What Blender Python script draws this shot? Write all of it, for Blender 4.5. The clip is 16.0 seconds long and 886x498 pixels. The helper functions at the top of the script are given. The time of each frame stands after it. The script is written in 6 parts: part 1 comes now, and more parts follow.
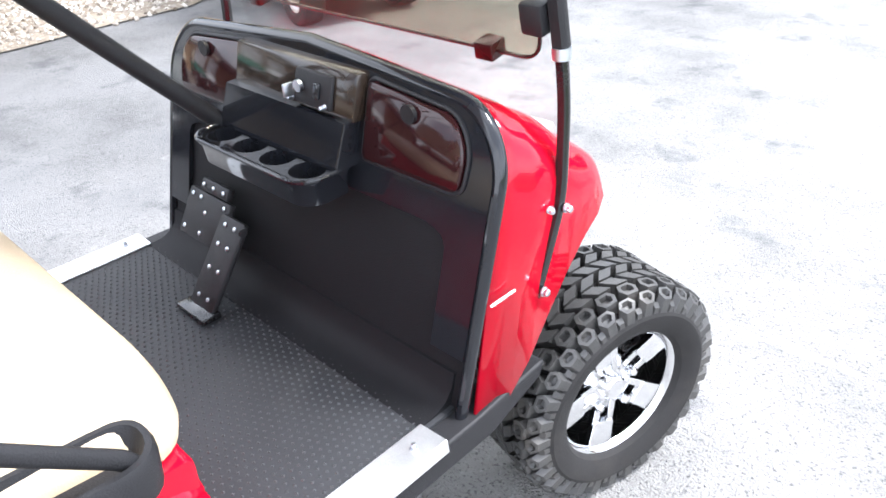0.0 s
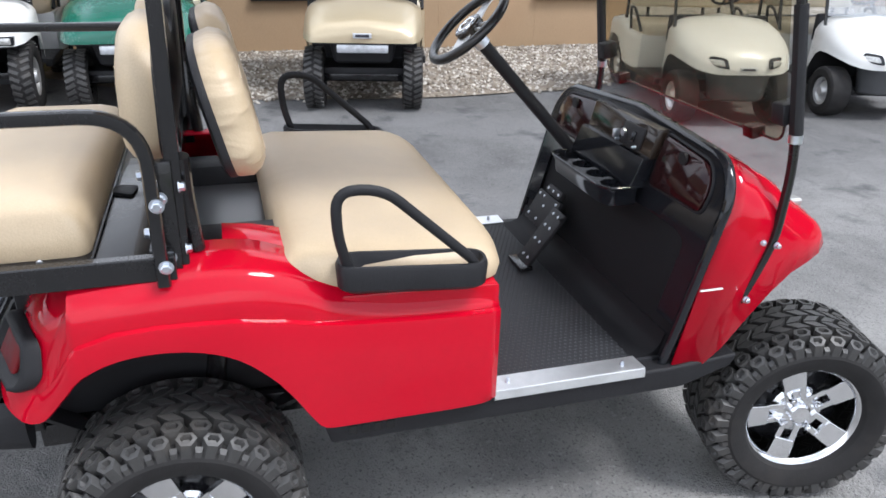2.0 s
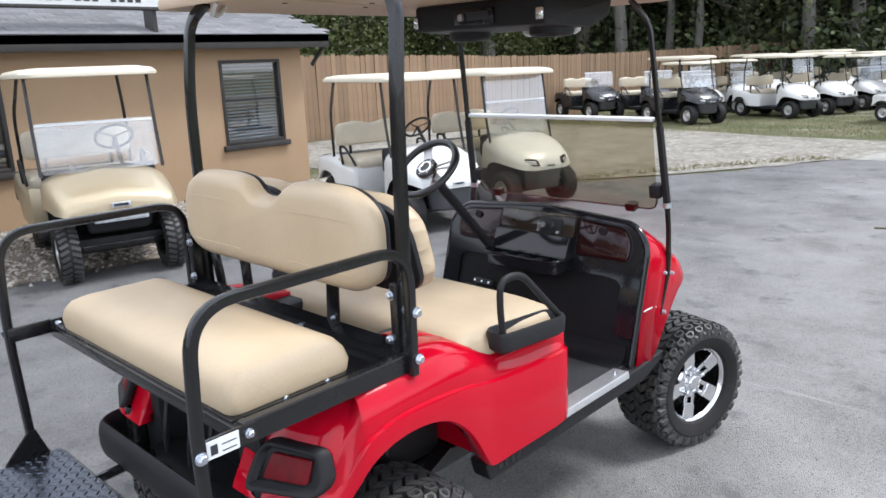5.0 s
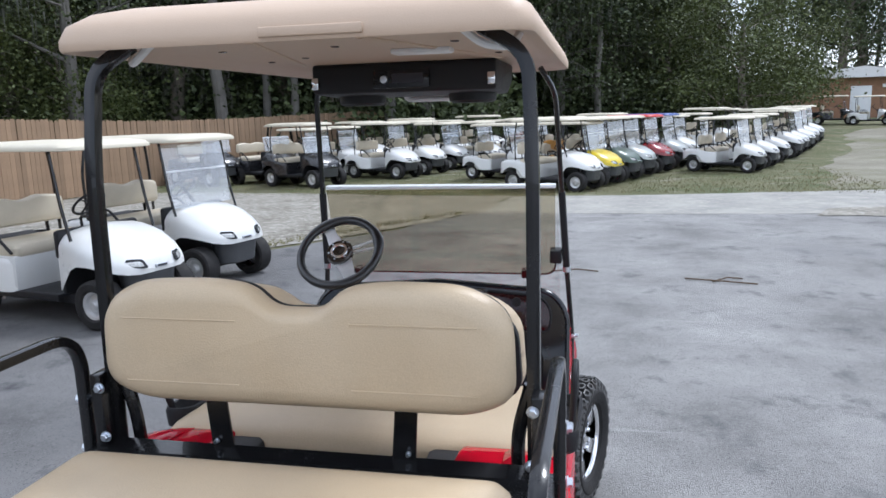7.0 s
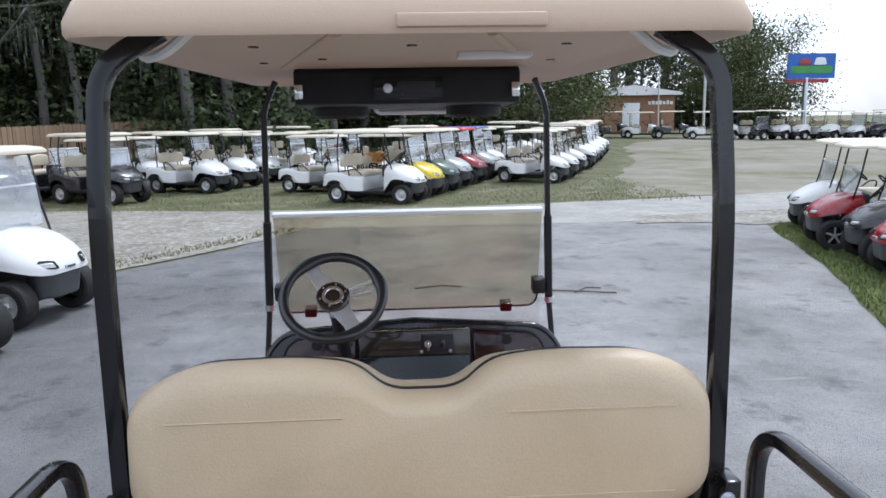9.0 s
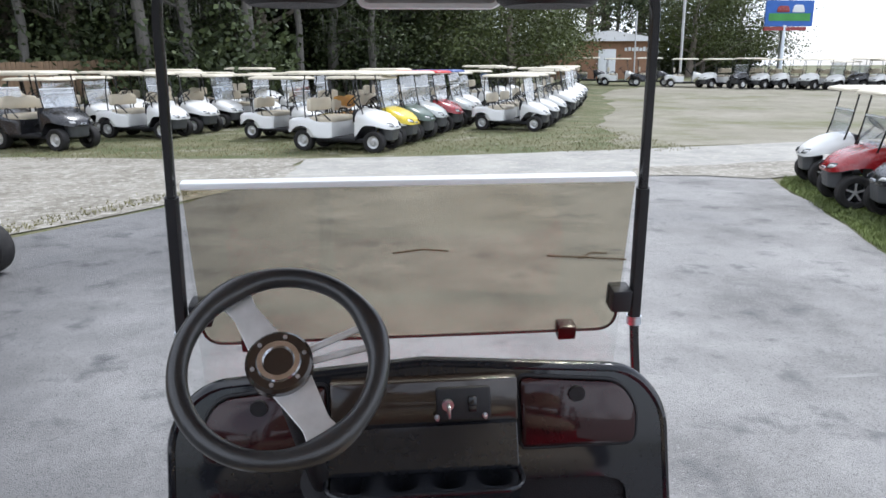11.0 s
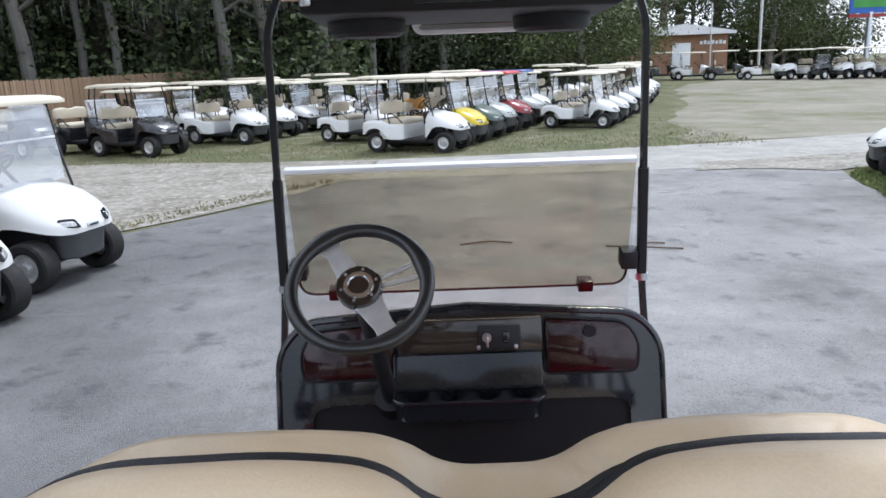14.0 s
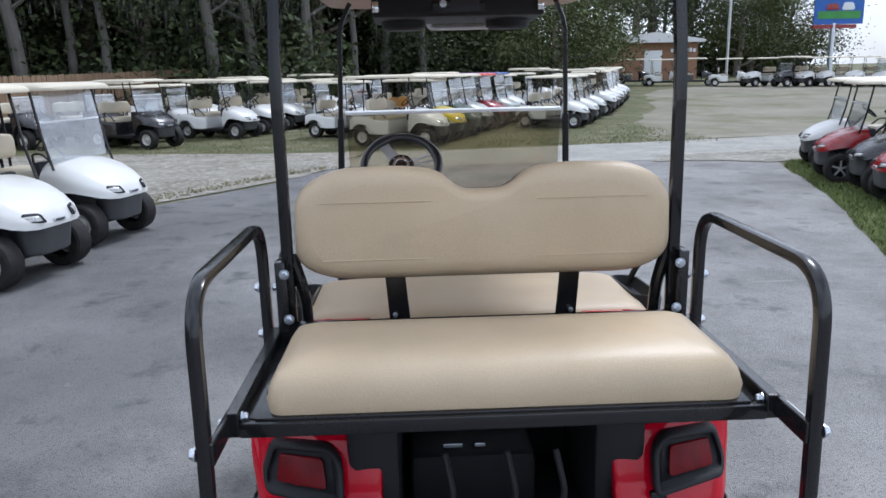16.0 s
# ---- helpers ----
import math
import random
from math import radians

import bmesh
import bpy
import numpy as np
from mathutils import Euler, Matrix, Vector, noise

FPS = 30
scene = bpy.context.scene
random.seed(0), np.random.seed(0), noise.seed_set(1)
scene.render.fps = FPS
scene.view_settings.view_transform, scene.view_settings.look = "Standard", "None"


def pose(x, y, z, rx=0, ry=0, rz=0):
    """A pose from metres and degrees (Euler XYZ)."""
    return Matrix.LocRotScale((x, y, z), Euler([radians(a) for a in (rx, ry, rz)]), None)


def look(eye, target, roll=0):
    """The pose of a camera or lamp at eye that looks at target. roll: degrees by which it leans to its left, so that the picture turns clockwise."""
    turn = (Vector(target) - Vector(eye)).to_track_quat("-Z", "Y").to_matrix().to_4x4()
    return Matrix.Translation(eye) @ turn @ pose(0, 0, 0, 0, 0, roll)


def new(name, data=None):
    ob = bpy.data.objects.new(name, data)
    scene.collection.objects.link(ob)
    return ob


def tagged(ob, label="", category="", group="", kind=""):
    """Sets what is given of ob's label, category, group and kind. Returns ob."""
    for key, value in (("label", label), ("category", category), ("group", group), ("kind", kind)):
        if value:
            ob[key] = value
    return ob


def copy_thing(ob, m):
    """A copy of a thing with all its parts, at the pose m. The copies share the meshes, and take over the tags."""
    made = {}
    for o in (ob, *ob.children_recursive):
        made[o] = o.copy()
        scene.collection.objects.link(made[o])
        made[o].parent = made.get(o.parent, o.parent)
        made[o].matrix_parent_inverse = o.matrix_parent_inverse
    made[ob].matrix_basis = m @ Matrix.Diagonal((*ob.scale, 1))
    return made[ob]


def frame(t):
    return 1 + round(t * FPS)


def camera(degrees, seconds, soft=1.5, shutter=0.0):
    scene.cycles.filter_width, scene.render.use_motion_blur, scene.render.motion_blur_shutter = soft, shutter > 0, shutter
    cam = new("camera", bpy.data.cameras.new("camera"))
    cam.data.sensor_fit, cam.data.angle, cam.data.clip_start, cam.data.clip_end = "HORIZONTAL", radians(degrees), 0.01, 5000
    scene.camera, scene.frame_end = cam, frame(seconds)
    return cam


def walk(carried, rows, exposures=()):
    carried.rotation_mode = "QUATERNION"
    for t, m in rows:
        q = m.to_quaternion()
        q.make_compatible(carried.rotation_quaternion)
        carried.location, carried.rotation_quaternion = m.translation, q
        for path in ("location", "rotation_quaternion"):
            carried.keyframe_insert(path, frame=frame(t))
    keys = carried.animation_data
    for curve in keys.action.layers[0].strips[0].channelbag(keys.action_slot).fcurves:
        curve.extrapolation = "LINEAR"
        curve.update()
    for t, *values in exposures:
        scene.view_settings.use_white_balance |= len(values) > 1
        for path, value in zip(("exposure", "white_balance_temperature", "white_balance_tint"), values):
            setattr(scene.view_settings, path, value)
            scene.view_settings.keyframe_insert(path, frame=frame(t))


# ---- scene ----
cam = camera(61.34, 16.0, soft=1.6)

WALK = [
    (0, pose(1.205, -0.334, 1.459, 58.44, 0, 44.72) @ pose(0, 0, 0, 0, 0, -2.65)),
    (0.5, pose(1.377, -0.390, 1.498, 62.92, 0, 54.10) @ pose(0, 0, 0, 0, 0, -5.48)),
    (1, pose(1.566, -0.518, 1.523, 64.66, 0, 61.09) @ pose(0, 0, 0, 0, 0, -3.80)),
    (1.5, pose(1.797, -0.579, 1.549, 65.57, 0, 67.45) @ pose(0, 0, 0, 0, 0, -0.63)),
    (2, pose(1.967, -0.679, 1.568, 65.81, 0, 72.86) @ pose(0, 0, 0, 0, 0, 1.60)),
    (2.5, pose(2.080, -0.882, 1.583, 66.82, 0, 77.28) @ pose(0, 0, 0, 0, 0, 1.63)),
    (3, pose(2.064, -1.050, 1.579, 65.83, 0, 78.98) @ pose(0, 0, 0, 0, 0, 3.61)),
    (3.5, pose(1.957, -1.265, 1.578, 67.13, 0, 81.80) @ pose(0, 0, 0, 0, 0, 2.40)),
    (4, pose(1.908, -1.527, 1.584, 68.77, 0, 70.11) @ pose(0, 0, 0, 0, 0, -0.76)),
    (4.5, pose(1.910, -1.810, 1.626, 72.56, 0, 52.15) @ pose(0, 0, 0, 0, 0, -2.35)),
    (5, pose(1.875, -2.051, 1.673, 75.91, 0, 43.83) @ pose(0, 0, 0, 0, 0, -2.29)),
    (7.3, pose(0.474, -2.298, 1.721, 80.01, 0, 9.94) @ pose(0, 0, 0, 0, 0, -2.13)),
    (7.5, pose(0.376, -2.270, 1.727, 80.38, 0, 8.90) @ pose(0, 0, 0, 0, 0, -2.56)),
    (8, pose(0.144, -2.201, 1.732, 80.99, 0, 4.07) @ pose(0, 0, 0, 0, 0, -2.54)),
    (8.5, pose(0.018, -2.109, 1.758, 79.88, 0, -0.31) @ pose(0, 0, 0, 0, 0, -1.09)),
    (8.7, pose(-0.006, -2.059, 1.751, 80.18, 0, -2.06) @ pose(0, 0, 0, 0, 0, -1.28)),
    (10.8, pose(-0.090, -1.067, 1.685, 77.23, 0, -5.54) @ pose(0, 0, 0, 0, 0, -0.29)),
    (11, pose(-0.093, -0.916, 1.657, 76.14, 0, -5.67) @ pose(0, 0, 0, 0, 0, -0.23)),
    (11.5, pose(-0.088, -0.821, 1.640, 73.97, 0, -2.98) @ pose(0, 0, 0, 0, 0, -0.87)),
    (12, pose(-0.089, -0.831, 1.643, 74.05, 0, -1.57) @ pose(0, 0, 0, 0, 0, -1.91)),
    (12.5, pose(-0.090, -0.840, 1.646, 74.41, 0, -0.46) @ pose(0, 0, 0, 0, 0, -2.57)),
    (13, pose(-0.086, -0.845, 1.645, 74.27, 0, 0.80) @ pose(0, 0, 0, 0, 0, -3.00)),
    (13.5, pose(-0.074, -0.848, 1.641, 73.81, 0, 1.26) @ pose(0, 0, 0, 0, 0, -3.24)),
    (14, pose(-0.050, -1.370, 1.680, 76.30, 0, 0.10) @ pose(0, 0, 0, 0, 0, -2.10)),
    (14.5, pose(-0.088, -1.715, 1.684, 78.00, 0, -0.35) @ pose(0, 0, 0, 0, 0, -1.90)),
    (15, pose(-0.132, -2.201, 1.685, 78.83, 0, -2.46) @ pose(0, 0, 0, 0, 0, -0.89)),
    (15.5, pose(-0.092, -2.439, 1.645, 76.94, 0, -3.63) @ pose(0, 0, 0, 0, 0, -0.17)),
    (16, pose(-0.160, -2.681, 1.594, 76.59, 0, -1.75) @ pose(0, 0, 0, 0, 0, -1.30)),
]
walk(cam, WALK, exposures=[(t, e, 6120 if t < 6 else 6000 if 10 < t < 14 else 5720, 11) for t, e in ((0.0, 1.55), (0.5, 1.35), (1.0, 0.92), (1.5, 0.52), (2.5, 0.20), (4.0, 0.18), (5.0, 0.28), (7.5, -0.06), (8.5, -0.05), (11.0, 0.20), (13.5, 0.22), (14.5, -0.03), (15.5, -0.08), (16.0, -0.25))])

# ---- world, sun ----
SUN_ELEVATION, SUN_TURN = radians(58), radians(40)
world = bpy.data.worlds.new("sky")
scene.world = world
world.use_nodes = True
wn = world.node_tree.nodes
sky = wn.new("ShaderNodeTexSky")
sky.sky_type, sky.sun_disc = "NISHITA", False
sky.sun_elevation, sky.sun_rotation = SUN_ELEVATION, SUN_TURN
sky.air_density, sky.dust_density, sky.ozone_density = 1.0, 1.5, 1.0
clouds = wn.new("ShaderNodeTexNoise")
clouds.inputs["Scale"].default_value, clouds.inputs["Detail"].default_value = 2.2, 6
ramp = wn.new("ShaderNodeValToRGB")
ramp.color_ramp.elements[0].position, ramp.color_ramp.elements[1].position = 0.40, 0.56
ramp.color_ramp.elements[0].color = (0.35, 0.35, 0.35, 1)
cloud_mix = wn.new("ShaderNodeMixRGB")
cloud_mix.inputs[2].default_value = (14.2, 14.6, 15.4, 1)
coords = wn.new("ShaderNodeTexCoord")
wl = world.node_tree.links
wl.new(coords.outputs["Generated"], clouds.inputs["Vector"])
wl.new(clouds.outputs["Fac"], ramp.inputs["Fac"])
wl.new(ramp.outputs["Color"], cloud_mix.inputs[0])
wl.new(sky.outputs["Color"], cloud_mix.inputs[1])
wl.new(cloud_mix.outputs["Color"], wn["Background"].inputs["Color"])
wn["Background"].inputs["Strength"].default_value = 0.115

sun = new("sun", bpy.data.lights.new("sun", "SUN"))
sun.data.energy, sun.data.angle, sun.data.color = 2.7, radians(14), (1.0, 0.98, 0.95)
sun.matrix_world = look((0, 0, 0), (-math.sin(SUN_TURN) * math.cos(SUN_ELEVATION), -math.cos(SUN_TURN) * math.cos(SUN_ELEVATION), -math.sin(SUN_ELEVATION)))


# ---- materials ----
def material(name, color, rough=0.6, metal=0.0, vary=0.12, scale=6.0, bump=0.0, bump_scale=60.0, coat=0.0, dirt=None, dirt_amount=0.3, random_tint=0.0, spec=0.5):
    """Principled surface with two scales of colour variation, roughness wear and fine relief, in world metres."""
    m = bpy.data.materials.new(name)
    m.use_nodes = True
    n, l = m.node_tree.nodes, m.node_tree.links
    b = n["Principled BSDF"]
    tc = n.new("ShaderNodeTexCoord")
    big = n.new("ShaderNodeTexNoise")
    big.inputs["Scale"].default_value, big.inputs["Detail"].default_value = scale, 5
    fine = n.new("ShaderNodeTexNoise")
    fine.inputs["Scale"].default_value, fine.inputs["Detail"].default_value = bump_scale, 4
    for t in (big, fine):
        l.new(tc.outputs["Object"], t.inputs["Vector"])
    lo = tuple(max(0, c * (1 - vary)) for c in color) + (1,)
    hi = tuple(min(1, c * (1 + vary)) for c in color) + (1,)
    r = n.new("ShaderNodeValToRGB")
    r.color_ramp.elements[0].color, r.color_ramp.elements[1].color = lo, hi
    r.color_ramp.elements[0].position, r.color_ramp.elements[1].position = 0.3, 0.7
    mixf = n.new("ShaderNodeMath")
    mixf.operation = "MULTIPLY_ADD"
    mixf.inputs[1].default_value, mixf.inputs[2].default_value = 0.35, 0.0
    addf = n.new("ShaderNodeMath")
    addf.operation = "MULTIPLY_ADD"
    addf.inputs[1].default_value = 0.65
    l.new(fine.outputs["Fac"], mixf.inputs[0])
    l.new(big.outputs["Fac"], addf.inputs[0])
    l.new(mixf.outputs[0], addf.inputs[2])
    l.new(addf.outputs[0], r.inputs["Fac"])
    out = r.outputs["Color"]
    if dirt:
        dn = n.new("ShaderNodeTexNoise")
        dn.inputs["Scale"].default_value, dn.inputs["Detail"].default_value = scale * 0.7, 8
        dr = n.new("ShaderNodeValToRGB")
        dr.color_ramp.elements[0].position, dr.color_ramp.elements[1].position = 0.52, 0.75
        dr.color_ramp.elements[1].color = (dirt_amount,) * 3 + (1,)
        dm = n.new("ShaderNodeMixRGB")
        dm.inputs[2].default_value = (*dirt, 1)
        l.new(tc.outputs["Object"], dn.inputs["Vector"])
        l.new(dn.outputs["Fac"], dr.inputs["Fac"])
        l.new(dr.outputs["Color"], dm.inputs[0])
        l.new(out, dm.inputs[1])
        out = dm.outputs["Color"]
    if random_tint:
        oi = n.new("ShaderNodeObjectInfo")
        hsv = n.new("ShaderNodeHueSaturation")
        mr = n.new("ShaderNodeMapRange")
        mr.inputs[3].default_value, mr.inputs[4].default_value = 1 - random_tint, 1 + random_tint
        l.new(oi.outputs["Random"], mr.inputs[0])
        l.new(mr.outputs[0], hsv.inputs["Value"])
        l.new(out, hsv.inputs["Color"])
        out = hsv.outputs["Color"]
    l.new(out, b.inputs["Base Color"])
    rr = n.new("ShaderNodeMapRange")
    rr.inputs[3].default_value, rr.inputs[4].default_value = max(0.02, rough - 0.08 * (rough > 0.15) - 0.02), min(1, rough + 0.1 * (rough > 0.15) + 0.02)
    l.new(addf.outputs[0], rr.inputs[0])
    l.new(rr.outputs[0], b.inputs["Roughness"])
    b.inputs["Metallic"].default_value = metal
    b.inputs["Coat Weight"].default_value = coat
    b.inputs["Specular IOR Level"].default_value = spec
    if bump:
        bp = n.new("ShaderNodeBump")
        bp.inputs["Strength"].default_value, bp.inputs["Distance"].default_value = bump, 0.01
        l.new(fine.outputs["Fac"], bp.inputs["Height"])
        l.new(bp.outputs["Normal"], b.inputs["Normal"])
    return m


def glass(name, tint, clear=0.85, rough=0.02, shine=0.45, base=0.03):
    """Thin sheet: mostly clear with a mirror share by angle."""
    m = bpy.data.materials.new(name)
    m.use_nodes = True
    n, l = m.node_tree.nodes, m.node_tree.links
    n.remove(n["Principled BSDF"])
    tr, gl, df, mx, m2 = (n.new("ShaderNodeBsdf" + k) if k != "Mix" else n.new("ShaderNodeMixShader") for k in ("Transparent", "Glossy", "Diffuse", "Mix", "Mix"))
    tr.inputs["Color"].default_value = (*tint, 1)
    df.inputs["Color"].default_value = (0.56, 0.58, 0.60, 1)
    gl.inputs["Roughness"].default_value = rough
    face = n.new("ShaderNodeLayerWeight")
    face.inputs["Blend"].default_value = 0.5
    power = n.new("ShaderNodeMath")
    power.operation, power.inputs[1].default_value = "POWER", 4.0
    fr = n.new("ShaderNodeMath")
    fr.operation, fr.inputs[1].default_value, fr.inputs[2].default_value = "MULTIPLY_ADD", shine, base
    l.new(face.outputs["Facing"], power.inputs[0])
    l.new(power.outputs[0], fr.inputs[0])
    tc = n.new("ShaderNodeTexCoord")
    ns = n.new("ShaderNodeTexNoise")
    ns.inputs["Scale"].default_value, ns.inputs["Detail"].default_value = 7, 6
    mr = n.new("ShaderNodeMapRange")
    mr.inputs[3].default_value, mr.inputs[4].default_value = 0.0, (1 - clear) * 2
    l.new(tc.outputs["Object"], ns.inputs["Vector"])
    l.new(ns.outputs["Fac"], mr.inputs[0])
    l.new(mr.outputs[0], mx.inputs[0])
    l.new(tr.outputs[0], mx.inputs[1])
    l.new(df.outputs[0], mx.inputs[2])
    l.new(fr.outputs[0], m2.inputs[0])
    l.new(mx.outputs[0], m2.inputs[1])
    l.new(gl.outputs[0], m2.inputs[2])
    l.new(m2.outputs[0], n["Material Output"].inputs["Surface"])
    return m


M = {
    "red": material("red_paint", (0.46, 0.002, 0.016), 0.45, vary=0.05, scale=3, coat=0.7, spec=0.0),
    "tan_vinyl": material("tan_vinyl", (0.515, 0.405, 0.270), 0.42, vary=0.13, scale=4.5, bump=0.12, bump_scale=260, dirt=(0.52, 0.37, 0.2), dirt_amount=0.25),
    "tan_folded": material("tan_vinyl_folded", (0.515, 0.405, 0.270), 0.40, vary=0.07, scale=7, bump=0.12, bump_scale=260, dirt=(0.52, 0.37, 0.2), dirt_amount=0.25),
    "bumper": material("grey_bumper_plastic", (0.06, 0.062, 0.066), 0.45, vary=0.15, scale=6, bump=0.2, bump_scale=200),
    "tan_roof": material("tan_plastic", (0.53, 0.395, 0.285), 0.5, vary=0.05, scale=3, bump=0.08, bump_scale=300),
    "black_paint": material("black_powder_coat", (0.010, 0.010, 0.011), 0.24, vary=0.2, scale=8, coat=0.4, spec=0.3, bump=0.03, bump_scale=180),
    "black_gloss": material("black_gloss_panel", (0.011, 0.012, 0.015), 0.08, vary=0.2, scale=5, coat=0.1, spec=0.4),
    "black_plastic": material("black_plastic", (0.015, 0.015, 0.017), 0.5, vary=0.2, scale=10, bump=0.2, bump_scale=400, spec=0.3),
    "liner": material("footwell_liner", (0.010, 0.010, 0.0115), 0.6, vary=0.25, scale=5, bump=0.15, bump_scale=350, spec=0.16),
    "mat": material("floor_mat", (0.022, 0.023, 0.026), 0.55, vary=0.25, scale=5, bump=0.1, bump_scale=200, dirt=(0.10, 0.095, 0.09), dirt_amount=0.3, spec=0.3),
    "stud": material("floor_mat_stud", (0.04, 0.042, 0.046), 0.45, vary=0.2, scale=8),
    # mid grey carries the sky that the well reflects
    "well": material("sky_grey_moulding", (0.15, 0.15, 0.155), 0.35, vary=0.1, scale=5),
    "tread": material("tread_rubber", (0.045, 0.044, 0.043), 0.45, vary=0.3, scale=14, bump=0.1, bump_scale=200, dirt=(0.14, 0.12, 0.10), dirt_amount=0.3),
    "leather": material("black_leather_rim", (0.014, 0.014, 0.015), 0.3, vary=0.2, scale=12, coat=0.2, bump=0.1, bump_scale=300),
    "rubber": material("tyre_rubber", (0.022, 0.021, 0.021), 0.75, vary=0.3, scale=14, bump=0.2, bump_scale=300, dirt=(0.10, 0.085, 0.07), dirt_amount=0.2, spec=0.25),
    "chrome": material("polished_aluminium", (0.82, 0.83, 0.85), 0.14, metal=1.0, vary=0.05, scale=20),
    "rim_black": material("rim_black", (0.015, 0.015, 0.017), 0.25, vary=0.2, coat=0.3),
    "steel": material("zinc_bolt", (0.62, 0.66, 0.72), 0.3, metal=1.0, vary=0.15, scale=40),
    "sill": material("brushed_sill", (0.72, 0.73, 0.74), 0.38, metal=0.85, vary=0.1, scale=30, bump=0.1, bump_scale=300),
    "plate": material("diamond_plate", (0.08, 0.09, 0.11), 0.25, metal=0.85, vary=0.3, scale=9, dirt=(0.06, 0.06, 0.06), dirt_amount=0.5),
    "red_lens": material("red_lens", (0.13, 0.003, 0.006), 0.35, vary=0.25, scale=30, spec=0.2),
    "red_dark": material("tinted_reflector", (0.032, 0.006, 0.006), 0.2, vary=0.2, coat=0.05, spec=0.35),
    "label": material("white_label", (0.75, 0.77, 0.78), 0.4, vary=0.04),
    "ink": material("dark_ink", (0.03, 0.03, 0.04), 0.6),
    "tint": glass("smoked_acrylic", (0.80, 0.765, 0.68), 0.99, 0.02, 0.07, 0.02),
    "clear": glass("clear_acrylic", (0.97, 0.975, 0.97), 0.98, 0.02, 0.07, 0.02),
    # haze, with the bright sky reflection painted into its whitish diffuse share
    "hazy": glass("hazy_sky_acrylic", (0.88, 0.93, 0.98), 0.68, 0.06, 0.6, 0.20),
    "burgundy": material("dark_burgundy_gloss", (0.022, 0.006, 0.007), 0.1, vary=0.15, scale=3, coat=0.1, spec=0.35),
    # black gloss, tan seats' reflection put into the colour as a brown tint
    "brown_tint": material("seat_reflection_gloss", (0.024, 0.017, 0.013), 0.12, vary=0.15, scale=3, coat=0.1),
    "pane": material("dark_window_glass", (0.035, 0.05, 0.065), 0.06, vary=0.4, scale=3, coat=0.5),
    "blind": material("blind_slat", (0.27, 0.30, 0.34), 0.6, vary=0.1, scale=9),
    "lamp_glass": material("headlamp", (0.5, 0.5, 0.48), 0.12, metal=0.5, vary=0.3, scale=30),
    "amber": material("amber_lens", (0.42, 0.07, 0.02), 0.2),
    "plate_silver": material("silver_bar", (0.55, 0.57, 0.6), 0.35, metal=0.4, vary=0.25, scale=24),
    "white_body": material("white_plastic_body", (0.66, 0.66, 0.64), 0.3, vary=0.04, scale=3, coat=0.2, dirt=(0.55, 0.52, 0.45), dirt_amount=0.25, random_tint=0.05),
    "green_body": material("green_plastic_body", (0.008, 0.11, 0.075), 0.25, vary=0.1, scale=3, coat=0.3, dirt=(0.1, 0.2, 0.16), dirt_amount=0.2),
    "gold_body": material("champagne_body", (0.47, 0.39, 0.26), 0.32, metal=0.35, vary=0.06, scale=3, coat=0.3),
    "black_body": material("black_body", (0.018, 0.018, 0.02), 0.25, vary=0.2, coat=0.3),
    "yellow_body": material("yellow_body", (0.62, 0.47, 0.01), 0.28, coat=0.3),
    "dgreen_body": material("dark_green_body", (0.05, 0.085, 0.06), 0.3, coat=0.3),
    "silver_body": material("silver_body", (0.42, 0.44, 0.42), 0.3, metal=0.2, coat=0.3),
    "crimson_body": material("dark_red_body", (0.24, 0.010, 0.013), 0.25, coat=0.4),
    "seat_grey": material("cream_vinyl", (0.55, 0.49, 0.38), 0.5, vary=0.08, scale=6, bump=0.1, bump_scale=200),
    "seat_orange": material("ochre_vinyl", (0.55, 0.27, 0.04), 0.5, vary=0.1),
    "cream_roof": material("cream_canopy", (0.56, 0.51, 0.40), 0.5, vary=0.05, scale=3, random_tint=0.06),
    "blue_roof": material("blue_canopy", (0.03, 0.07, 0.25), 0.4),
    "red_roof": material("red_canopy", (0.5, 0.02, 0.015), 0.4),
    "wheel_silver": material("wheel_cover", (0.6, 0.6, 0.6), 0.35, metal=0.6, vary=0.15, scale=20),
}


def wrinkle(m, scale, strength, distance, along=1.3):
    """Soft folds on top of a material's grain."""
    n, l = m.node_tree.nodes, m.node_tree.links
    t = n.new("ShaderNodeTexNoise")
    t.inputs["Scale"].default_value, t.inputs["Detail"].default_value, t.inputs["Distortion"].default_value = scale, 2, 1.2
    tc = n.new("ShaderNodeTexCoord")
    stretch = n.new("ShaderNodeMapping")
    stretch.inputs["Scale"].default_value = (1.0, 1.0, along)
    l.new(tc.outputs["Object"], stretch.inputs["Vector"])
    l.new(stretch.outputs["Vector"], t.inputs["Vector"])
    bp = n.new("ShaderNodeBump")
    bp.inputs["Strength"].default_value, bp.inputs["Distance"].default_value = strength, distance
    l.new(t.outputs["Fac"], bp.inputs["Height"])
    b = n["Principled BSDF"]
    if b.inputs["Normal"].links:
        l.new(b.inputs["Normal"].links[0].from_node.outputs["Normal"], bp.inputs["Normal"])
    l.new(bp.outputs["Normal"], b.inputs["Normal"])


wrinkle(M["tan_vinyl"], 4.0, 0.14, 0.025)
wrinkle(M["tan_folded"], 4.5, 0.55, 0.03, 3.2)


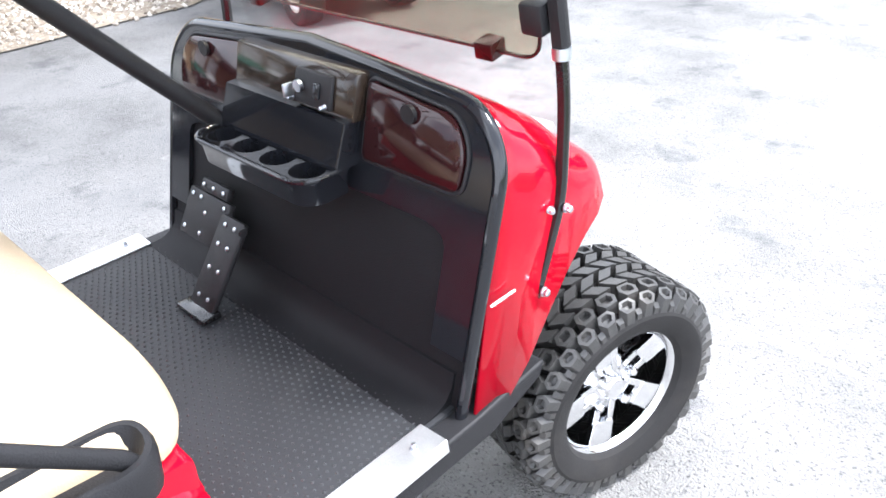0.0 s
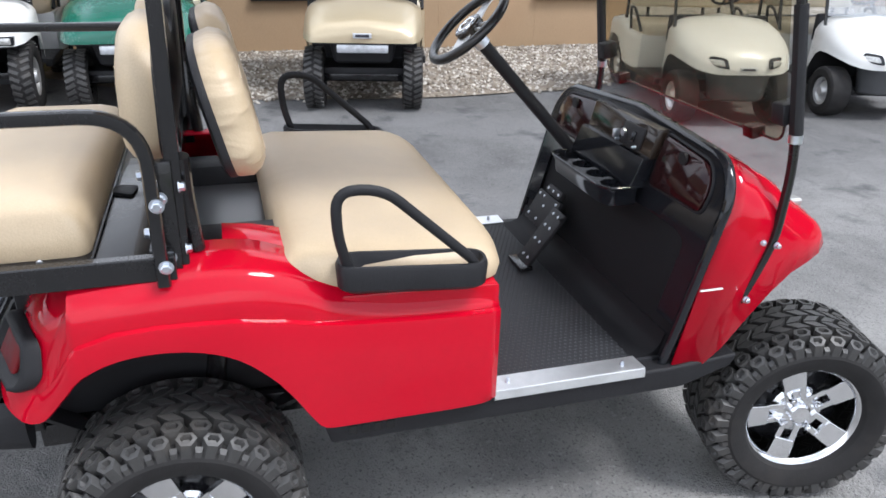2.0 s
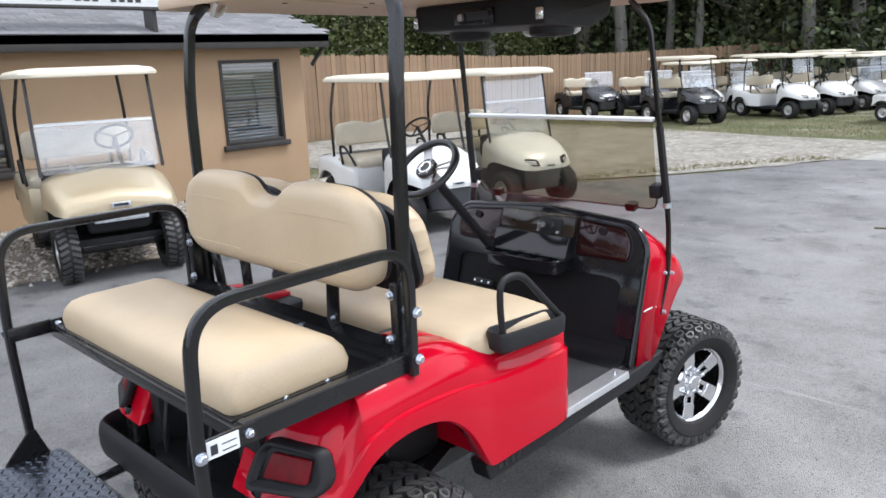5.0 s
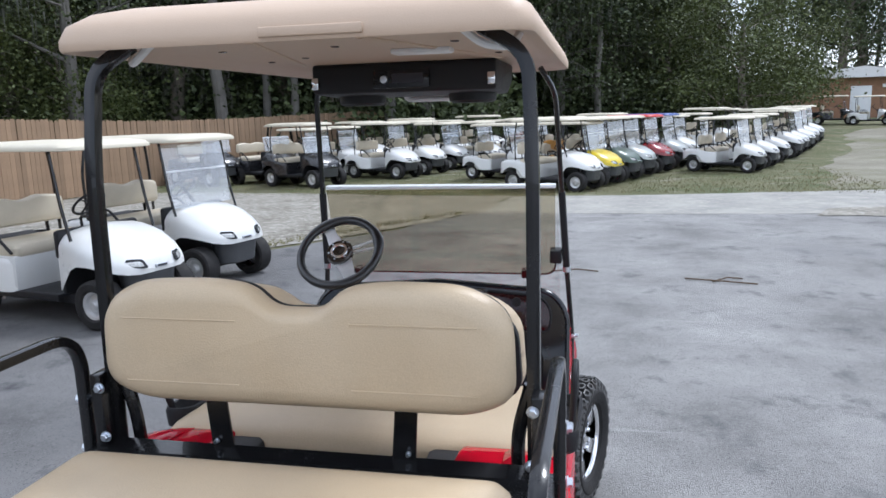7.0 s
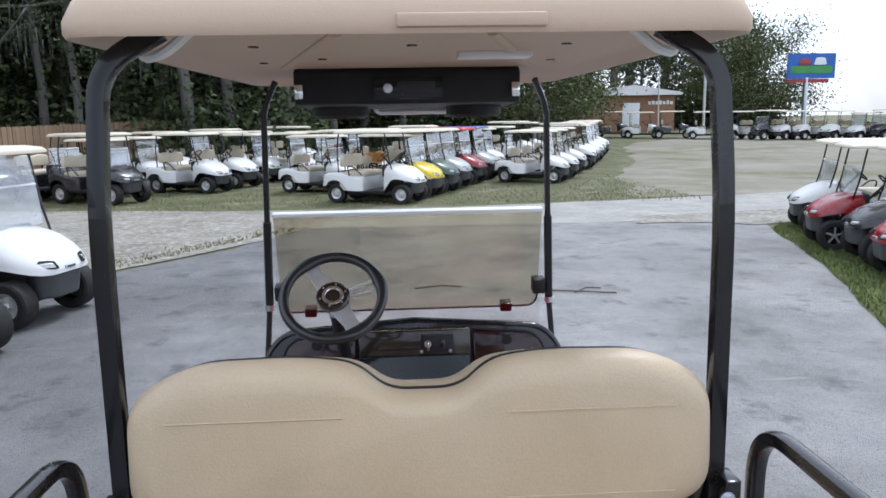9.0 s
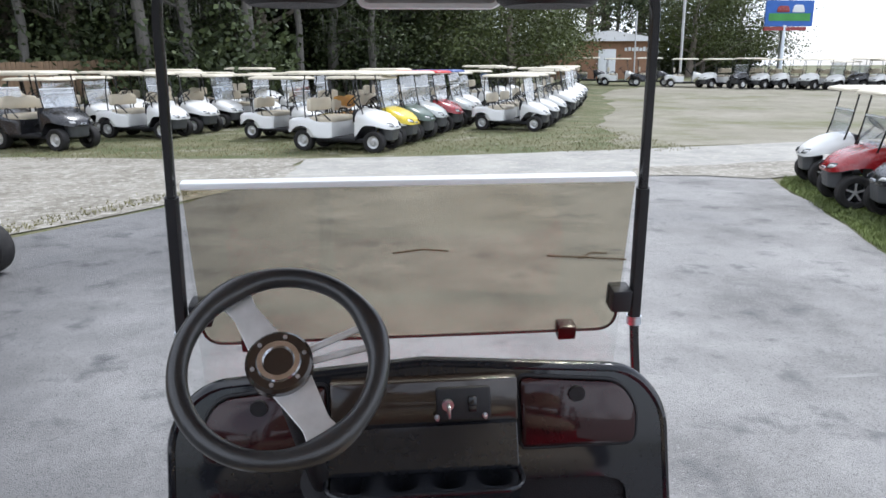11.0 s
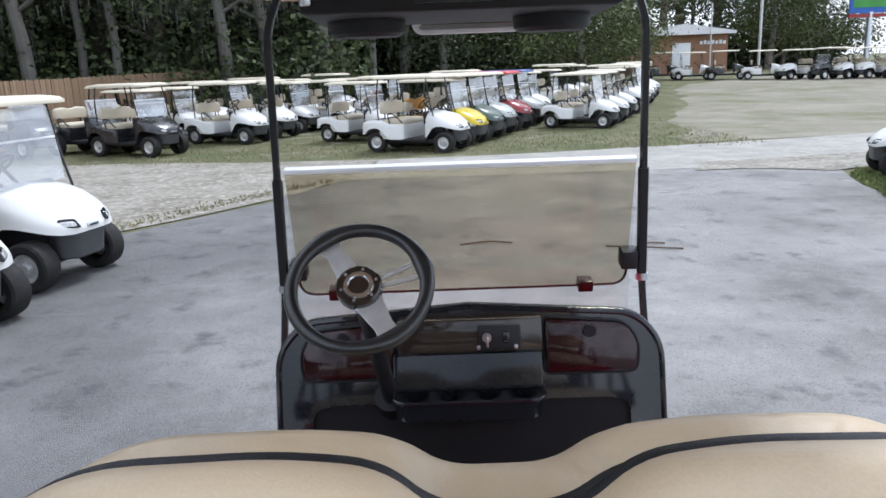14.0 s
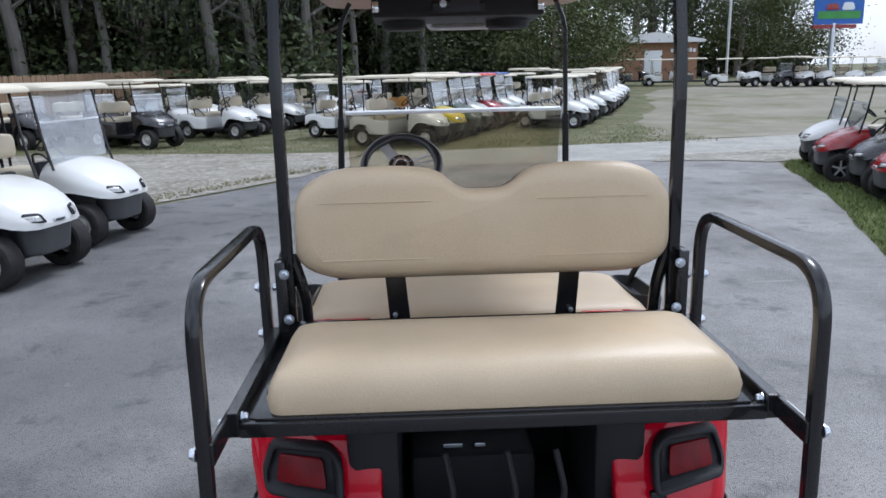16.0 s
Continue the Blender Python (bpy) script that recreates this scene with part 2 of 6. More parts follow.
# ---- mesh helpers ----
def part(name, bm, mat, parent=None, label="", smooth=True, angle=35):
    me = bpy.data.meshes.new(name)
    bmesh.ops.recalc_face_normals(bm, faces=bm.faces)
    if smooth:
        lim = radians(angle)
        for f in bm.faces:
            f.smooth = True
        for e in bm.edges:
            if len(e.link_faces) == 2 and e.calc_face_angle(0) > lim:
                e.smooth = False
    bm.to_mesh(me)
    bm.free()
    me.materials.append(mat)
    ob = new(name, me)
    if parent:
        ob.parent = parent
    if label:
        ob["label"] = label
    return ob


def thing(name, label, category, at=None, group="", kind=""):
    e = new(name)
    e.empty_display_size = 0.1
    tagged(e, label, category, group, kind)
    if at is not None:
        e.matrix_basis = at
    return e


def box(x0, x1, y0, y1, z0, z1, bevel=0.0, seg=2, bm=None, m=None):
    bm = bm or bmesh.new()
    vs = [bm.verts.new((x, y, z)) for x in (x0, x1) for y in (y0, y1) for z in (z0, z1)]
    fs = [bm.faces.new([vs[i] for i in q]) for q in ((0, 1, 3, 2), (4, 6, 7, 5), (0, 4, 5, 1), (2, 3, 7, 6), (0, 2, 6, 4), (1, 5, 7, 3))]
    bmesh.ops.recalc_face_normals(bm, faces=fs)
    if bevel:
        es = list({e for f in fs for e in f.edges})
        r = bmesh.ops.bevel(bm, geom=es, offset=bevel, segments=seg, affect="EDGES", profile=0.5)
        vs = list({v for f in r["faces"] for v in f.verts} | {v for v in vs if v.is_valid})
    if m is not None:
        bmesh.ops.transform(bm, matrix=m, verts=vs)
    return bm


def fillet(pts, r, n=6):
    """Polyline with its inner corners rounded by radius r."""
    pts = [Vector(p) for p in pts]
    out = [pts[0]]
    for a, b, c in zip(pts, pts[1:], pts[2:]):
        u, w = (a - b), (c - b)
        k = min(r, u.length * 0.49, w.length * 0.49)
        p, q = b + u.normalized() * k, b + w.normalized() * k
        for i in range(n + 1):
            t = i / n
            out.append((1 - t) ** 2 * p + 2 * t * (1 - t) * b + t * t * q)
    out.append(pts[-1])
    return out


def tube(pts, r, seg=10, bm=None, flat=None, closed=False, square=False):
    """A bar swept along a line. flat: second radius, across; square: rounded square section."""
    bm = bm or bmesh.new()
    pts = [Vector(p) for p in pts]
    n = len(pts)
    rings = []
    up = None
    for i, p in enumerate(pts):
        d = (pts[(i + 1) % n] - pts[i - 1]) if closed else (pts[min(i + 1, n - 1)] - pts[max(i - 1, 0)])
        d.normalize()
        if up is None:
            up = Vector((0, 0, 1)) if abs(d.z) < 0.9 else Vector((0, 1, 0))
        side = d.cross(up).normalized()
        up = side.cross(d).normalized()
        ring = []
        for k in range(seg):
            a = 2 * math.pi * (k + 0.5) / seg
            ca, sa = math.cos(a), math.sin(a)
            if square:
                s = max(abs(ca), abs(sa))
                f = 0.25 + 0.75 / s * 0.86
                ca, sa = ca * min(f, 1.25), sa * min(f, 1.25)
            ring.append(bm.verts.new(p + side * ca * r + up * sa * (flat or r)))
        rings.append(ring)
    for i in range(n if closed else n - 1):
        a, b = rings[i], rings[(i + 1) % n]
        for k in range(seg):
            bm.faces.new((a[k], a[(k + 1) % seg], b[(k + 1) % seg], b[k]))
    if not closed:
        bm.faces.new(rings[0][::-1])
        bm.faces.new(rings[-1])
    return bm


def loft(rings, closed=True, cap=True, bm=None):
    bm = bm or bmesh.new()
    vs = [[bm.verts.new(p) for p in r] for r in rings]
    m = len(vs[0])
    for a, b in zip(vs, vs[1:]):
        for k in range(m if closed else m - 1):
            bm.faces.new((a[k], a[(k + 1) % m], b[(k + 1) % m], b[k]))
    if closed and cap:
        bm.faces.new(vs[0][::-1])
        bm.faces.new(vs[-1])
    return bm


def revolve(profile, seg=32, axis="x", at=(0, 0, 0), bm=None, cap=True):
    """Profile of (along, radius) turned about an axis."""
    rings = []
    for h, r in profile:
        ring = []
        for k in range(seg):
            a = 2 * math.pi * k / seg
            c, s = r * math.cos(a), r * math.sin(a)
            p = {"x": (h, c, s), "y": (c, h, s), "z": (c, s, h)}[axis]
            ring.append((p[0] + at[0], p[1] + at[1], p[2] + at[2]))
        rings.append(ring)
    return loft(rings, True, cap, bm)


def prism(outline, x0, x1, bevel=0.0, axis="x", bm=None, seg=2):
    """An outline in the plane across the axis, drawn out from x0 to x1."""
    bm = bm or bmesh.new()

    def p3(u, v, h):
        return {"x": (h, u, v), "y": (u, h, v), "z": (u, v, h)}[axis]
    a = [bm.verts.new(p3(u, v, x0)) for u, v in outline]
    b = [bm.verts.new(p3(u, v, x1)) for u, v in outline]
    n = len(a)
    f1, f2 = bm.faces.new(a[::-1]), bm.faces.new(b)
    side = [bm.faces.new((a[k], a[(k + 1) % n], b[(k + 1) % n], b[k])) for k in range(n)]
    bmesh.ops.recalc_face_normals(bm, faces=[f1, f2] + side)
    if bevel:
        bmesh.ops.bevel(bm, geom=list(f1.edges) + list(f2.edges), offset=bevel, segments=seg, affect="EDGES", profile=0.5)
    return bm


def rounded(points, r, n=5):
    """Closed 2D outline with rounded corners; r may be a list."""
    k = len(points)
    out = []
    for i in range(k):
        a, b, c = (Vector(points[j % k]) for j in (i - 1, i, i + 1))
        rr = r[i] if isinstance(r, (list, tuple)) else r
        u, w = a - b, c - b
        d = min(rr, u.length * 0.48, w.length * 0.48)
        if d < 1e-5:
            out.append((b.x, b.y))
            continue
        p, q = b + u.normalized() * d, b + w.normalized() * d
        for j in range(n + 1):
            t = j / n
            s = (1 - t) ** 2 * p + 2 * t * (1 - t) * b + t * t * q
            out.append((s.x, s.y))
    return out


def lerp_table(table, x):
    """Smooth value from rows of (x, value...)."""
    if x <= table[0][0]:
        return table[0][1:]
    for a, b in zip(table, table[1:]):
        if x <= b[0]:
            t = (x - a[0]) / (b[0] - a[0])
            return tuple(p + (q - p) * t for p, q in zip(a[1:], b[1:]))
    return table[-1][1:]


def bolt(parent, at, direction, r=0.011, name="bolt"):
    """Zinc hex bolt with washer."""
    d = Vector(direction).normalized()
    r *= 0.82
    m = Matrix.Translation(at) @ d.to_track_quat("Z", "Y").to_matrix().to_4x4()
    bm = revolve([(0, r * 1.35), (0.003, r * 1.35)], 12, "z")
    revolve([(0.003, r), (0.011, r), (0.013, r * 0.75)], 6, "z", bm=bm)
    bmesh.ops.transform(bm, matrix=m, verts=bm.verts)
    return part(name, bm, M["steel"], parent, smooth=False)


# ---- ground ----
def ground_material(name, layers, bump, bump_scale):
    """Layered ground: rows of (colour a, colour b, noise scale, threshold low, high)."""
    m = bpy.data.materials.new(name)
    m.use_nodes = True
    n, l = m.node_tree.nodes, m.node_tree.links
    b = n["Principled BSDF"]
    b.inputs["Roughness"].default_value = 0.9
    b.inputs["Specular IOR Level"].default_value = 0.25
    geo = n.new("ShaderNodeNewGeometry")
    out = None
    for a, c, sc, lo, hi, *stretched in layers:
        t = n.new("ShaderNodeTexNoise")
        t.inputs["Scale"].default_value, t.inputs["Detail"].default_value, t.inputs["Roughness"].default_value = sc, 8, 0.65
        where = geo.outputs["Position"]
        if stretched:
            mp = n.new("ShaderNodeMapping")
            mp.inputs["Scale"].default_value, mp.inputs["Rotation"].default_value = (0.3, 4.0, 1.0), (0, 0, stretched[0])
            l.new(where, mp.inputs["Vector"])
            where = mp.outputs["Vector"]
        l.new(where, t.inputs["Vector"])
        r = n.new("ShaderNodeValToRGB")
        r.color_ramp.elements[0].position, r.color_ramp.elements[1].position = lo, hi
        l.new(t.outputs["Fac"], r.inputs["Fac"])
        if out is None:
            r.color_ramp.elements[0].color, r.color_ramp.elements[1].color = (*a, 1), (*c, 1)
            out = r.outputs["Color"]
        else:
            mx = n.new("ShaderNodeMixRGB")
            mx.inputs[2].default_value = (*c, 1)
            l.new(r.outputs["Color"], mx.inputs[0])
            l.new(out, mx.inputs[1])
            out = mx.outputs["Color"]
    l.new(out, b.inputs["Base Color"])
    t = n.new("ShaderNodeTexNoise")
    t.inputs["Scale"].default_value, t.inputs["Detail"].default_value = bump_scale, 6
    l.new(geo.outputs["Position"], t.inputs["Vector"])
    bp = n.new("ShaderNodeBump")
    bp.inputs["Strength"].default_value, bp.inputs["Distance"].default_value = bump, 0.02
    l.new(t.outputs["Fac"], bp.inputs["Height"])
    l.new(bp.outputs["Normal"], b.inputs["Normal"])
    return m


ASPHALT = ground_material("old_asphalt", [((0.19, 0.186, 0.18), (0.375, 0.367, 0.354), 0.9, 0.33, 0.68), ((0, 0, 0), (0.34, 0.335, 0.32), 5.0, 0.60, 0.86), ((0, 0, 0), (0.38, 0.375, 0.365), 60.0, 0.56, 0.74), ((0, 0, 0), (0.075, 0.076, 0.08), 110.0, 0.54, 0.68), ((0, 0, 0), (0.42, 0.415, 0.40), 1.5, 0.64, 0.78, 0.5), ((0, 0, 0), (0.5, 0.49, 0.46), 16.0, 0.70, 0.80), ((0, 0, 0), (0.17, 0.17, 0.172), 0.45, 0.57, 0.70), ((0, 0, 0), (0.12, 0.121, 0.125), 2.6, 0.56, 0.72), ((0, 0, 0), (0.40, 0.39, 0.37), 4.0, 0.66, 0.78)], 0.8, 150)
ROAD = ground_material("pale_road", [((0.24, 0.235, 0.22), (0.34, 0.33, 0.30), 1.2, 0.35, 0.65), ((0, 0, 0), (0.46, 0.43, 0.36), 9.0, 0.52, 0.75)], 0.4, 90)
GRAVEL = ground_material("shell_gravel", [((0.18, 0.165, 0.135), (0.31, 0.29, 0.25), 1.2, 0.35, 0.65), ((0, 0, 0), (0.45, 0.43, 0.385), 9.0, 0.50, 0.66), ((0, 0, 0), (0.12, 0.11, 0.085), 12.0, 0.54, 0.68)], 1.0, 60)
GRASS = ground_material("worn_grass", [((0.080, 0.095, 0.038), (0.16, 0.145, 0.085), 0.5, 0.35, 0.65), ((0, 0, 0), (0.30, 0.275, 0.22), 1.1, 0.54, 0.72), ((0, 0, 0), (0.06, 0.085, 0.02), 14.0, 0.50, 0.68), ((0, 0, 0), (0.24, 0.215, 0.15), 40.0, 0.56, 0.70)], 1.0, 70)
DIRT = ground_material("sandy_dirt", [((0.17, 0.158, 0.115), (0.25, 0.232, 0.185), 0.5, 0.25, 0.75), ((0, 0, 0), (0.125, 0.128, 0.06), 0.22, 0.50, 0.66), ((0, 0, 0), (0.30, 0.28, 0.235), 0.3, 0.50, 0.75), ((0, 0, 0), (0.14, 0.12, 0.08), 22.0, 0.58, 0.72)], 0.8, 50)
LAWN = ground_material("green_grass", [((0.07, 0.10, 0.028), (0.12, 0.15, 0.045), 1.2, 0.35, 0.65), ((0, 0, 0), (0.22, 0.20, 0.09), 8.0, 0.56, 0.74)], 1.0, 80)
MULCH = ground_material("leaf_litter", [((0.16, 0.13, 0.10), (0.28, 0.24, 0.19), 3.0, 0.35, 0.65), ((0, 0, 0), (0.5, 0.46, 0.40), 30.0, 0.55, 0.66)], 1.0, 50)
CONCRETE = ground_material("porch_slab", [((0.13, 0.125, 0.11), (0.24, 0.23, 0.20), 1.5, 0.35, 0.65), ((0, 0, 0), (0.09, 0.085, 0.05), 4.0, 0.55, 0.7)], 0.3, 80)


# lie of the land: level lot, a shallow dip across the field, rising again beyond
LAND = [(-60, 0.0), (9, 0.0), (12, -0.06), (15, -0.14), (18, -0.18), (22, -0.18), (27, -0.10), (31, 0.0), (36, 0.10), (42, 0.25), (50, 0.40), (58, 0.50)]


def land_z(y):
    return lerp_table(LAND, y)[0]


def drape(bm):
    """Cut a level sheet along the breaks of the land and let it follow them."""
    for y, _ in LAND[1:]:
        bmesh.ops.bisect_plane(bm, geom=bm.verts[:] + bm.edges[:] + bm.faces[:], plane_co=(0, y, 0), plane_no=(0, 1, 0))
    for v in bm.verts:
        v.co.z += land_z(v.co.y)
    return bm


def sheet(name, outline, z, mat, label, category, wobble=0.0, step=0.6):
    """Flat patch whose edge wanders a little."""
    pts = []
    for a, b in zip(outline, outline[1:] + outline[:1]):
        a, b = Vector(a), Vector(b)
        k = max(1, min(40, int((b - a).length / step)))
        nrm = Vector((-(b - a).y, (b - a).x)).normalized()
        for i in range(k):
            p = a + (b - a) * i / k
            w = noise.noise((p.x * 0.9, p.y * 0.9, 3.1)) * wobble + noise.noise((p.x * 3.1, p.y * 3.1, 7.7)) * wobble * 0.4
            pts.append(p + nrm * w)
    bm = bmesh.new()
    bm.faces.new([bm.verts.new((p.x, p.y, z)) for p in pts])
    bmesh.ops.triangulate(bm, faces=bm.faces)
    ob = part(name, drape(bm), mat, smooth=False)
    if ob.data.polygons[0].normal.z < 0:
        ob.data.flip_normals()
    return tagged(ob, label, category, kind="structure")


bm = bmesh.new()
bmesh.ops.create_grid(bm, x_segments=40, y_segments=40, size=400)
tagged(part("ground", drape(bm), GRASS, smooth=False), "worn grass and bare sand around the cart lot", "ground", kind="structure")
sheet("pavement_lot", [(-60, -60), (40, -60), (40, 0.0), (3.2, 1.8), (3.7, 3.2), (4.2, 4.5), (4.85, 6.2), (5.6, 8.9), (6.2, 10.3), (4.0, 10.5), (1.9, 10.4), (-1.5, 10.6), (-2.4, 8.5), (-3.0, 7.6), (-3.9, 6.4), (-6.0, 5.5), (-5.4, 3.0), (-5.3, 1.0), (-5.3, -0.8), (-6.2, -2.4), (-6.2, -30), (-60, -30)], 0.006, ASPHALT, "cracked grey asphalt lot with pale scuffs", "asphalt", 0.12)
sheet("road", [(-1.55, 10.55), (1.9, 10.35), (4.0, 10.45), (4.6, 11.0), (9, 11.6), (60, 14), (60, 20), (14, 16.6), (8.5, 15.5), (4.0, 14.4), (1.8, 13.9), (-1.3, 13.7)], 0.010, ROAD, "pale worn access road", "road", 0.15)
sheet("pavement_gravel", [(-3.9, 6.45), (-3.0, 7.65), (-2.35, 8.55), (-1.5, 10.65), (-1.25, 13.7), (-4.0, 14.1), (-7.3, 15.0), (-12.0, 15.2), (-12.0, 5.4), (-6.1, 5.55)], 0.014, GRAVEL, "pale crushed shell gravel", "gravel", 0.2)
sheet("ground_dirt", [(5.6, 15.0), (12, 16.6), (30, 19), (32, 38), (22, 50), (13, 40), (9.5, 28), (7.0, 21.5)], 0.006, DIRT, "bare sandy track through the field", "dirt", 0.6, 1.5)
sheet("ground_sand", [(3.9, 10.2), (5.0, 9.9), (5.7, 9.5), (7.0, 10.0), (9.5, 10.9), (30, 12.2), (30, 13.4), (9, 11.9), (6.0, 11.5), (4.3, 11.1)], 0.017, GRAVEL, "pale gravelly strip between road and verge", "sand", 0.25, 0.5)
sheet("ground_verge", [(3.25, 1.8), (3.75, 3.2), (4.25, 4.5), (4.9, 6.2), (5.65, 8.9), (6.4, 10.0), (9, 11.2), (30, 12.5), (30, 0.5)], 0.009, LAWN, "green mown grass verge", "grass", 0.14)
sheet("ground_bed", [(-4.95, -0.9), (-4.75, 0.2), (-4.62, 1.4), (-4.75, 2.8), (-5.9, 5.4), (-7.35, 5.2), (-7.35, -2.0), (-6.2, -2.4)], 0.018, MULCH, "stony bed along the building wall", "gravel", 0.1)

# darker stretch in front of the building, with a ragged edge
an, al = ASPHALT.node_tree.nodes, ASPHALT.node_tree.links
spot = an.new("ShaderNodeNewGeometry")
axes = an.new("ShaderNodeSeparateXYZ")
ragged = an.new("ShaderNodeTexNoise")
ragged.inputs["Scale"].default_value, ragged.inputs["Detail"].default_value = 0.8, 9
shift = an.new("ShaderNodeMath")
shift.operation, shift.inputs[1].default_value = "MULTIPLY_ADD", 3.2
span = an.new("ShaderNodeMapRange")
span.inputs[1].default_value, span.inputs[2].default_value, span.inputs[3].default_value, span.inputs[4].default_value = -0.6, 2.0, 0.60, 0.0
darken = an.new("ShaderNodeMixRGB")
darken.blend_type, darken.inputs[2].default_value = "MULTIPLY", (0.36, 0.37, 0.40, 1)
al.new(spot.outputs["Position"], axes.inputs[0])
al.new(spot.outputs["Position"], ragged.inputs["Vector"])
al.new(ragged.outputs["Fac"], shift.inputs[0])
al.new(axes.outputs["X"], shift.inputs[2])
al.new(shift.outputs[0], span.inputs[0])
al.new(span.outputs[0], darken.inputs[0])
al.new(an["Principled BSDF"].inputs["Base Color"].links[0].from_socket, darken.inputs[1])
al.new(darken.outputs["Color"], an["Principled BSDF"].inputs["Base Color"])

STONE = material("pale_stone", (0.40, 0.365, 0.32), 0.85, vary=0.3, scale=30, bump=0.3, bump_scale=90)
sn, sl_ = STONE.node_tree.nodes, STONE.node_tree.links
grit = sn.new("ShaderNodeNewGeometry")
tones = sn.new("ShaderNodeValToRGB")
tones.color_ramp.elements[0].color, tones.color_ramp.elements[1].color = (0.10, 0.075, 0.055, 1), (0.62, 0.58, 0.52, 1)
sl_.new(grit.outputs["Random Per Island"], tones.inputs["Fac"])
sl_.new(tones.outputs["Color"], sn["Principled BSDF"].inputs["Base Color"])
rng = random.Random(5)
bm = bmesh.new()
for i in range(8500):
    x, y = rng.uniform(-7.3, -4.65), rng.uniform(-1.8, 5.3)
    if x > -4.75 - max(0, (y - 2.6)) * 0.42 + rng.gauss(0, 0.08) or (y < -0.9 and x > -6.0):
        continue
    r = rng.uniform(0.008, 0.026)
    a0 = rng.uniform(0, 6.28)
    vs = [bm.verts.new((x + r * rng.uniform(0.7, 1.3) * math.cos(a + a0), y + r * rng.uniform(0.7, 1.3) * math.sin(a + a0), 0.014 + r * rng.uniform(0.1, 0.5))) for a in (0, 1.6, 3.1, 4.7)]
    t = bm.verts.new((x + rng.uniform(-r, r) * 0.4, y + rng.uniform(-r, r) * 0.4, 0.016 + r * rng.uniform(0.8, 1.3)))
    lo = [bm.verts.new((v.co.x, v.co.y, 0.01)) for v in vs]
    for k in range(4):
        bm.faces.new((vs[k], vs[(k + 1) % 4], t))
        bm.faces.new((lo[k], lo[(k + 1) % 4], vs[(k + 1) % 4], vs[k]))
tagged(part("bed_stones", bm, STONE, smooth=False), "loose pale and brown stones in the bed by the wall", "stones", kind="stuff")

# grass tufts on the verge and at the gravel's edge
BLADE = material("grass_blade", (0.14, 0.175, 0.05), 0.7, vary=0.35, scale=2)
DRY = material("dry_grass_blade", (0.21, 0.195, 0.10), 0.8, vary=0.35, scale=2)


def tufts(name, mat, count, place, h, label):
    bm = bmesh.new()
    for i in range(count):
        x, y = place()
        for k in range(4):
            a = rng.uniform(0, 6.28)
            hh = h * rng.uniform(0.5, 1.3)
            dx, dy = math.cos(a), math.sin(a)
            w = 0.006
            bm.faces.new([bm.verts.new(p) for p in ((x - dy * w, y + dx * w, 0.01 + land_z(y)), (x + dy * w, y - dx * w, 0.01 + land_z(y)), (x + dx * hh * 0.6, y + dy * hh * 0.6, 0.01 + hh + land_z(y)))])
    tagged(part(name, bm, mat, smooth=False), label, "grass", kind="stuff")


def on_verge():
    t = rng.random()
    y = 2.8 + t * 6.8
    return (lerp_table([(1.8, 3.3), (3.2, 3.75), (4.5, 4.25), (6.2, 4.9), (8.9, 5.65), (10, 6.4)], y)[0] + abs(rng.gauss(0, 0.9)) - 0.05, y)


def at_gravel():
    t = rng.random()
    a, b = Vector((-3.8, 6.6)), Vector((-1.6, 10.4))
    p = a + (b - a) * t
    return (p.x - abs(rng.gauss(0, 0.22)), p.y + abs(rng.gauss(0, 0.15)))


tufts("grass_verge", BLADE, 6000, on_verge, 0.045, "short green grass on the verge")
tufts("grass_edge", DRY, 500, at_gravel, 0.04, "dry grass fringe between asphalt and gravel")
tufts("grass_field", DRY, 9000, lambda: (rng.uniform(-12, 7), 14.0 + abs(rng.gauss(0, 4.5)) + rng.uniform(0, 0.8)), 0.035, "patchy dry grass of the field")

# fallen twigs on the asphalt
TWIG = material("twig", (0.10, 0.07, 0.045), 0.9)
for a, b, c in (((1.45, 5.35), (1.75, 5.2), (2.1, 5.15)), ((1.7, 5.22), (1.85, 5.36), (2.0, 5.38)), ((0.1, 5.6), (0.38, 5.65), (0.6, 5.62))):
    tagged(part("twig", tube([(*a, 0.016), (*b, 0.03), (*c, 0.016)], 0.008, 5), TWIG), "dry brown twig on the asphalt", "twig", group="twigs on the asphalt")

# ---- building ----
WALL = material("tan_painted_wall", (0.40, 0.275, 0.165), 0.75, vary=0.06, scale=1.5, bump=0.25, bump_scale=50, dirt=(0.36, 0.22, 0.12), dirt_amount=0.4)
TRIM = material("dark_trim", (0.035, 0.032, 0.03), 0.5, vary=0.2)
SHINGLE = material("grey_shingle", (0.16, 0.16, 0.165), 0.9, vary=0.3, scale=5, bump=0.5, bump_scale=40, random_tint=0.2)
# near-black colour stands in for the unlit room, floor and ceiling alike
CEIL = material("room_shade", (0.05, 0.045, 0.04), 0.9)
WX = -7.35
EAVE = 2.0
WIN = [(-0.17, 0.70, 0.665, 1.79), (3.37, 4.34, 0.665, 1.80)]


def wall_slab(name, x0, x1, y0, y1, z0, z1, label="smooth tan painted wall"):
    return tagged(part(name, box(x0, x1, y0, y1, z0, z1), WALL, smooth=False), label, "wall", kind="structure")


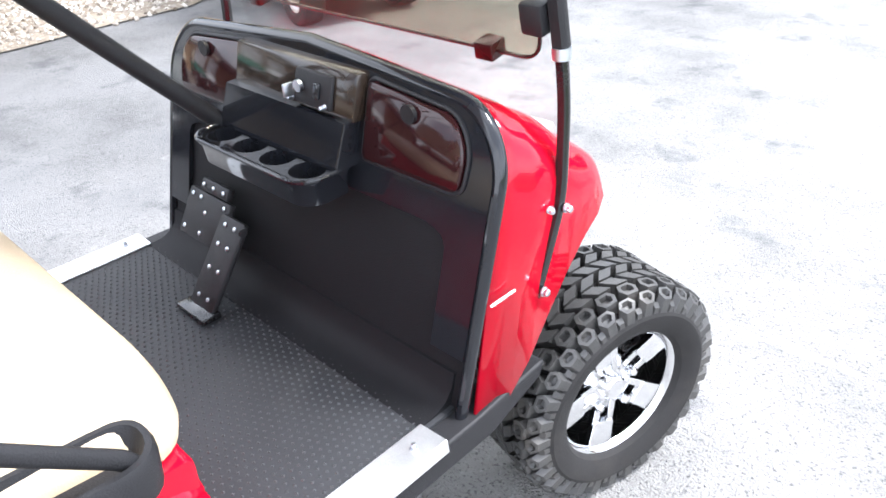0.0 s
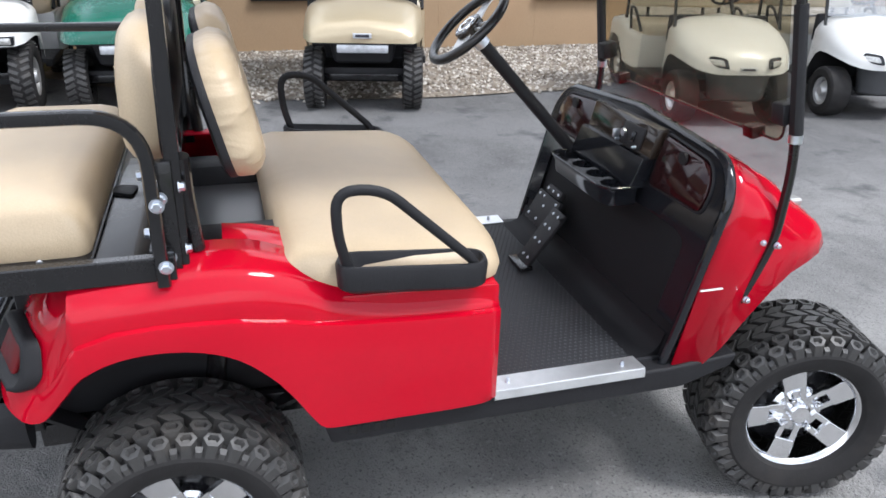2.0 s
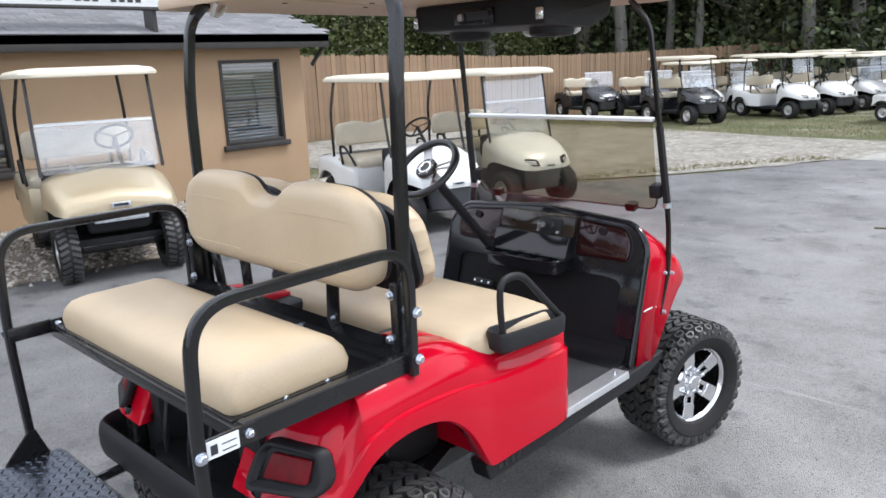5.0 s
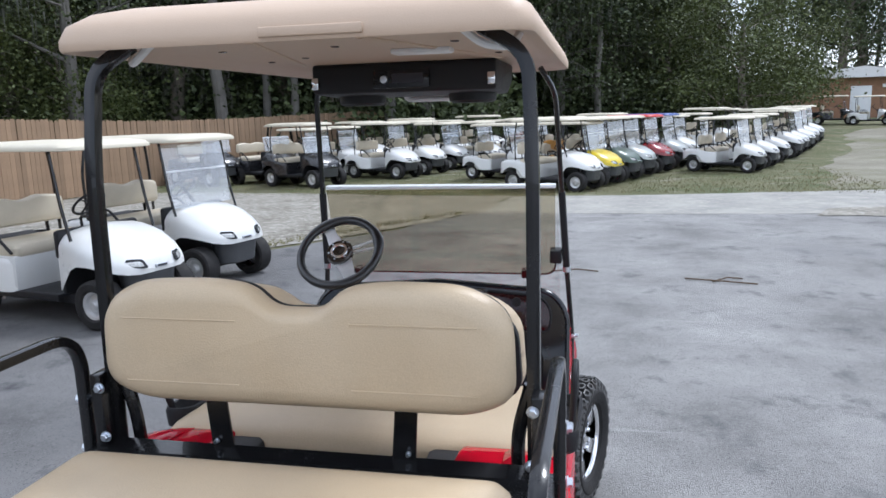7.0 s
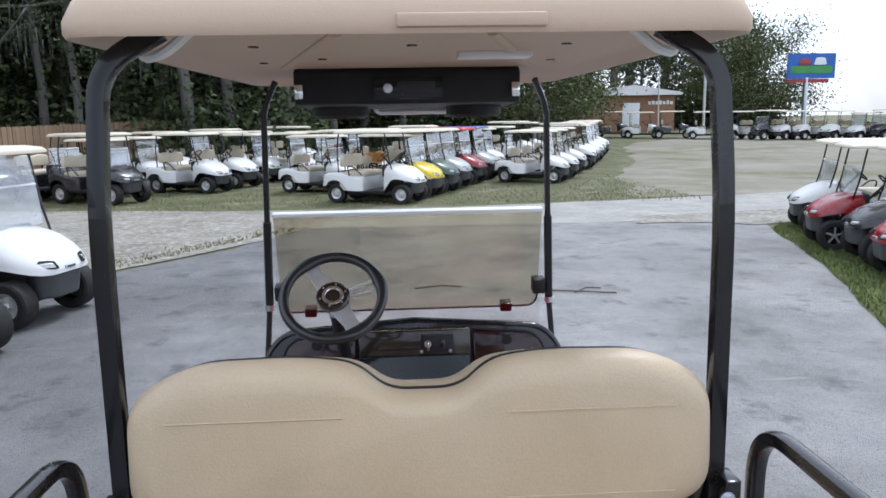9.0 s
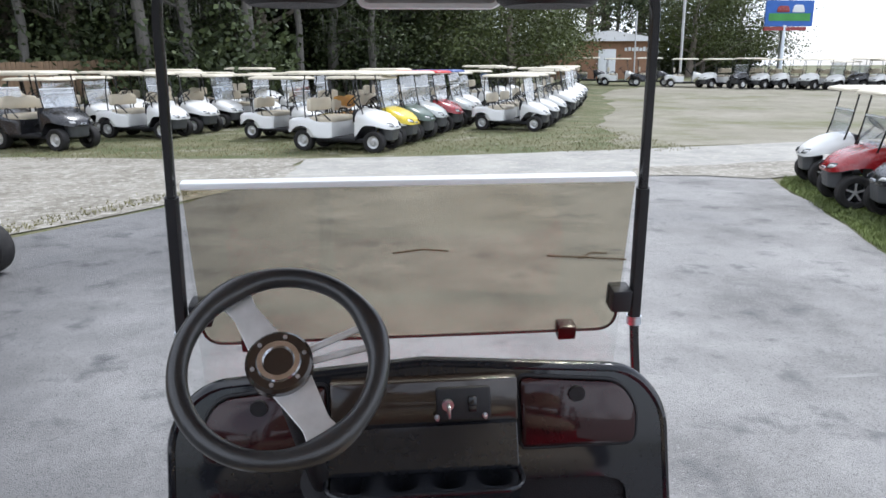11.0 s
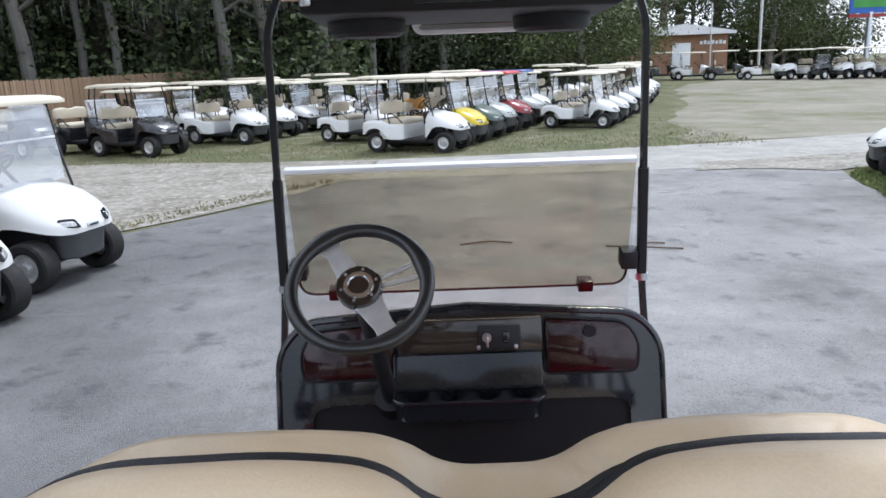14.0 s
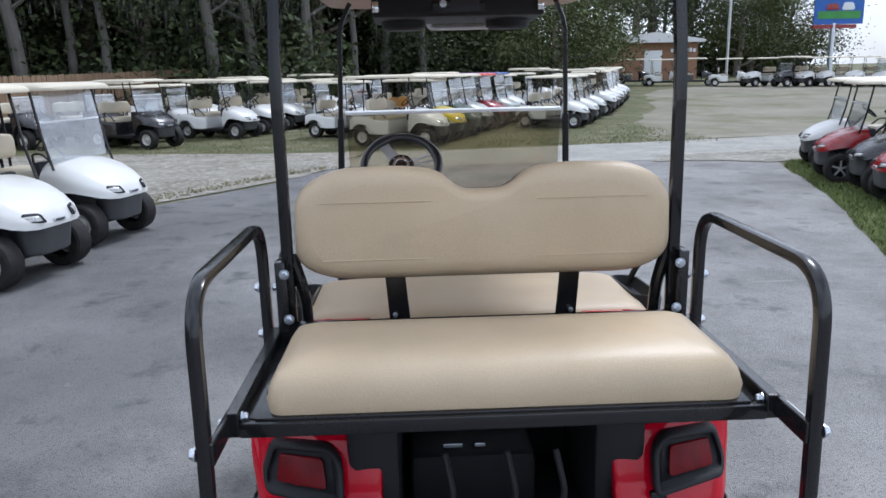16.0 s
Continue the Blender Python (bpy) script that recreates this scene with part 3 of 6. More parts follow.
def front_wall():
    """Wall towards the lot, drawn as one mesh with real window openings."""
    ys = [-3.6] + [v for w in WIN for v in w[:2]] + [4.72]
    bm = bmesh.new()
    edges = [(ys[0], ys[1], -0.2, EAVE), (ys[2], ys[3], -0.2, EAVE), (ys[4], ys[5], -0.2, EAVE)]
    for y0, y1, z0, z1 in WIN:
        edges += [(y0, y1, -0.2, z0), (y0, y1, z1, EAVE)]
    for y0, y1, z0, z1 in edges:
        box(WX - 0.2, WX, y0, y1, z0, z1, bm=bm)
    bmesh.ops.remove_doubles(bm, verts=bm.verts, dist=1e-4)
    return tagged(part("wall_east", bm, WALL, smooth=False), "smooth tan painted wall with two windows", "wall", kind="structure")


east = front_wall()
for y in (-1.55, 2.05, 3.35):
    part("wall_joint", box(WX, WX + 0.003, y, y + 0.012, -0.1, EAVE - 0.04), WALL, east, smooth=False)
wall_slab("wall_north", -16, WX - 0.2, 4.52, 4.72, -0.2, EAVE)
wall_slab("wall_return", -9.3, WX - 0.2, -3.6, -3.4, -0.2, EAVE)
wall_slab("wall_porch_a", -9.5, -9.3, -4.35, -3.4, -0.2, EAVE)
wall_slab("wall_porch_b", -9.5, -9.3, -14, -4.92, -0.2, EAVE)
wall_slab("wall_porch_c", -9.5, -9.3, -4.92, -4.35, 2.0, EAVE)
wall_slab("wall_west", -16.2, -16, -14, 4.72, -0.2, EAVE)
wall_slab("wall_south", -16, -9.5, -14, -13.8, -0.2, EAVE)
tagged(part("floor", box(-16, -7.55, -14, 4.5, -0.05, 0.02), CEIL, smooth=False), "interior floor, room's darkness put into its colour", "floor", kind="structure")
tagged(part("ceiling", box(-16, -7.55, -14, 4.5, EAVE - 0.02, EAVE + 0.02), CEIL, smooth=False), "plain ceiling of the building, room's darkness put into its colour", "ceiling", kind="structure")
sheet("pavement_porch", [(-6.2, -3.5), (-6.2, -14), (-9.3, -14), (-9.3, -3.5)], 0.03, CONCRETE, "worn concrete porch slab", "concrete", 0.02)
door = thing("door_1", "open doorway with a white frame into a dark room", "door", kind="structure")
for y0, y1, z0, z1 in ((-4.96, -4.90, 0.02, 2.03), (-4.37, -4.31, 0.02, 2.03), (-4.90, -4.37, 1.97, 2.03)):
    part("door_frame", box(-9.32, -9.26, y0, y1, z0, z1, 0.004), M["label"], door)
part("door_leaf", box(-9.28, -8.6, -4.37, -4.33, 0.03, 1.96, 0.004), M["label"], door, "white door leaf standing open")
def sheet_pane(corners):
    bm = bmesh.new()
    bm.faces.new([bm.verts.new(c) for c in corners])
    return bm


for i, (y0, y1, z0, z1) in enumerate(WIN):
    w = thing("window_%d" % (i + 1), "dark framed window with pale blinds behind glass", "window", kind="structure")
    for a in ((y0, y0 + 0.045, z0, z1), (y1 - 0.045, y1, z0, z1), (y0 + 0.045, y1 - 0.045, z1 - 0.045, z1), (y0 + 0.045, y1 - 0.045, z0, z0 + 0.04)):
        part("window_frame", box(WX - 0.07, WX + 0.012, *a, 0.004), TRIM, w)
    part("meeting_rail", box(WX - 0.06, WX - 0.02, y0 + 0.045, y1 - 0.045, (z0 + z1) / 2 + 0.02, (z0 + z1) / 2 + 0.05, 0.003), TRIM, w)
    part("window_sill", box(WX - 0.02, WX + 0.06, y0 - 0.05, y1 + 0.05, z0 - 0.075, z0 - 0.004, 0.006), TRIM, w)
    part("pane", sheet_pane([(WX - 0.046, y0 + 0.045, z0 + 0.04), (WX - 0.046, y1 - 0.045, z0 + 0.04), (WX - 0.046, y1 - 0.045, z1 - 0.045), (WX - 0.046, y0 + 0.045, z1 - 0.045)]), glass("window_glass_%d" % i, (0.72, 0.78, 0.80), 0.97, 0.03, 0.6, 0.22), w, smooth=False)
    z = z0 + 0.07
    while z < z1 - 0.07:
        part("blind_slat", box(WX - 0.13, WX - 0.10, y0 + 0.05, y1 - 0.05, z, z + 0.003, m=Matrix.Translation((WX - 0.115, 0, z)) @ Matrix.Rotation(radians(38), 4, "Y") @ Matrix.Translation((-WX + 0.115, 0, -z))), M["blind"], w, smooth=False)
        z += 0.045
roof = thing("roof", "low grey shingle roof with a dark fascia board", "roof", kind="structure")
part("fascia", box(WX + 0.30, WX + 0.34, -3.9, 5.0, EAVE - 0.06, EAVE + 0.12, 0.004), TRIM, roof)
part("soffit", box(WX, WX + 0.30, -3.9, 5.0, EAVE - 0.03, EAVE), TRIM, roof)
part("roof_deck", prism([(WX + 0.34, EAVE + 0.12), (-12.0, EAVE + 1.45), (-16.4, EAVE + 0.05), (-16.4, EAVE), (WX + 0.34, EAVE + 0.02)], -3.9, 5.0, 0, "y"), SHINGLE, roof, smooth=False)
part("porch_roof", prism([(-5.8, EAVE + 0.1), (-12.0, EAVE + 1.45), (-16.4, EAVE + 0.05), (-5.8, EAVE - 0.02)], -14.2, -3.9, 0, "y"), SHINGLE, roof, smooth=False)
sl = math.atan2(1.33, 4.44)
sh_me = None
for j in range(12):
    for i in range(25):
        y0 = 5.0 - (i + 1) * 0.31 + (0.15 if j % 2 else 0)
        d = j * 0.145
        at = Matrix.Translation((WX + 0.345 - d * math.cos(sl), y0, EAVE + 0.122 + d * math.sin(sl))) @ Matrix.Rotation(sl, 4, "Y")
        if sh_me is None:
            o = part("shingle", box(-0.16, 0, 0, 0.304, 0.0, 0.006), SHINGLE, roof, smooth=False)
            sh_me = o.data
        else:
            o = new("shingle", sh_me)
            o.parent = roof
        o.matrix_basis = at
sgn = thing("roof_sign", "long white sign board with dark unreadable print, on the roof edge", "sign")
part("board", box(WX + 0.28, WX + 0.32, -2.2, 2.62, EAVE + 0.43, EAVE + 1.2, 0.004), M["label"], sgn)
part("frame", tube([(WX + 0.30, -2.2, EAVE + 0.42), (WX + 0.30, 2.63, EAVE + 0.42), (WX + 0.30, 2.63, EAVE + 1.2)], 0.03, 8, square=True), TRIM, sgn)
for k in range(10):
    part("print_bar", box(WX + 0.321, WX + 0.324, 1.10 + k * 0.097 + (0.11 if k > 2 else 0) + (0.11 if k > 5 else 0), 1.165 + k * 0.097 + (0.11 if k > 2 else 0) + (0.11 if k > 5 else 0), EAVE + 0.48, EAVE + 0.59), M["ink"], sgn, smooth=False)
word = bpy.data.curves.new("lettering", "FONT")
word.body, word.size, word.extrude = "Bay", 0.15, 0.001
word_ob = new("lettering", word)
word_ob.data.materials.append(M["ink"])
word_ob.parent = sgn
word_ob.matrix_basis = Matrix.Translation((WX + 0.322, 0.28, EAVE + 0.485)) @ Matrix(((0, 0, 1, 0), (1, 0, 0, 0), (0, 1, 0, 0), (0, 0, 0, 1)))
for y in (-1.5, 0.5, 2.4):
    part("sign_post", box(WX + 0.05, WX + 0.28, y, y + 0.05, EAVE + 0.10, EAVE + 0.9), TRIM, sgn)
gut = tube([(WX + 0.3, 4.98, EAVE + 0.02), (WX + 0.02, 4.9, EAVE - 0.3)], 0.03, 8)
tagged(part("downpipe", gut, TRIM), "dark downpipe under the eave", "downpipe", kind="structure")

# ---- fence ----
FENCE = material("weathered_fence", (0.27, 0.18, 0.11), 0.85, vary=0.15, scale=3, bump=0.3, bump_scale=30, random_tint=0.16)
fence = thing("fence", "tall tan wooden board fence, a little weathered", "fence")
plank_me = None
FL = [(-12.2, 4.8), (-12.2, 17.0), (-11.8, 26.0), (-9.5, 34.0)]
for a, b in zip(FL, FL[1:]):
    a, b = Vector(a), Vector(b)
    n = int((b - a).length / 0.148)
    yaw = math.degrees(math.atan2((b - a).y, (b - a).x))
    for i in range(n):
        p = a + (b - a) * i / n
        if plank_me is None:
            o = part("plank", prism(rounded([(0, 0), (0.14, 0), (0.14, 1.87), (0.11, 1.91), (0.03, 1.91), (0, 1.87)], 0.004, 1), -0.01, 0.01, 0, "y"), FENCE, fence, smooth=False)
            plank_me = o.data
        else:
            o = new("plank", plank_me)
            o.parent = fence
        o.matrix_basis = pose(p.x, p.y, land_z(p.y) + rng.uniform(-0.015, 0.02), rng.uniform(-0.5, 0.5), 0, yaw)
    for z in (0.4, 1.5):
        part("fence_rail", tube([(a.x - 0.05, a.y, z + land_z(a.y)), (b.x - 0.05, b.y, z + land_z(b.y))], 0.04, 6), FENCE, fence)


# ---- the red cart ----
def inset(outline, d):
    """Closed 2D outline moved inwards by d along its corner normals (outline runs anticlockwise)."""
    n = len(outline)
    out = []
    for i in range(n):
        a, b, c = Vector(outline[i - 1]), Vector(outline[i]), Vector(outline[(i + 1) % n])
        t = (c - a).normalized()
        out.append((b.x - t.y * d, b.y + t.x * d))
    return out


def pillow(outline, profile, axis, bm=None):
    """Padded body: an outline drawn through (inset, height) steps along an axis."""
    rings = []
    us, vs = [p[0] for p in outline], [p[1] for p in outline]
    cu, cv, hu, hv = (min(us) + max(us)) / 2, (min(vs) + max(vs)) / 2, (max(us) - min(us)) / 2, (max(vs) - min(vs)) / 2
    for d, h in profile:
        o = [(cu + (u - cu) * (1 - d / hu), cv + (v - cv) * (1 - d / hv)) for u, v in outline]
        rings.append([{"x": (h, u, v), "y": (u, h, v), "z": (u, v, h)}[axis] for u, v in o])
    return loft(rings, True, True, bm)


def tread_block(bm, ang, v0, shape, r_base, r_top, taper=0.86, ring=False):
    """A raised rubber block; shape: (along, across) in metres, wrapped round the tyre."""
    def place(u, v, r):
        drop = max(0.0, abs(v) - 0.092)
        rr = r - drop * drop * 14
        a = ang + u / 0.275
        return (v, rr * math.cos(a), rr * math.sin(a))
    cu, cv = sum(p[0] for p in shape) / len(shape), sum(p[1] for p in shape) / len(shape)
    lo = [bm.verts.new(place(u, v0 + v, r_base)) for u, v in shape]
    hi = [bm.verts.new(place(cu + (u - cu) * taper, v0 + cv + (v - cv) * taper, r_top)) for u, v in shape]
    n = len(lo)
    for k in range(n):
        bm.faces.new((lo[k], lo[(k + 1) % n], hi[(k + 1) % n], hi[k]))
    if not ring:
        bm.faces.new(hi)
        return
    mid = [bm.verts.new(place(cu + (u - cu) * taper * 0.62, v0 + cv + (v - cv) * taper * 0.62, r_top)) for u, v in shape]
    low = [bm.verts.new(place(cu + (u - cu) * taper * 0.5, v0 + cv + (v - cv) * taper * 0.5, r_top - 0.012)) for u, v in shape]
    for k in range(n):
        j = (k + 1) % n
        bm.faces.new((hi[k], hi[j], mid[j], mid[k]))
        bm.faces.new((mid[k], mid[j], low[j], low[k]))
    bm.faces.new(low)


def offroad_tyre():
    bm = revolve([(-0.098, 0.160), (-0.118, 0.172), (-0.131, 0.196), (-0.133, 0.219), (-0.124, 0.237), (-0.108, 0.247), (-0.09, 0.249),
                  (0.09, 0.249), (0.108, 0.247), (0.124, 0.237), (0.133, 0.219), (0.131, 0.196), (0.118, 0.172), (0.098, 0.160)], 56, "x", cap=False)
    return bm


def offroad_tread():
    bm = bmesh.new()
    n = 36
    step = 2 * math.pi / n
    p = step * 0.275
    for k in range(n):
        for s in (1, -1):
            sh = (k + (0.5 if s < 0 else 0)) * step
            g, d = p * 0.36, 0.013
            tread_block(bm, sh, s * 0.0165, [(-g - d * s, -0.0142), (g - d * s, -0.0142), (g + d * s, 0.0142), (-g + d * s, 0.0142)], 0.247, 0.2805, 0.93)
            tread_block(bm, sh + step * 0.1, s * 0.0490, [(-g + d * s, -0.0142), (g + d * s, -0.0142), (g - d * s, 0.0142), (-g - d * s, 0.0142)], 0.247, 0.2805, 0.93)
    n = 30
    step = 2 * math.pi / n
    p = step * 0.275
    for k in range(n):
        for s in (1, -1):
            sh = (k + (0.5 if s < 0 else 0)) * step
            hexa = [(-p * 0.42, 0.0), (-p * 0.27, -0.0175), (p * 0.27, -0.0175), (p * 0.42, 0.0), (p * 0.27, 0.0185), (-p * 0.27, 0.0185)]
            tread_block(bm, sh + step * 0.5, s * 0.0855, hexa, 0.247, 0.2810, 0.94, ring=True)
            rib = [(-p * 0.20, -0.006), (p * 0.20, -0.006), (p * 0.16, 0.006), (-p * 0.16, 0.006)]
            tread_block(bm, sh + step * 0.5, s * 0.1240, [(u, v * s) for u, v in rib], 0.226, 0.2590, 0.8)
            lug = [(-p * 0.43, 0.0), (-p * 0.25, -0.0125), (p * 0.25, -0.0125), (p * 0.43, 0.0), (p * 0.22, 0.0135), (-p * 0.22, 0.0135)]
            tread_block(bm, sh, s * 0.1165, lug, 0.236, 0.2775, 0.9, ring=True)
    return bm


def cart_wheel(parent, at, flip, steer=0):
    """Lifted-cart wheel: dark barrel, polished five-spoke face, knobbly tyre."""
    bm = revolve([(-0.1, 0.162), (-0.09, 0.152), (0.02, 0.140), (0.03, 0.11), (0.03, 0.0)], 40, "x", cap=False)
    bmesh.ops.remove_doubles(bm, verts=bm.verts, dist=1e-5)
    w = part("wheel", bm, M["rim_black"], parent, "black alloy wheel with polished spokes")
    w.matrix_basis = pose(*at, 0, 0, (180 if flip else 0) + steer)
    part("tyre", offroad_tyre(), M["rubber"], w, "knobbly black off-road tyre", angle=28)
    part("tread", offroad_tread(), M["tread"], w, angle=28)["kind"] = "stuff"
    part("rim_lip", revolve([(0.090, 0.140), (0.099, 0.144), (0.104, 0.151), (0.101, 0.157), (0.09, 0.156), (0.084, 0.144), (0.090, 0.140)], 48, "x", cap=False), M["chrome"], w)
    for k in range(5):
        bm = prism(rounded([(-0.029, 0.084), (0.029, 0.084), (0.033, 0.145), (-0.033, 0.145)], 0.004, 2), 0.066, 0.084, 0.002)
        for s in (1, -1):
            prism([(s * 0.011, 0.036), (s * 0.028, 0.040), (s * 0.030, 0.092), (s * 0.013, 0.092)][::s], 0.064, 0.080, 0.002, bm=bm)
        for v in bm.verts:
            v.co.x += (v.co.z - 0.09) * 0.16
        bmesh.ops.rotate(bm, verts=bm.verts, cent=(0, 0, 0), matrix=Matrix.Rotation(k * 2 * math.pi / 5 + 0.35, 3, "X"))
        part("spoke", bm, M["chrome"], w, smooth=False)
    part("hub", revolve([(0.03, 0.075), (0.055, 0.072), (0.064, 0.062), (0.064, 0.0)], 32, "x", cap=False), M["chrome"], w)
    part("centre_cap", revolve([(0.062, 0.030), (0.080, 0.029), (0.086, 0.024), (0.084, 0.018), (0.086, 0.0)], 28, "x", cap=False), M["chrome"], w)
    for k in range(4):
        a = k * math.pi / 2 + 0.6
        part("lug_nut", revolve([(0.06, 0.0105), (0.088, 0.010), (0.094, 0.006), (0.095, 0.0)], 10, "x", (0, 0.052 * math.cos(a), 0.052 * math.sin(a)), cap=False), M["chrome"], w)
    for piece in w.children:
        if piece.name.split(".")[0] not in ("tyre", "tread"):
            piece.scale = (1.0, 1.085, 1.085)
    return w


def red_cart():
    cart = thing("golf_cart", "lifted red golf cart with tan seats and knobbly tyres", "golf cart")

    # chassis and running gear
    chassis = part("chassis", box(-0.30, 0.30, -1.12, 0.86, 0.36, 0.46, 0.01), M["black_plastic"], cart)
    for s in (1, -1):
        part("frame_rail", box(s * 0.33 - 0.03, s * 0.33 + 0.03, -1.15, 0.9, 0.40, 0.46, 0.006), M["black_paint"], cart)
        part("rocker_panel", prism(rounded([(-0.50, 0.425), (0.44, 0.425), (0.585, 0.47), (0.60, 0.505), (0.40, 0.49), (-0.52, 0.49)], 0.01, 2), s * 0.48, s * 0.548, 0.006), M["black_plastic"], cart, smooth=False)
        part("front_shock", tube([(s * 0.30, 0.84, 0.30), (s * 0.27, 0.80, 0.66)], 0.028, 12), M["black_paint"], cart)
        part("rear_shock", tube([(s * 0.34, -0.78, 0.30), (s * 0.32, -0.72, 0.72)], 0.028, 12), M["black_paint"], cart)
        part("leaf_spring", tube([(s * 0.36, -1.16, 0.52), (s * 0.37, -1.0, 0.42), (s * 0.37, -0.84, 0.385), (s * 0.37, -0.66, 0.42), (s * 0.36, -0.50, 0.48)], 0.03, 8, flat=0.012), M["black_paint"], cart)
        part("spring_shackle", box(s * 0.36 - 0.02, s * 0.36 + 0.02, -1.19, -1.13, 0.46, 0.66, 0.006), M["black_paint"], cart)
    part("rear_axle", tube([(-0.4, -0.84, 0.30), (0.4, -0.84, 0.30)], 0.045, 14), M["black_paint"], cart)
    part("front_axle", tube([(-0.42, 0.84, 0.30), (0.42, 0.84, 0.30)], 0.032, 12), M["black_paint"], cart)
    part("axle_housing", revolve([(-0.13, 0.06), (-0.1, 0.11), (0.06, 0.12), (0.12, 0.07)], 18, "x", (0.05, -0.84, 0.31)), M["black_plastic"], cart)
    for x, y, steer in ((0.496, 0.860, -15), (-0.484, 0.82, -15), (0.487, -0.84, 0), (-0.487, -0.84, 0)):
        cart_wheel(cart, (x, y, 0.280), x < 0, steer)

    # inner wheel housing
    for s in (1, -1):
        part("wheel_liner", box(s * 0.22, s * 0.34, -1.15, -0.5, 0.46, 0.88, 0.02), M["black_plastic"], cart)
        part("front_liner", box(s * 0.16, s * 0.26, 0.5, 0.9, 0.42, 0.8, 0.02), M["black_plastic"], cart)

    # rear body, one skin a side
    table = [(0.545, -0.100, 0.490, 0.800), (0.556, -0.125, 0.487, 0.803), (0.560, -0.20, 0.485, 0.805), (0.560, -0.33, 0.485, 0.812), (0.560, -0.45, 0.485, 0.835),
             (0.562, -0.515, 0.490, 0.865), (0.565, -0.545, 0.525, 0.880), (0.569, -0.585, 0.592, 0.893), (0.573, -0.63, 0.652, 0.905), (0.577, -0.69, 0.706, 0.913),
             (0.580, -0.76, 0.737, 0.915), (0.581, -0.84, 0.748, 0.913), (0.580, -0.92, 0.740, 0.908), (0.575, -0.99, 0.708, 0.902), (0.566, -1.045, 0.655, 0.897),
             (0.557, -1.08, 0.605, 0.893), (0.545, -1.11, 0.592, 0.888), (0.52, -1.142, 0.598, 0.882), (0.475, -1.174, 0.606, 0.878), (0.41, -1.197, 0.615, 0.875),
             (0.34, -1.208, 0.620, 0.872), (0.275, -1.212, 0.622, 0.872), (0.262, -1.204, 0.622, 0.872), (0.26, -1.17, 0.622, 0.872)]
    fine = [table[0], table[1]]
    for i in range(1, len(table) - 2):
        p0, p1, p2, p3 = table[i - 1], table[i], table[i + 1], table[i + 2]
        for k in (1, 2, 3):
            u = k / 3
            fine.append(tuple(0.5 * (2 * b + (c - a) * u + (2 * a - 5 * b + 4 * c - d) * u * u + (3 * b - a - 3 * c + d) * u ** 3) for a, b, c, d in zip(p0, p1, p2, p3)))
    table = fine + [table[-1]]
    CREASE = [(0.10, 0.742), (0.30, 0.748), (0.45, 0.757), (0.52, 0.766), (0.60, 0.787), (0.69, 0.803), (0.76, 0.809), (0.84, 0.811), (0.92, 0.805), (0.99, 0.782), (1.045, 0.745), (1.08, 0.70), (1.11, 0.67), (1.2, 0.68)]
    for s in (1, -1):
        rings = []
        for i, (x, y, zb, zt) in enumerate(table):
            a, b = table[max(i - 1, 0)], table[min(i + 1, len(table) - 1)]
            t = Vector((b[0] - a[0], b[1] - a[1])).normalized()
            nx, ny = -t.y, t.x
            if i < 2:
                nx, ny = 1.0, 0.0
            h = zt - zb
            deck = 0.10 + 0.05 * min(1, max(0, (-y - 0.42) / 0.2))
            zc = lerp_table(CREASE, -y)[0]
            p = 0.013 if y > -1.03 else 0.013 * max(0.0, (y + 1.10) / 0.07)
            zs = max(zt - 0.085, zc + 0.006)
            z5 = max(zt - 0.052, zs + 0.006)
            sec = [(-0.03, zb + 0.004), (p - 0.008, zb), (p, zb + 0.006), (p + 0.001, zb + min(0.03, h * 0.15)), (p, (zb + zc) / 2), (p, zc - 0.012), (p - 0.002, zc - 0.004), (0.0, zc),
                   (0.0, zs), (-0.006, z5), (-0.010, z5 + 0.004), (-0.02, zt - 0.024), (-0.045, zt - 0.008), (-0.08, zt), (-deck, zt + 0.006)]
            tip = 0.5 * max(0.0, min(1.0, (-y - 1.0) / 0.13))
            rings.append([(s * (x + nx * o), y + ny * o + tip * (z - 0.60), z) for o, z in sec])
        bm = loft(rings, False)
        body = part("rear_quarter", bm, M["red"], cart, "glossy red rear body panel", angle=50)
        sol = body.modifiers.new("skin", "SOLIDIFY")
        sol.thickness, sol.offset = 0.006, -1
        # tail light
        o = rounded([(s * 0.345, 0.660), (s * 0.535, 0.666), (s * 0.545, 0.70), (s * 0.520, 0.772), (s * 0.380, 0.782), (s * 0.350, 0.75)][::s], 0.022, 4)
        curve = [(0.26, -1.212), (0.275, -1.212), (0.34, -1.208), (0.41, -1.197), (0.475, -1.174), (0.52, -1.142), (0.545, -1.11), (0.56, -1.08)]

        def bend(bm):
            for v in bm.verts:
                v.co.y += lerp_table(curve, abs(v.co.x))[0] + 0.5 * (v.co.z - 0.60) - 0.012
            return bm
        rings2 = []
        for d, h in ((0.0, 0.004), (-0.002, -0.014), (0.002, -0.024), (0.008, -0.026), (0.013, -0.022), (0.018, -0.004)):
            rings2.append([(u, h, v) for u, v in inset(o, d)])
        light = part("tail_light", bend(loft(rings2)), M["black_plastic"], cart, "black tail light surround with red lens", angle=60)
        part("lens", bend(prism(rounded([(s * 0.385, 0.692), (s * 0.505, 0.692), (s * 0.500, 0.748), (s * 0.395, 0.752)][::s], 0.010, 3), -0.012, -0.004, 0.003, "y")), M["red_lens"], light)
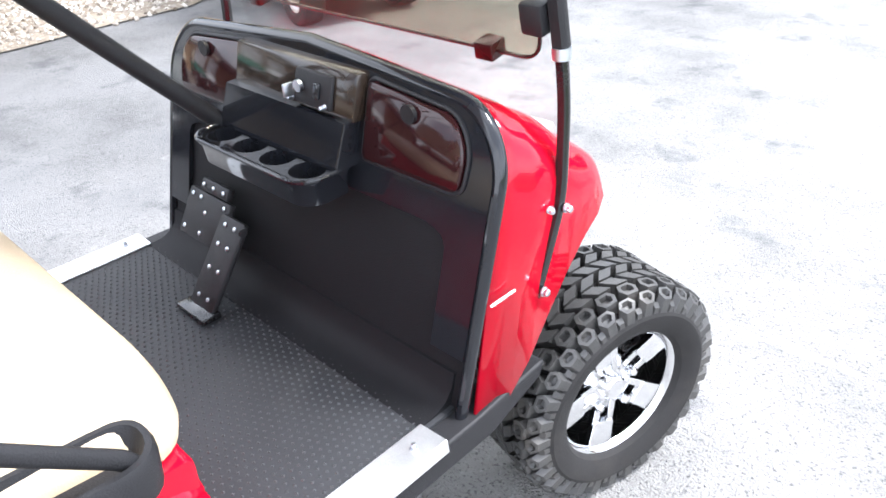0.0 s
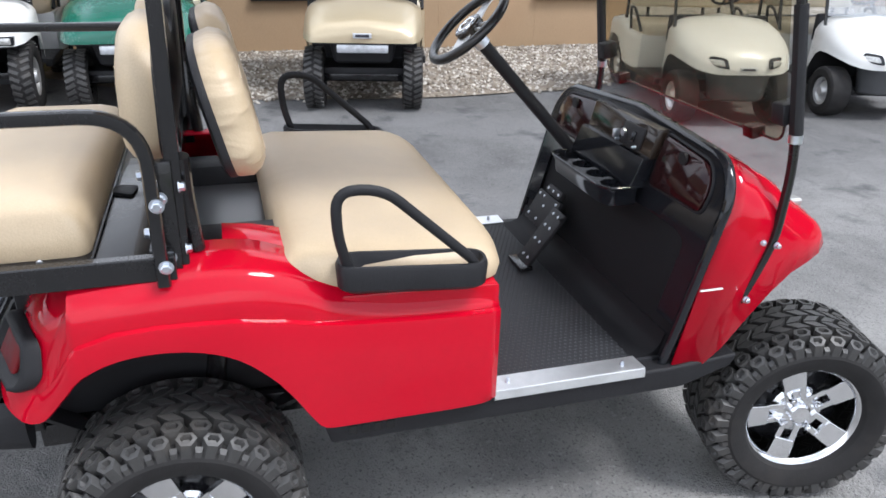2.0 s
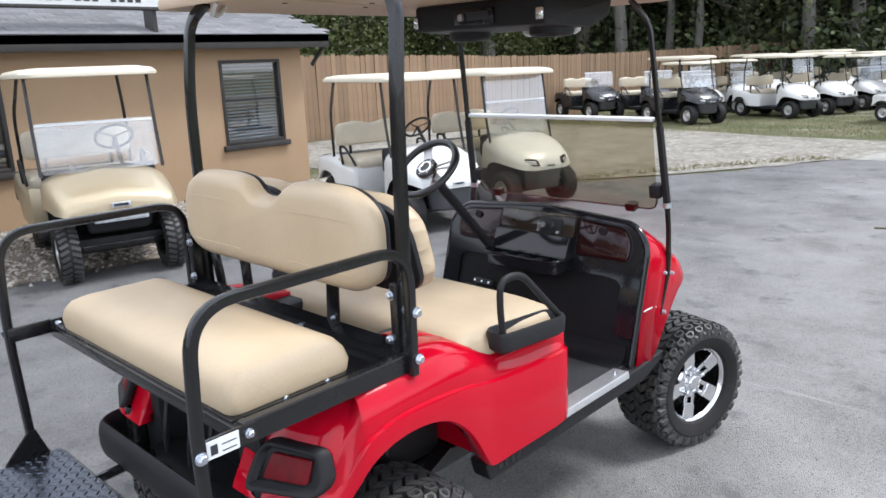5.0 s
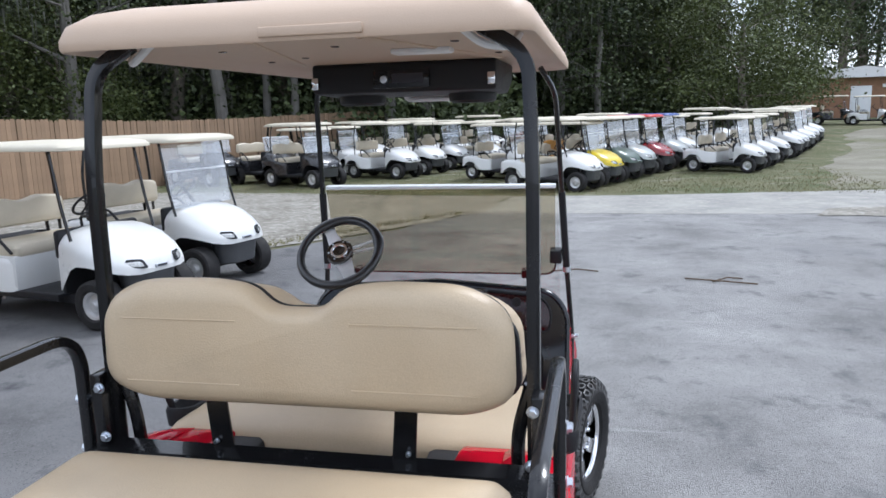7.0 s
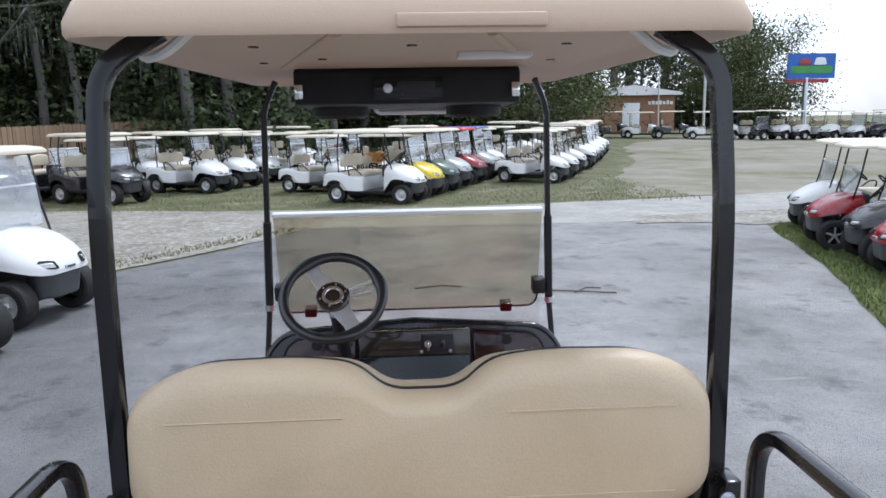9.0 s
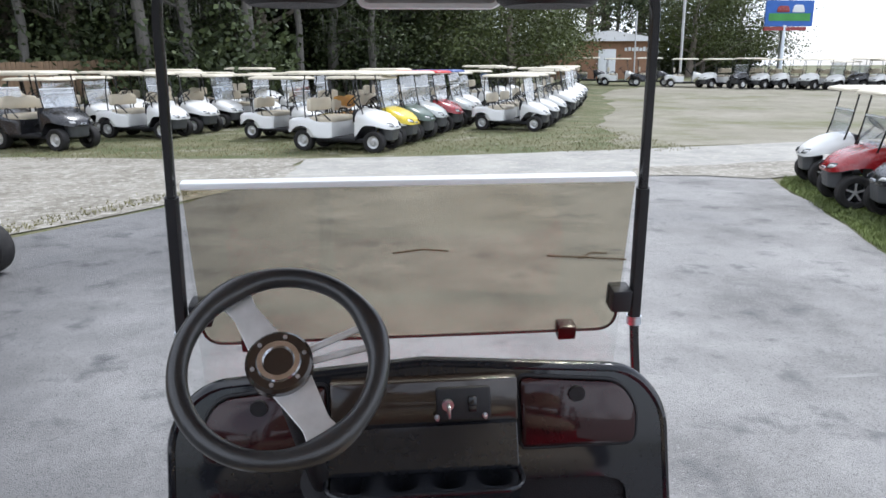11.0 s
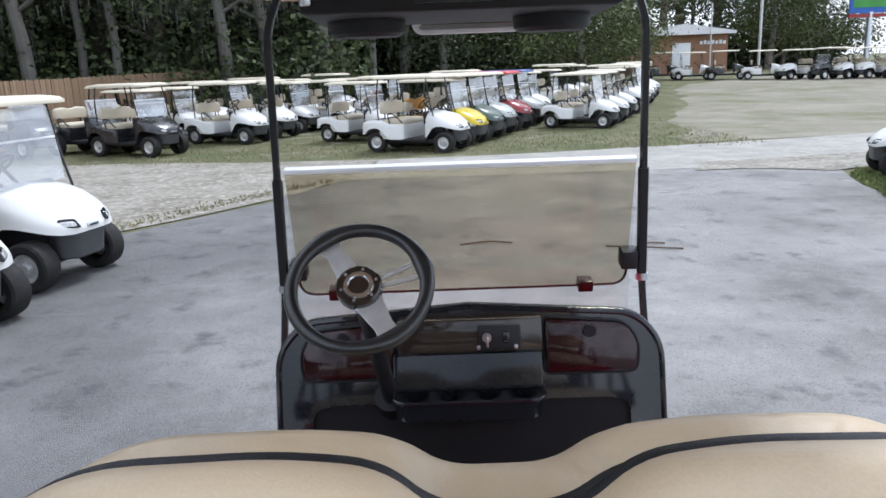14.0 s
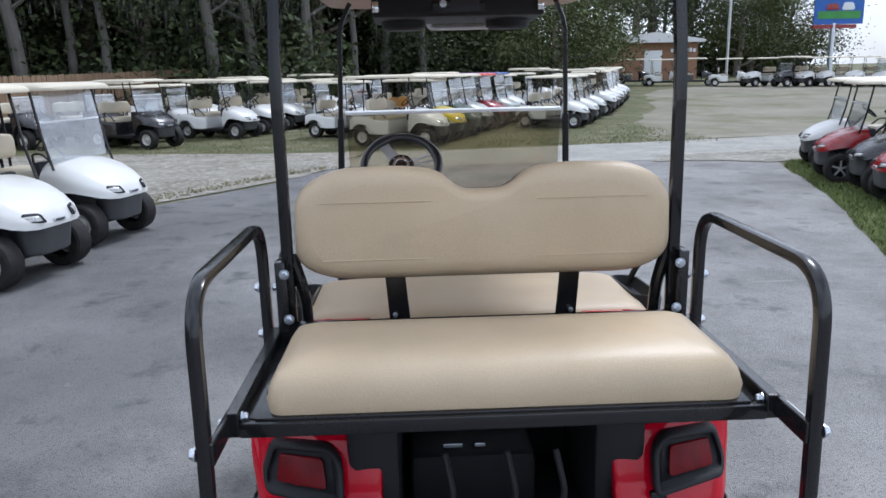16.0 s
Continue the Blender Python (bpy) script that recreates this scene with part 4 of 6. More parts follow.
    part("seat_base", prism(rounded([(-0.105, 0.49), (-0.10, 0.80), (-0.45, 0.81), (-0.50, 0.81), (-0.50, 0.49)], 0.015, 3), -0.545, 0.545, 0.006), M["red"], cart, "red seat base shell")
    for s in (1, -1):
        part("deck_block", prism([(-0.70, 0.80), (-0.70, 0.913), (-0.63, 0.905), (-0.585, 0.894), (-0.56, 0.885), (-0.545, 0.80)], s * 0.31, s * 0.455, 0.008), M["red"], cart, "red moulded corner behind the seat")
    part("well_lining", box(-0.32, 0.32, -0.80, -0.495, 0.52, 0.80, 0.01), M["liner"], cart)
    part("bag_well", box(-0.47, 0.47, -0.80, -0.495, 0.802, 0.82, 0.004), M["well"], cart, "moulded well behind the front seat, sky reflection put into its grey")
    part("battery_tray", box(-0.255, 0.255, -1.16, -0.72, 0.50, 0.56, 0.01), M["liner"], cart)
    part("motor_cover", box(-0.2, 0.1, -1.08, -0.86, 0.56, 0.71, 0.02), M["liner"], cart)
    for x in (-0.12, 0.02, 0.13):
        part("cable", tube(fillet([(x, -1.16, 0.76), (x + 0.02, -1.19, 0.66), (x - 0.03, -1.17, 0.57)], 0.03), 0.008, 8), M["black_plastic"], cart)
    for s in (1, -1):
        for k in range(4):
            part("rocker_mark", box(s * 0.548, s * 0.5495, -0.46 + k * 0.03, -0.44 + k * 0.03, 0.445, 0.468), M["black_paint"], cart, smooth=False)
    for x0, x1 in ((-0.12, -0.075), (-0.045, -0.02)):
        part("battery_terminal", tube([(x0, -1.06, 0.725), (x1, -1.06, 0.725)], 0.004, 8), M["steel"], cart)
    part("rear_bumper", tube(fillet([(-0.48, -1.13, 0.55), (-0.46, -1.245, 0.55), (0.46, -1.245, 0.55), (0.48, -1.13, 0.55)], 0.06), 0.02, 10, flat=0.06), M["black_plastic"], cart, "black moulded rear bumper")

    # floor
    part("floor", box(-0.50, 0.50, -0.12, 0.42, 0.478, 0.498, 0.003), M["mat"], cart, "black studded rubber floor mat")
    bm = bmesh.new()
    for i in range(62):
        for j in range(32):
            x, y = -0.485 + i * 0.0157, -0.105 + j * 0.0157 + (0.00785 if i % 2 else 0)
            if y > 0.37:
                continue
            vs = [bm.verts.new((x + 0.0042 * math.cos(a), y + 0.0042 * math.sin(a), 0.498)) for a in (0, 1.57, 3.14, 4.71)]
            t = bm.verts.new((x, y, 0.5008))
            for k in range(4):
                bm.faces.new((vs[k], vs[(k + 1) % 4], t))
    part("mat_studs", bm, M["stud"], cart, smooth=False)["kind"] = "stuff"
    for s in (1, -1):
        sill = part("sill_plate", prism(rounded([(s * 0.485, 0.4985), (s * 0.485, 0.504), (s * 0.552, 0.508), (s * 0.556, 0.481), (s * 0.550, 0.481), (s * 0.548, 0.4985)][::s], 0.003, 2), -0.10, 0.315, 0.0, "y"), M["sill"], cart, "brushed aluminium door sill strip", smooth=False)
        for y in (-0.055, 0.265):
            bolt(cart, (s * 0.52, y, 0.5055), (0, 0, 1), 0.006, "screw")

    # front shell: slanted inner wall with a rim, red cowl ahead of it
    SL, Y0, Z0 = 0.26, 0.388, 0.49

    def slant(bm):
        for v in bm.verts:
            v.co.y += Y0 + SL * (v.co.z - Z0)
            v.co.x = v.co.x * 0.98 + 0.008
        return bm

    def arch(w, zc, zs, r, z_bottom=Z0, crown=0.03):
        """Inverted U, from right foot over the top to the left foot."""
        right = fillet([(w, 0, z_bottom), (w, 0, zs), (w - r * 0.45, 0, zc - crown), (0, 0, zc)], r, 8)
        pts = [(p.x, p.z) for p in right]
        return pts + [(-x, z) for x, z in pts[-2::-1]]
    part("inner_wall", slant(prism(arch(0.505, 1.02, 0.93, 0.13), 0.0, 0.02, 0.0, "y")), M["liner"], cart, "black textured footwell wall")
    part("toe_board", prism([(0.31, 0.499), (0.35, 0.502), (0.375, 0.512), (0.392, 0.532), (0.401, 0.565), (0.42, 0.565), (0.42, 0.49), (0.31, 0.49)], -0.49, 0.49), M["liner"], cart, angle=60)
    outer = arch(0.512, 1.052, 0.95, 0.15)
    outer = [p for p in outer if p[1] >= 0.66]
    outer = [(0.512, 0.60)] + outer + [(-0.512, 0.60)]
    inner = rounded([(-0.43, 0.60), (-0.43, 0.80), (-0.38, 0.815), (0.38, 0.815), (0.43, 0.80), (0.43, 0.60)], [0, 0.03, 0.04, 0.04, 0.03, 0], 4)
    bm = bmesh.new()
    loop = [bm.verts.new((x, -0.012, z)) for x, z in outer] + [bm.verts.new((x, -0.012, z)) for x, z in inner]
    f = bm.faces.new(loop)
    ext = bmesh.ops.extrude_face_region(bm, geom=[f])
    bmesh.ops.translate(bm, verts=[v for v in ext["geom"] if isinstance(v, bmesh.types.BMVert)], vec=(0, 0.022, 0))
    bmesh.ops.triangulate(bm, faces=[g for g in bm.faces if len(g.verts) > 4])
    dash = part("dashboard", slant(bm), M["black_gloss"], cart, "glossy black dashboard panel")
    rim = [(x, 0.0, z) for x, z in arch(0.520, 1.056, 0.95, 0.15)]
    bm = tube(rim, 0.011, 10, flat=0.014)
    part("cowl_trim", slant(bm), M["black_gloss"], cart, "glossy black edge trim round the dashboard")

    # raised centre console, ledge and cup holders
    part("console", slant(box(-0.195, 0.195, -0.042, 0.0, 0.948, 1.035, 0.006)), M["brown_tint"], dash, "glossy dark centre panel")
    part("console_tray", prism([(0.418, 0.868), (0.420, 0.876), (0.450, 0.952), (0.51, 0.955), (0.51, 0.86)], -0.193, 0.193, 0.003), M["black_gloss"], dash, smooth=False)
    bm = bmesh.new()
    zt, zb, yb, yf = 0.866, 0.814, 0.446, 0.352
    n_c, x0, x1 = 4, -0.185, 0.185
    wcell = (x1 - x0) / n_c
    for c in range(n_c):
        cx, cy = x0 + wcell * (c + 0.5), (yb + yf) / 2 - 0.004
        circ, sq, low = [], [], []
        for k in range(24):
            a = 2 * math.pi * k / 24
            ca, sa = math.cos(a), math.sin(a)
            q = max(abs(ca), abs(sa))
            circ.append(bm.verts.new((cx + 0.037 * ca, cy + 0.037 * sa, zt)))
            low.append(bm.verts.new((cx + 0.033 * ca, cy + 0.033 * sa, zt - 0.05)))
            sq.append(bm.verts.new((cx + wcell / 2 * ca / q, (yb + yf) / 2 + (yb - yf) / 2 * sa / q, zt)))
        for k in range(24):
            j = (k + 1) % 24
            bm.faces.new((circ[k], circ[j], sq[j], sq[k]))
            bm.faces.new((circ[k], low[k], low[j], circ[j]))
        bm.faces.new(low)
    holder = part("cup_holder", bm, M["black_gloss"], cart, "black four-cup holder tray", angle=40)
    tray = rounded([(x0 - 0.008, yb), (x0 - 0.008, yf + 0.015), (x0 + 0.02, yf - 0.012), (x1 - 0.02, yf - 0.012), (x1 + 0.008, yf + 0.015), (x1 + 0.008, yb)], [0, 0.02, 0.02, 0.02, 0.02, 0], 4)
    rings = [[(x, y, z) for x, y in tray] for z in (zt + 0.001, zt - 0.006)] + [[(x * 0.985, yb + (y - yb) * 0.95, zt - 0.014) for x, y in tray], [(x * 0.97, yb + (y - yb) * 0.9, zb) for x, y in tray]]
    part("tray_skirt", loft(rings, True, False), M["black_gloss"], holder, angle=50)
    part("tray_lip", tube([(x, y, zt + 0.002) for x, y in tray], 0.005, 8), M["black_gloss"], holder, "rounded glossy edge of the cup tray")
    # instrument plate
    gauge = part("switch_plate", slant(box(0.022, 0.136, -0.052, -0.040, 0.958, 1.022, 0.006)), M["black_plastic"], cart, "black switch plate with key")

    def on_dash(x, z, out):
        return (x, Y0 + SL * (z - Z0) - out, z)
    part("key_barrel", revolve([(0, 0.012), (0.008, 0.012), (0.01, 0.009)], 16, "y", on_dash(0.052, 0.992, 0.062)), M["steel"], gauge)
    part("key", box(0.049, 0.055, 0.425, 0.448, 0.978, 1.004, 0.002), M["steel"], gauge)
    part("rocker_switch", slant(box(0.088, 0.106, -0.058, -0.05, 0.976, 1.006, 0.003)), M["black_gloss"], gauge)
    for x in (0.030, 0.128):
        bolt(gauge, on_dash(x, 0.967, 0.052), (0, -1, 0), 0.005, "screw")
    for s in (1, -1):
        o = rounded([(s * 0.205, 0.885), (s * 0.448, 0.885), (s * 0.455, 0.955), (s * 0.42, 1.005), (s * 0.205, 1.022)][::s], [0.012, 0.02, 0.03, 0.05, 0.012] if s > 0 else [0.012, 0.05, 0.03, 0.02, 0.012], 5)
        g = part("glovebox_door", slant(pillow(o, [(0.0, -0.012), (0.0, -0.022), (0.006, -0.026)], "y")), M["burgundy"], cart, "glossy dark burgundy glovebox door")
        part("door_seam", slant(tube([(x, -0.014, z) for x, z in inset(o, -0.005)], 0.004, 6, closed=True)), M["black_plastic"], g)
        part("lock", revolve([(0, 0.017), (0.008, 0.017), (0.01, 0.012)], 18, "y", on_dash(s * 0.325, 0.992, 0.036)), M["black_plastic"], g)

    # red cowl
    rings = []
    prof = [(0.018, 0.500, 1.046, 0.945, 0.535, SL, 0.49), (0.075, 0.504, 1.030, 0.930, 0.536, 0.24, 0.486), (0.105, 0.505, 1.020, 0.922, 0.537, 0.235, 0.487), (0.145, 0.506, 1.004, 0.912, 0.538, 0.21, 0.535),
            (0.19, 0.505, 0.987, 0.900, 0.538, 0.19, 0.615), (0.24, 0.505, 0.968, 0.886, 0.537, 0.16, 0.682), (0.30, 0.50, 0.940, 0.866, 0.535, 0.10, 0.732), (0.36, 0.493, 0.913, 0.850, 0.528, 0.06, 0.754),
            (0.42, 0.478, 0.886, 0.832, 0.505, 0.03, 0.764), (0.48, 0.45, 0.859, 0.815, 0.47, -0.03, 0.77), (0.535, 0.40, 0.832, 0.800, 0.42, -0.08, 0.772), (0.575, 0.34, 0.808, 0.788, 0.35, -0.10, 0.774)]
    for dy, w, zc, zs, wb, sl, zb in prof:
        up = arch(w, zc, zs, 0.15, zb, 0.03)
        ring = []
        for x, z in up:
            k = max(0.0, min(1.0, (zs - z) / max(zs - zb, 0.01)))
            bulge = 1 + (wb / w - 1) * k
            ring.append((x * bulge * (0.98 if dy < 0.1 else 1.0) + 0.006, Y0 + dy + sl * (z - Z0), z))
        rings.append(ring)
    cowl = part("front_cowl", loft(rings, False), M["red"], cart, "glossy red front cowl", angle=60)
    cowl.modifiers.new("skin", "SOLIDIFY").thickness = -0.006
    part("front_bumper", tube(fillet([(-0.30, 0.86, 0.71), (-0.26, 0.95, 0.71), (0.26, 0.95, 0.71), (0.30, 0.86, 0.71)], 0.05), 0.035, 10, flat=0.05), M["black_plastic"], cart)
    part("nose_panel", box(-0.30, 0.30, 0.82, 0.905, 0.70, 0.785, 0.02), M["black_plastic"], cart)
    for s in (1, -1):
        part("headlight", pillow(rounded([(s * 0.16, 0.80), (s * 0.33, 0.805), (s * 0.34, 0.85), (s * 0.18, 0.845)][::s], 0.015, 3), [(0, 0.84), (0, 0.895), (0.012, 0.905)], "y"), M["lamp_glass"], cart, "clear headlight in the nose")
        # white pin stripe on the side of the cowl
        part("pin_stripe", box(s * 0.531, s * 0.5345, 0.455, 0.52, 0.702, 0.706), M["label"], cart)

    # pedals
    bl = Matrix.Translation((-0.255, 0.375, 0.645)) @ Matrix.Rotation(radians(-30), 4, "X")
    ped = part("brake_pedal", box(-0.085, 0.085, -0.009, 0.009, -0.07, 0.045, 0.006, m=bl), M["black_plastic"], cart, "black rubber brake pedal with studs")
    part("parking_pedal", box(-0.035, 0.075, -0.018, 0.002, 0.048, 0.078, 0.006, m=bl), M["black_plastic"], ped)
    part("brake_arm", tube([(-0.255, 0.38, 0.63), (-0.255, 0.41, 0.58), (-0.255, 0.42, 0.50)], 0.012, 8), M["black_paint"], ped)
    for x, z, y in [(-0.065, -0.05, 0.0095), (0.0, -0.05, 0.0095), (0.065, -0.05, 0.0095), (-0.065, 0.03, 0.0095), (0.0, 0.0, 0.0095), (0.065, 0.03, 0.0095), (-0.03, 0.03, 0.0095), (-0.02, 0.063, 0.0185), (0.02, 0.063, 0.0185), (0.06, 0.063, 0.0185)]:
        part("stud", revolve([(0, 0.0055), (0.002, 0.005), (0.003, 0.0)], 8, "y", cap=False), M["steel"], ped).matrix_basis = bl @ Matrix.Translation((x, -y, z)) @ Matrix.Rotation(radians(180), 4, "X")
    al = Matrix.Translation((-0.125, 0.245, 0.503)) @ Matrix.Rotation(radians(-36), 4, "X")
    acc = part("accelerator_pedal", box(-0.045, 0.045, -0.008, 0.008, 0.0, 0.215, 0.006, m=al), M["black_plastic"], cart, "black treadle accelerator pedal with studs")
    for i in range(2):
        for z in (0.03, 0.095, 0.15, 0.195):
            part("stud", revolve([(0, 0.0055), (0.002, 0.005), (0.003, 0.0)], 8, "y", cap=False), M["steel"], acc).matrix_basis = al @ Matrix.Translation((-0.018 + 0.036 * i, -0.0085, z)) @ Matrix.Rotation(radians(180), 4, "X")
    part("pedal_hinge", box(-0.18, -0.07, 0.215, 0.262, 0.499, 0.514, 0.004), M["black_paint"], acc)
    part("pedal_stop", box(-0.083, -0.073, 0.345, 0.365, 0.66, 0.675, 0.003), M["black_plastic"], acc)

    # steering
    foot, head = Vector((-0.205, 0.46, 0.83)), Vector((-0.222, 0.055, 1.262))
    axis = (head - foot).normalized()
    part("steering_column", tube([foot - axis * 0.12, head - axis * 0.05], 0.02, 16), M["black_plastic"], cart)
    part("column_collar", tube([head - axis * 0.075, head - axis * 0.045], 0.024, 16), M["steel"], cart)
    part("column_boot", tube([foot - axis * 0.12, foot + axis * 0.02], 0.042, 16), M["black_plastic"], cart)
    xr = Vector((1, 0, 0))
    yu = axis.cross(xr).normalized()
    turn = Matrix((xr, yu, axis)).transposed().to_4x4()
    wm = Matrix.Translation(head) @ turn
    bm = bmesh.new()
    ring = []
    R = 0.136
    for k in range(64):
        a = 2 * math.pi * k / 64
        deg = math.degrees(a)
        fat = 1 + 0.30 * sum(math.exp(-((deg - c + 180) % 360 - 180) ** 2 / 260) for c in (122, 20, 300))
        ring.append([(math.cos(a) * (R + 0.0145 * fat * math.cos(q)), math.sin(a) * (R + 0.0145 * fat * math.cos(q)), 0.014 * math.sin(q)) for q in [2 * math.pi * j / 12 for j in range(12)]])
    vs = [[bm.verts.new(p) for p in r] for r in ring]
    for i in range(64):
        for j in range(12):
            bm.faces.new((vs[i][j], vs[(i + 1) % 64][j], vs[(i + 1) % 64][(j + 1) % 12], vs[i][(j + 1) % 12]))
    wheel = part("steering_wheel", bm, M["leather"], cart, "black leather steering wheel with brushed metal spokes")
    wheel.matrix_basis = wm
    for deg, w0, w1 in ((122, 0.026, 0.022), (300, 0.030, 0.024)):
        bm = prism(rounded([(0.03, -w0), (0.10, -w1 * 0.8), (0.131, -w1 * 1.1), (0.131, w1 * 1.1), (0.10, w1 * 0.8), (0.03, w0)], 0.006, 2), -0.012, -0.007, 0.001, "z")
        bmesh.ops.rotate(bm, verts=bm.verts, cent=(0, 0, 0), matrix=Matrix.Rotation(radians(deg), 3, "Z"))
        part("spoke", bm, M["wheel_silver"], wheel, "brushed metal spoke", smooth=False)
    for deg0, deg1 in ((30, 24), (6, 9)):
        a, b = radians(deg0), radians(deg1)
        part("spoke_rod", tube([(0.04 * math.cos(a), 0.04 * math.sin(a), -0.009), (0.131 * math.cos(b), 0.131 * math.sin(b), -0.004)], 0.005, 8), M["wheel_silver"], wheel)
    part("horn_hub", revolve([(-0.035, 0.03), (-0.014, 0.046), (0.004, 0.046), (0.008, 0.042), (0.006, 0.0)], 32, "z", cap=False), M["brown_tint"], wheel)
    part("hub_ring", revolve([(0.007, 0.031), (0.0105, 0.029), (0.0105, 0.022), (0.007, 0.020)], 32, "z", cap=False), M["chrome"], wheel)
    for k in range(6):
        a = k * math.pi / 3 + 0.3
        part("hub_screw", revolve([(0.006, 0.0035), (0.0095, 0.003), (0.0095, 0)], 8, "z", (0.036 * math.cos(a), 0.036 * math.sin(a), 0), cap=False), M["steel"], wheel)

    # seats
    seat_o = rounded([(-0.525, -0.59), (0.525, -0.59), (0.535, -0.10), (0.40, -0.065), (-0.40, -0.065), (-0.535, -0.10)], [0.05, 0.05, 0.06, 0.15, 0.15, 0.06], 7)
    bm = pillow(seat_o, [(0.02, 0.795), (0.0, 0.806), (-0.004, 0.828), (0.003, 0.850), (0.016, 0.868), (0.042, 0.881), (0.09, 0.888), (0.15, 0.890)], "z")
    for v in bm.verts:
        v.co.z += (-v.co.y - 0.1) * 0.045
    seat = part("seat_cushion", bm, M["tan_vinyl"], cart, "tan vinyl front bench cushion")

    def back_outline(w, z0, z1, dip):
        return rounded([(-w, z0 + 0.04), (-w + 0.09, z0), (w - 0.09, z0), (w, z0 + 0.04), (w - 0.005, z1 - 0.06), (w - 0.10, z1 - 0.004), (0.20, z1), (0.11, z1 - 0.012), (0.06, z1 - dip), (-0.06, z1 - dip), (-0.11, z1 - 0.012), (-0.20, z1), (-w + 0.10, z1 - 0.004), (-w + 0.005, z1 - 0.06)],
                       [0.06, 0.05, 0.05, 0.06, 0.06, 0.08, 0.05, 0.05, 0.05, 0.05, 0.05, 0.05, 0.08, 0.06], 5)

    def backrest(y_back, depth, face, tilt, z0, z1, w, label, cloth="tan_vinyl"):
        """Padded back on a black shell; face: +1 forwards, -1 rearwards."""
        o = back_outline(w, z0, z1, 0.062)
        d = face
        bm = pillow(o, [(0.004, y_back + d * 0.012), (0.0, y_back + d * 0.02), (-0.004, y_back + d * depth * 0.55), (0.006, y_back + d * depth * 0.8), (0.022, y_back + d * depth * 0.95), (0.045, y_back + d * depth)], "y")
        sh = pillow(o, [(0.014, y_back - d * 0.006), (0.003, y_back), (0.001, y_back + d * 0.012), (0.004, y_back + d * 0.02)], "y")
        zc = (z0 + z1) / 2
        m = Matrix.Translation((0, y_back, zc)) @ Matrix.Rotation(radians(tilt), 4, "X") @ Matrix.Translation((0, -y_back, -zc))
        bmesh.ops.transform(bm, matrix=m, verts=bm.verts)
        bmesh.ops.transform(sh, matrix=m, verts=sh.verts)
        b = part("backrest", bm, M[cloth], cart, label, angle=50)
        part("back_shell", sh, M["black_plastic"], b, "black backrest shell", angle=50)
        for s in (1, -1):
            for zz in (z1 - 0.082, z0 + 0.052):
                line = [m @ Vector((s * x, y_back + d * (depth + 0.0005), zz)) for x in (0.13, 0.2, 0.3, w - 0.07)]
                part("seam", tube(line, 0.0016, 5), M["tan_vinyl"], b)
        return b
    backrest(-0.700, 0.085, 1, 14, 1.03, 1.318, 0.475, "creased tan vinyl front backrest with a dip in the top", "tan_folded")
    backrest(-0.781, 0.085, -1, -1, 1.085, 1.364, 0.474, "tan vinyl rear-facing backrest with a dip in the top")
    # arm rests
    for s in (1, -1):
        hoop = fillet([(s * 0.565, -0.44, 0.850), (s * 0.580, -0.475, 0.96), (s * 0.582, -0.478, 1.065), (s * 0.582, -0.38, 1.062), (s * 0.574, -0.175, 0.876), (s * 0.564, -0.165, 0.835)], 0.045, 5)
        arm = part("armrest", tube(hoop, 0.0090, 12, flat=0.0115), M["black_plastic"], cart, "black moulded hip restraint")
        o = rounded([(s * 0.500, -0.470), (s * 0.594, -0.485), (s * 0.598, -0.145), (s * 0.500, -0.130)][::s], 0.05, 5)
        bm = pillow(o, [(0.014, 0.812), (0.003, 0.822), (0.0, 0.866), (0.004, 0.876), (0.011, 0.876), (0.026, 0.842)], "z")
        for v in bm.verts:
            v.co.z += (-v.co.y - 0.15) * 0.07
        part("armrest_base", bm, M["black_plastic"], arm)

    # canopy posts and roof
    for s in (1, -1):
        post = fillet([(s * 0.508, -0.780, 0.875), (s * 0.508, -0.770, 1.60), (s * 0.498, -0.745, 1.83), (s * 0.40, -0.735, 1.885)], 0.10, 8)
        rp = part("rear_post", tube(post, 0.0165, 12, square=True), M["black_paint"], cart, "black square canopy post")
        part("post_plate", box(s * 0.520 - 0.014, s * 0.520 + 0.014, -0.832, -0.778, 0.885, 1.13, 0.004), M["black_paint"], rp)
        bolt(rp, (s * 0.51, -0.830, 1.098), (0, -1, 0), 0.012)
        bolt(rp, (s * 0.505, -0.832, 0.978), (0, -1, 0), 0.012)
        bolt(rp, (s * 0.534, -0.804, 1.058), (s, 0, 0), 0.012)
        bolt(rp, (s * 0.534, -0.800, 0.934), (s, 0, 0), 0.012)
        bolt(rp, (s * 0.52, -0.770, 1.075), (0, 1, 0), 0.011)
        bolt(rp, (s * 0.52, -0.770, 0.945), (0, 1, 0), 0.011)
        fp = fillet([(s * 0.530, 0.585, 0.655), (s * 0.528, 0.655, 0.83), (s * 0.514, 0.672, 1.00), (s * 0.506, 0.668, 1.09), (s * 0.470, 0.555, 1.78), (s * 0.42, 0.50, 1.865)], 0.05, 5)
        st = part("front_post", tube(fp, 0.0115, 10, square=True), M["black_paint"], cart, "black windshield post")
        part("post_sleeve", tube([(s * 0.506, 0.668, 1.095), (s * 0.490, 0.617, 1.40)], 0.0155, 10, square=True), M["black_plastic"], st)
        part("post_clamp", tube([(s * 0.507, 0.669, 1.075), (s * 0.506, 0.668, 1.095)], 0.017, 12), M["steel"], st)
        bolt(st, (s * 0.543, 0.590, 0.669), (s, 0, 0), 0.009)
        bolt(st, (s * 0.541, 0.652, 0.816), (s, 0, 0), 0.0085)
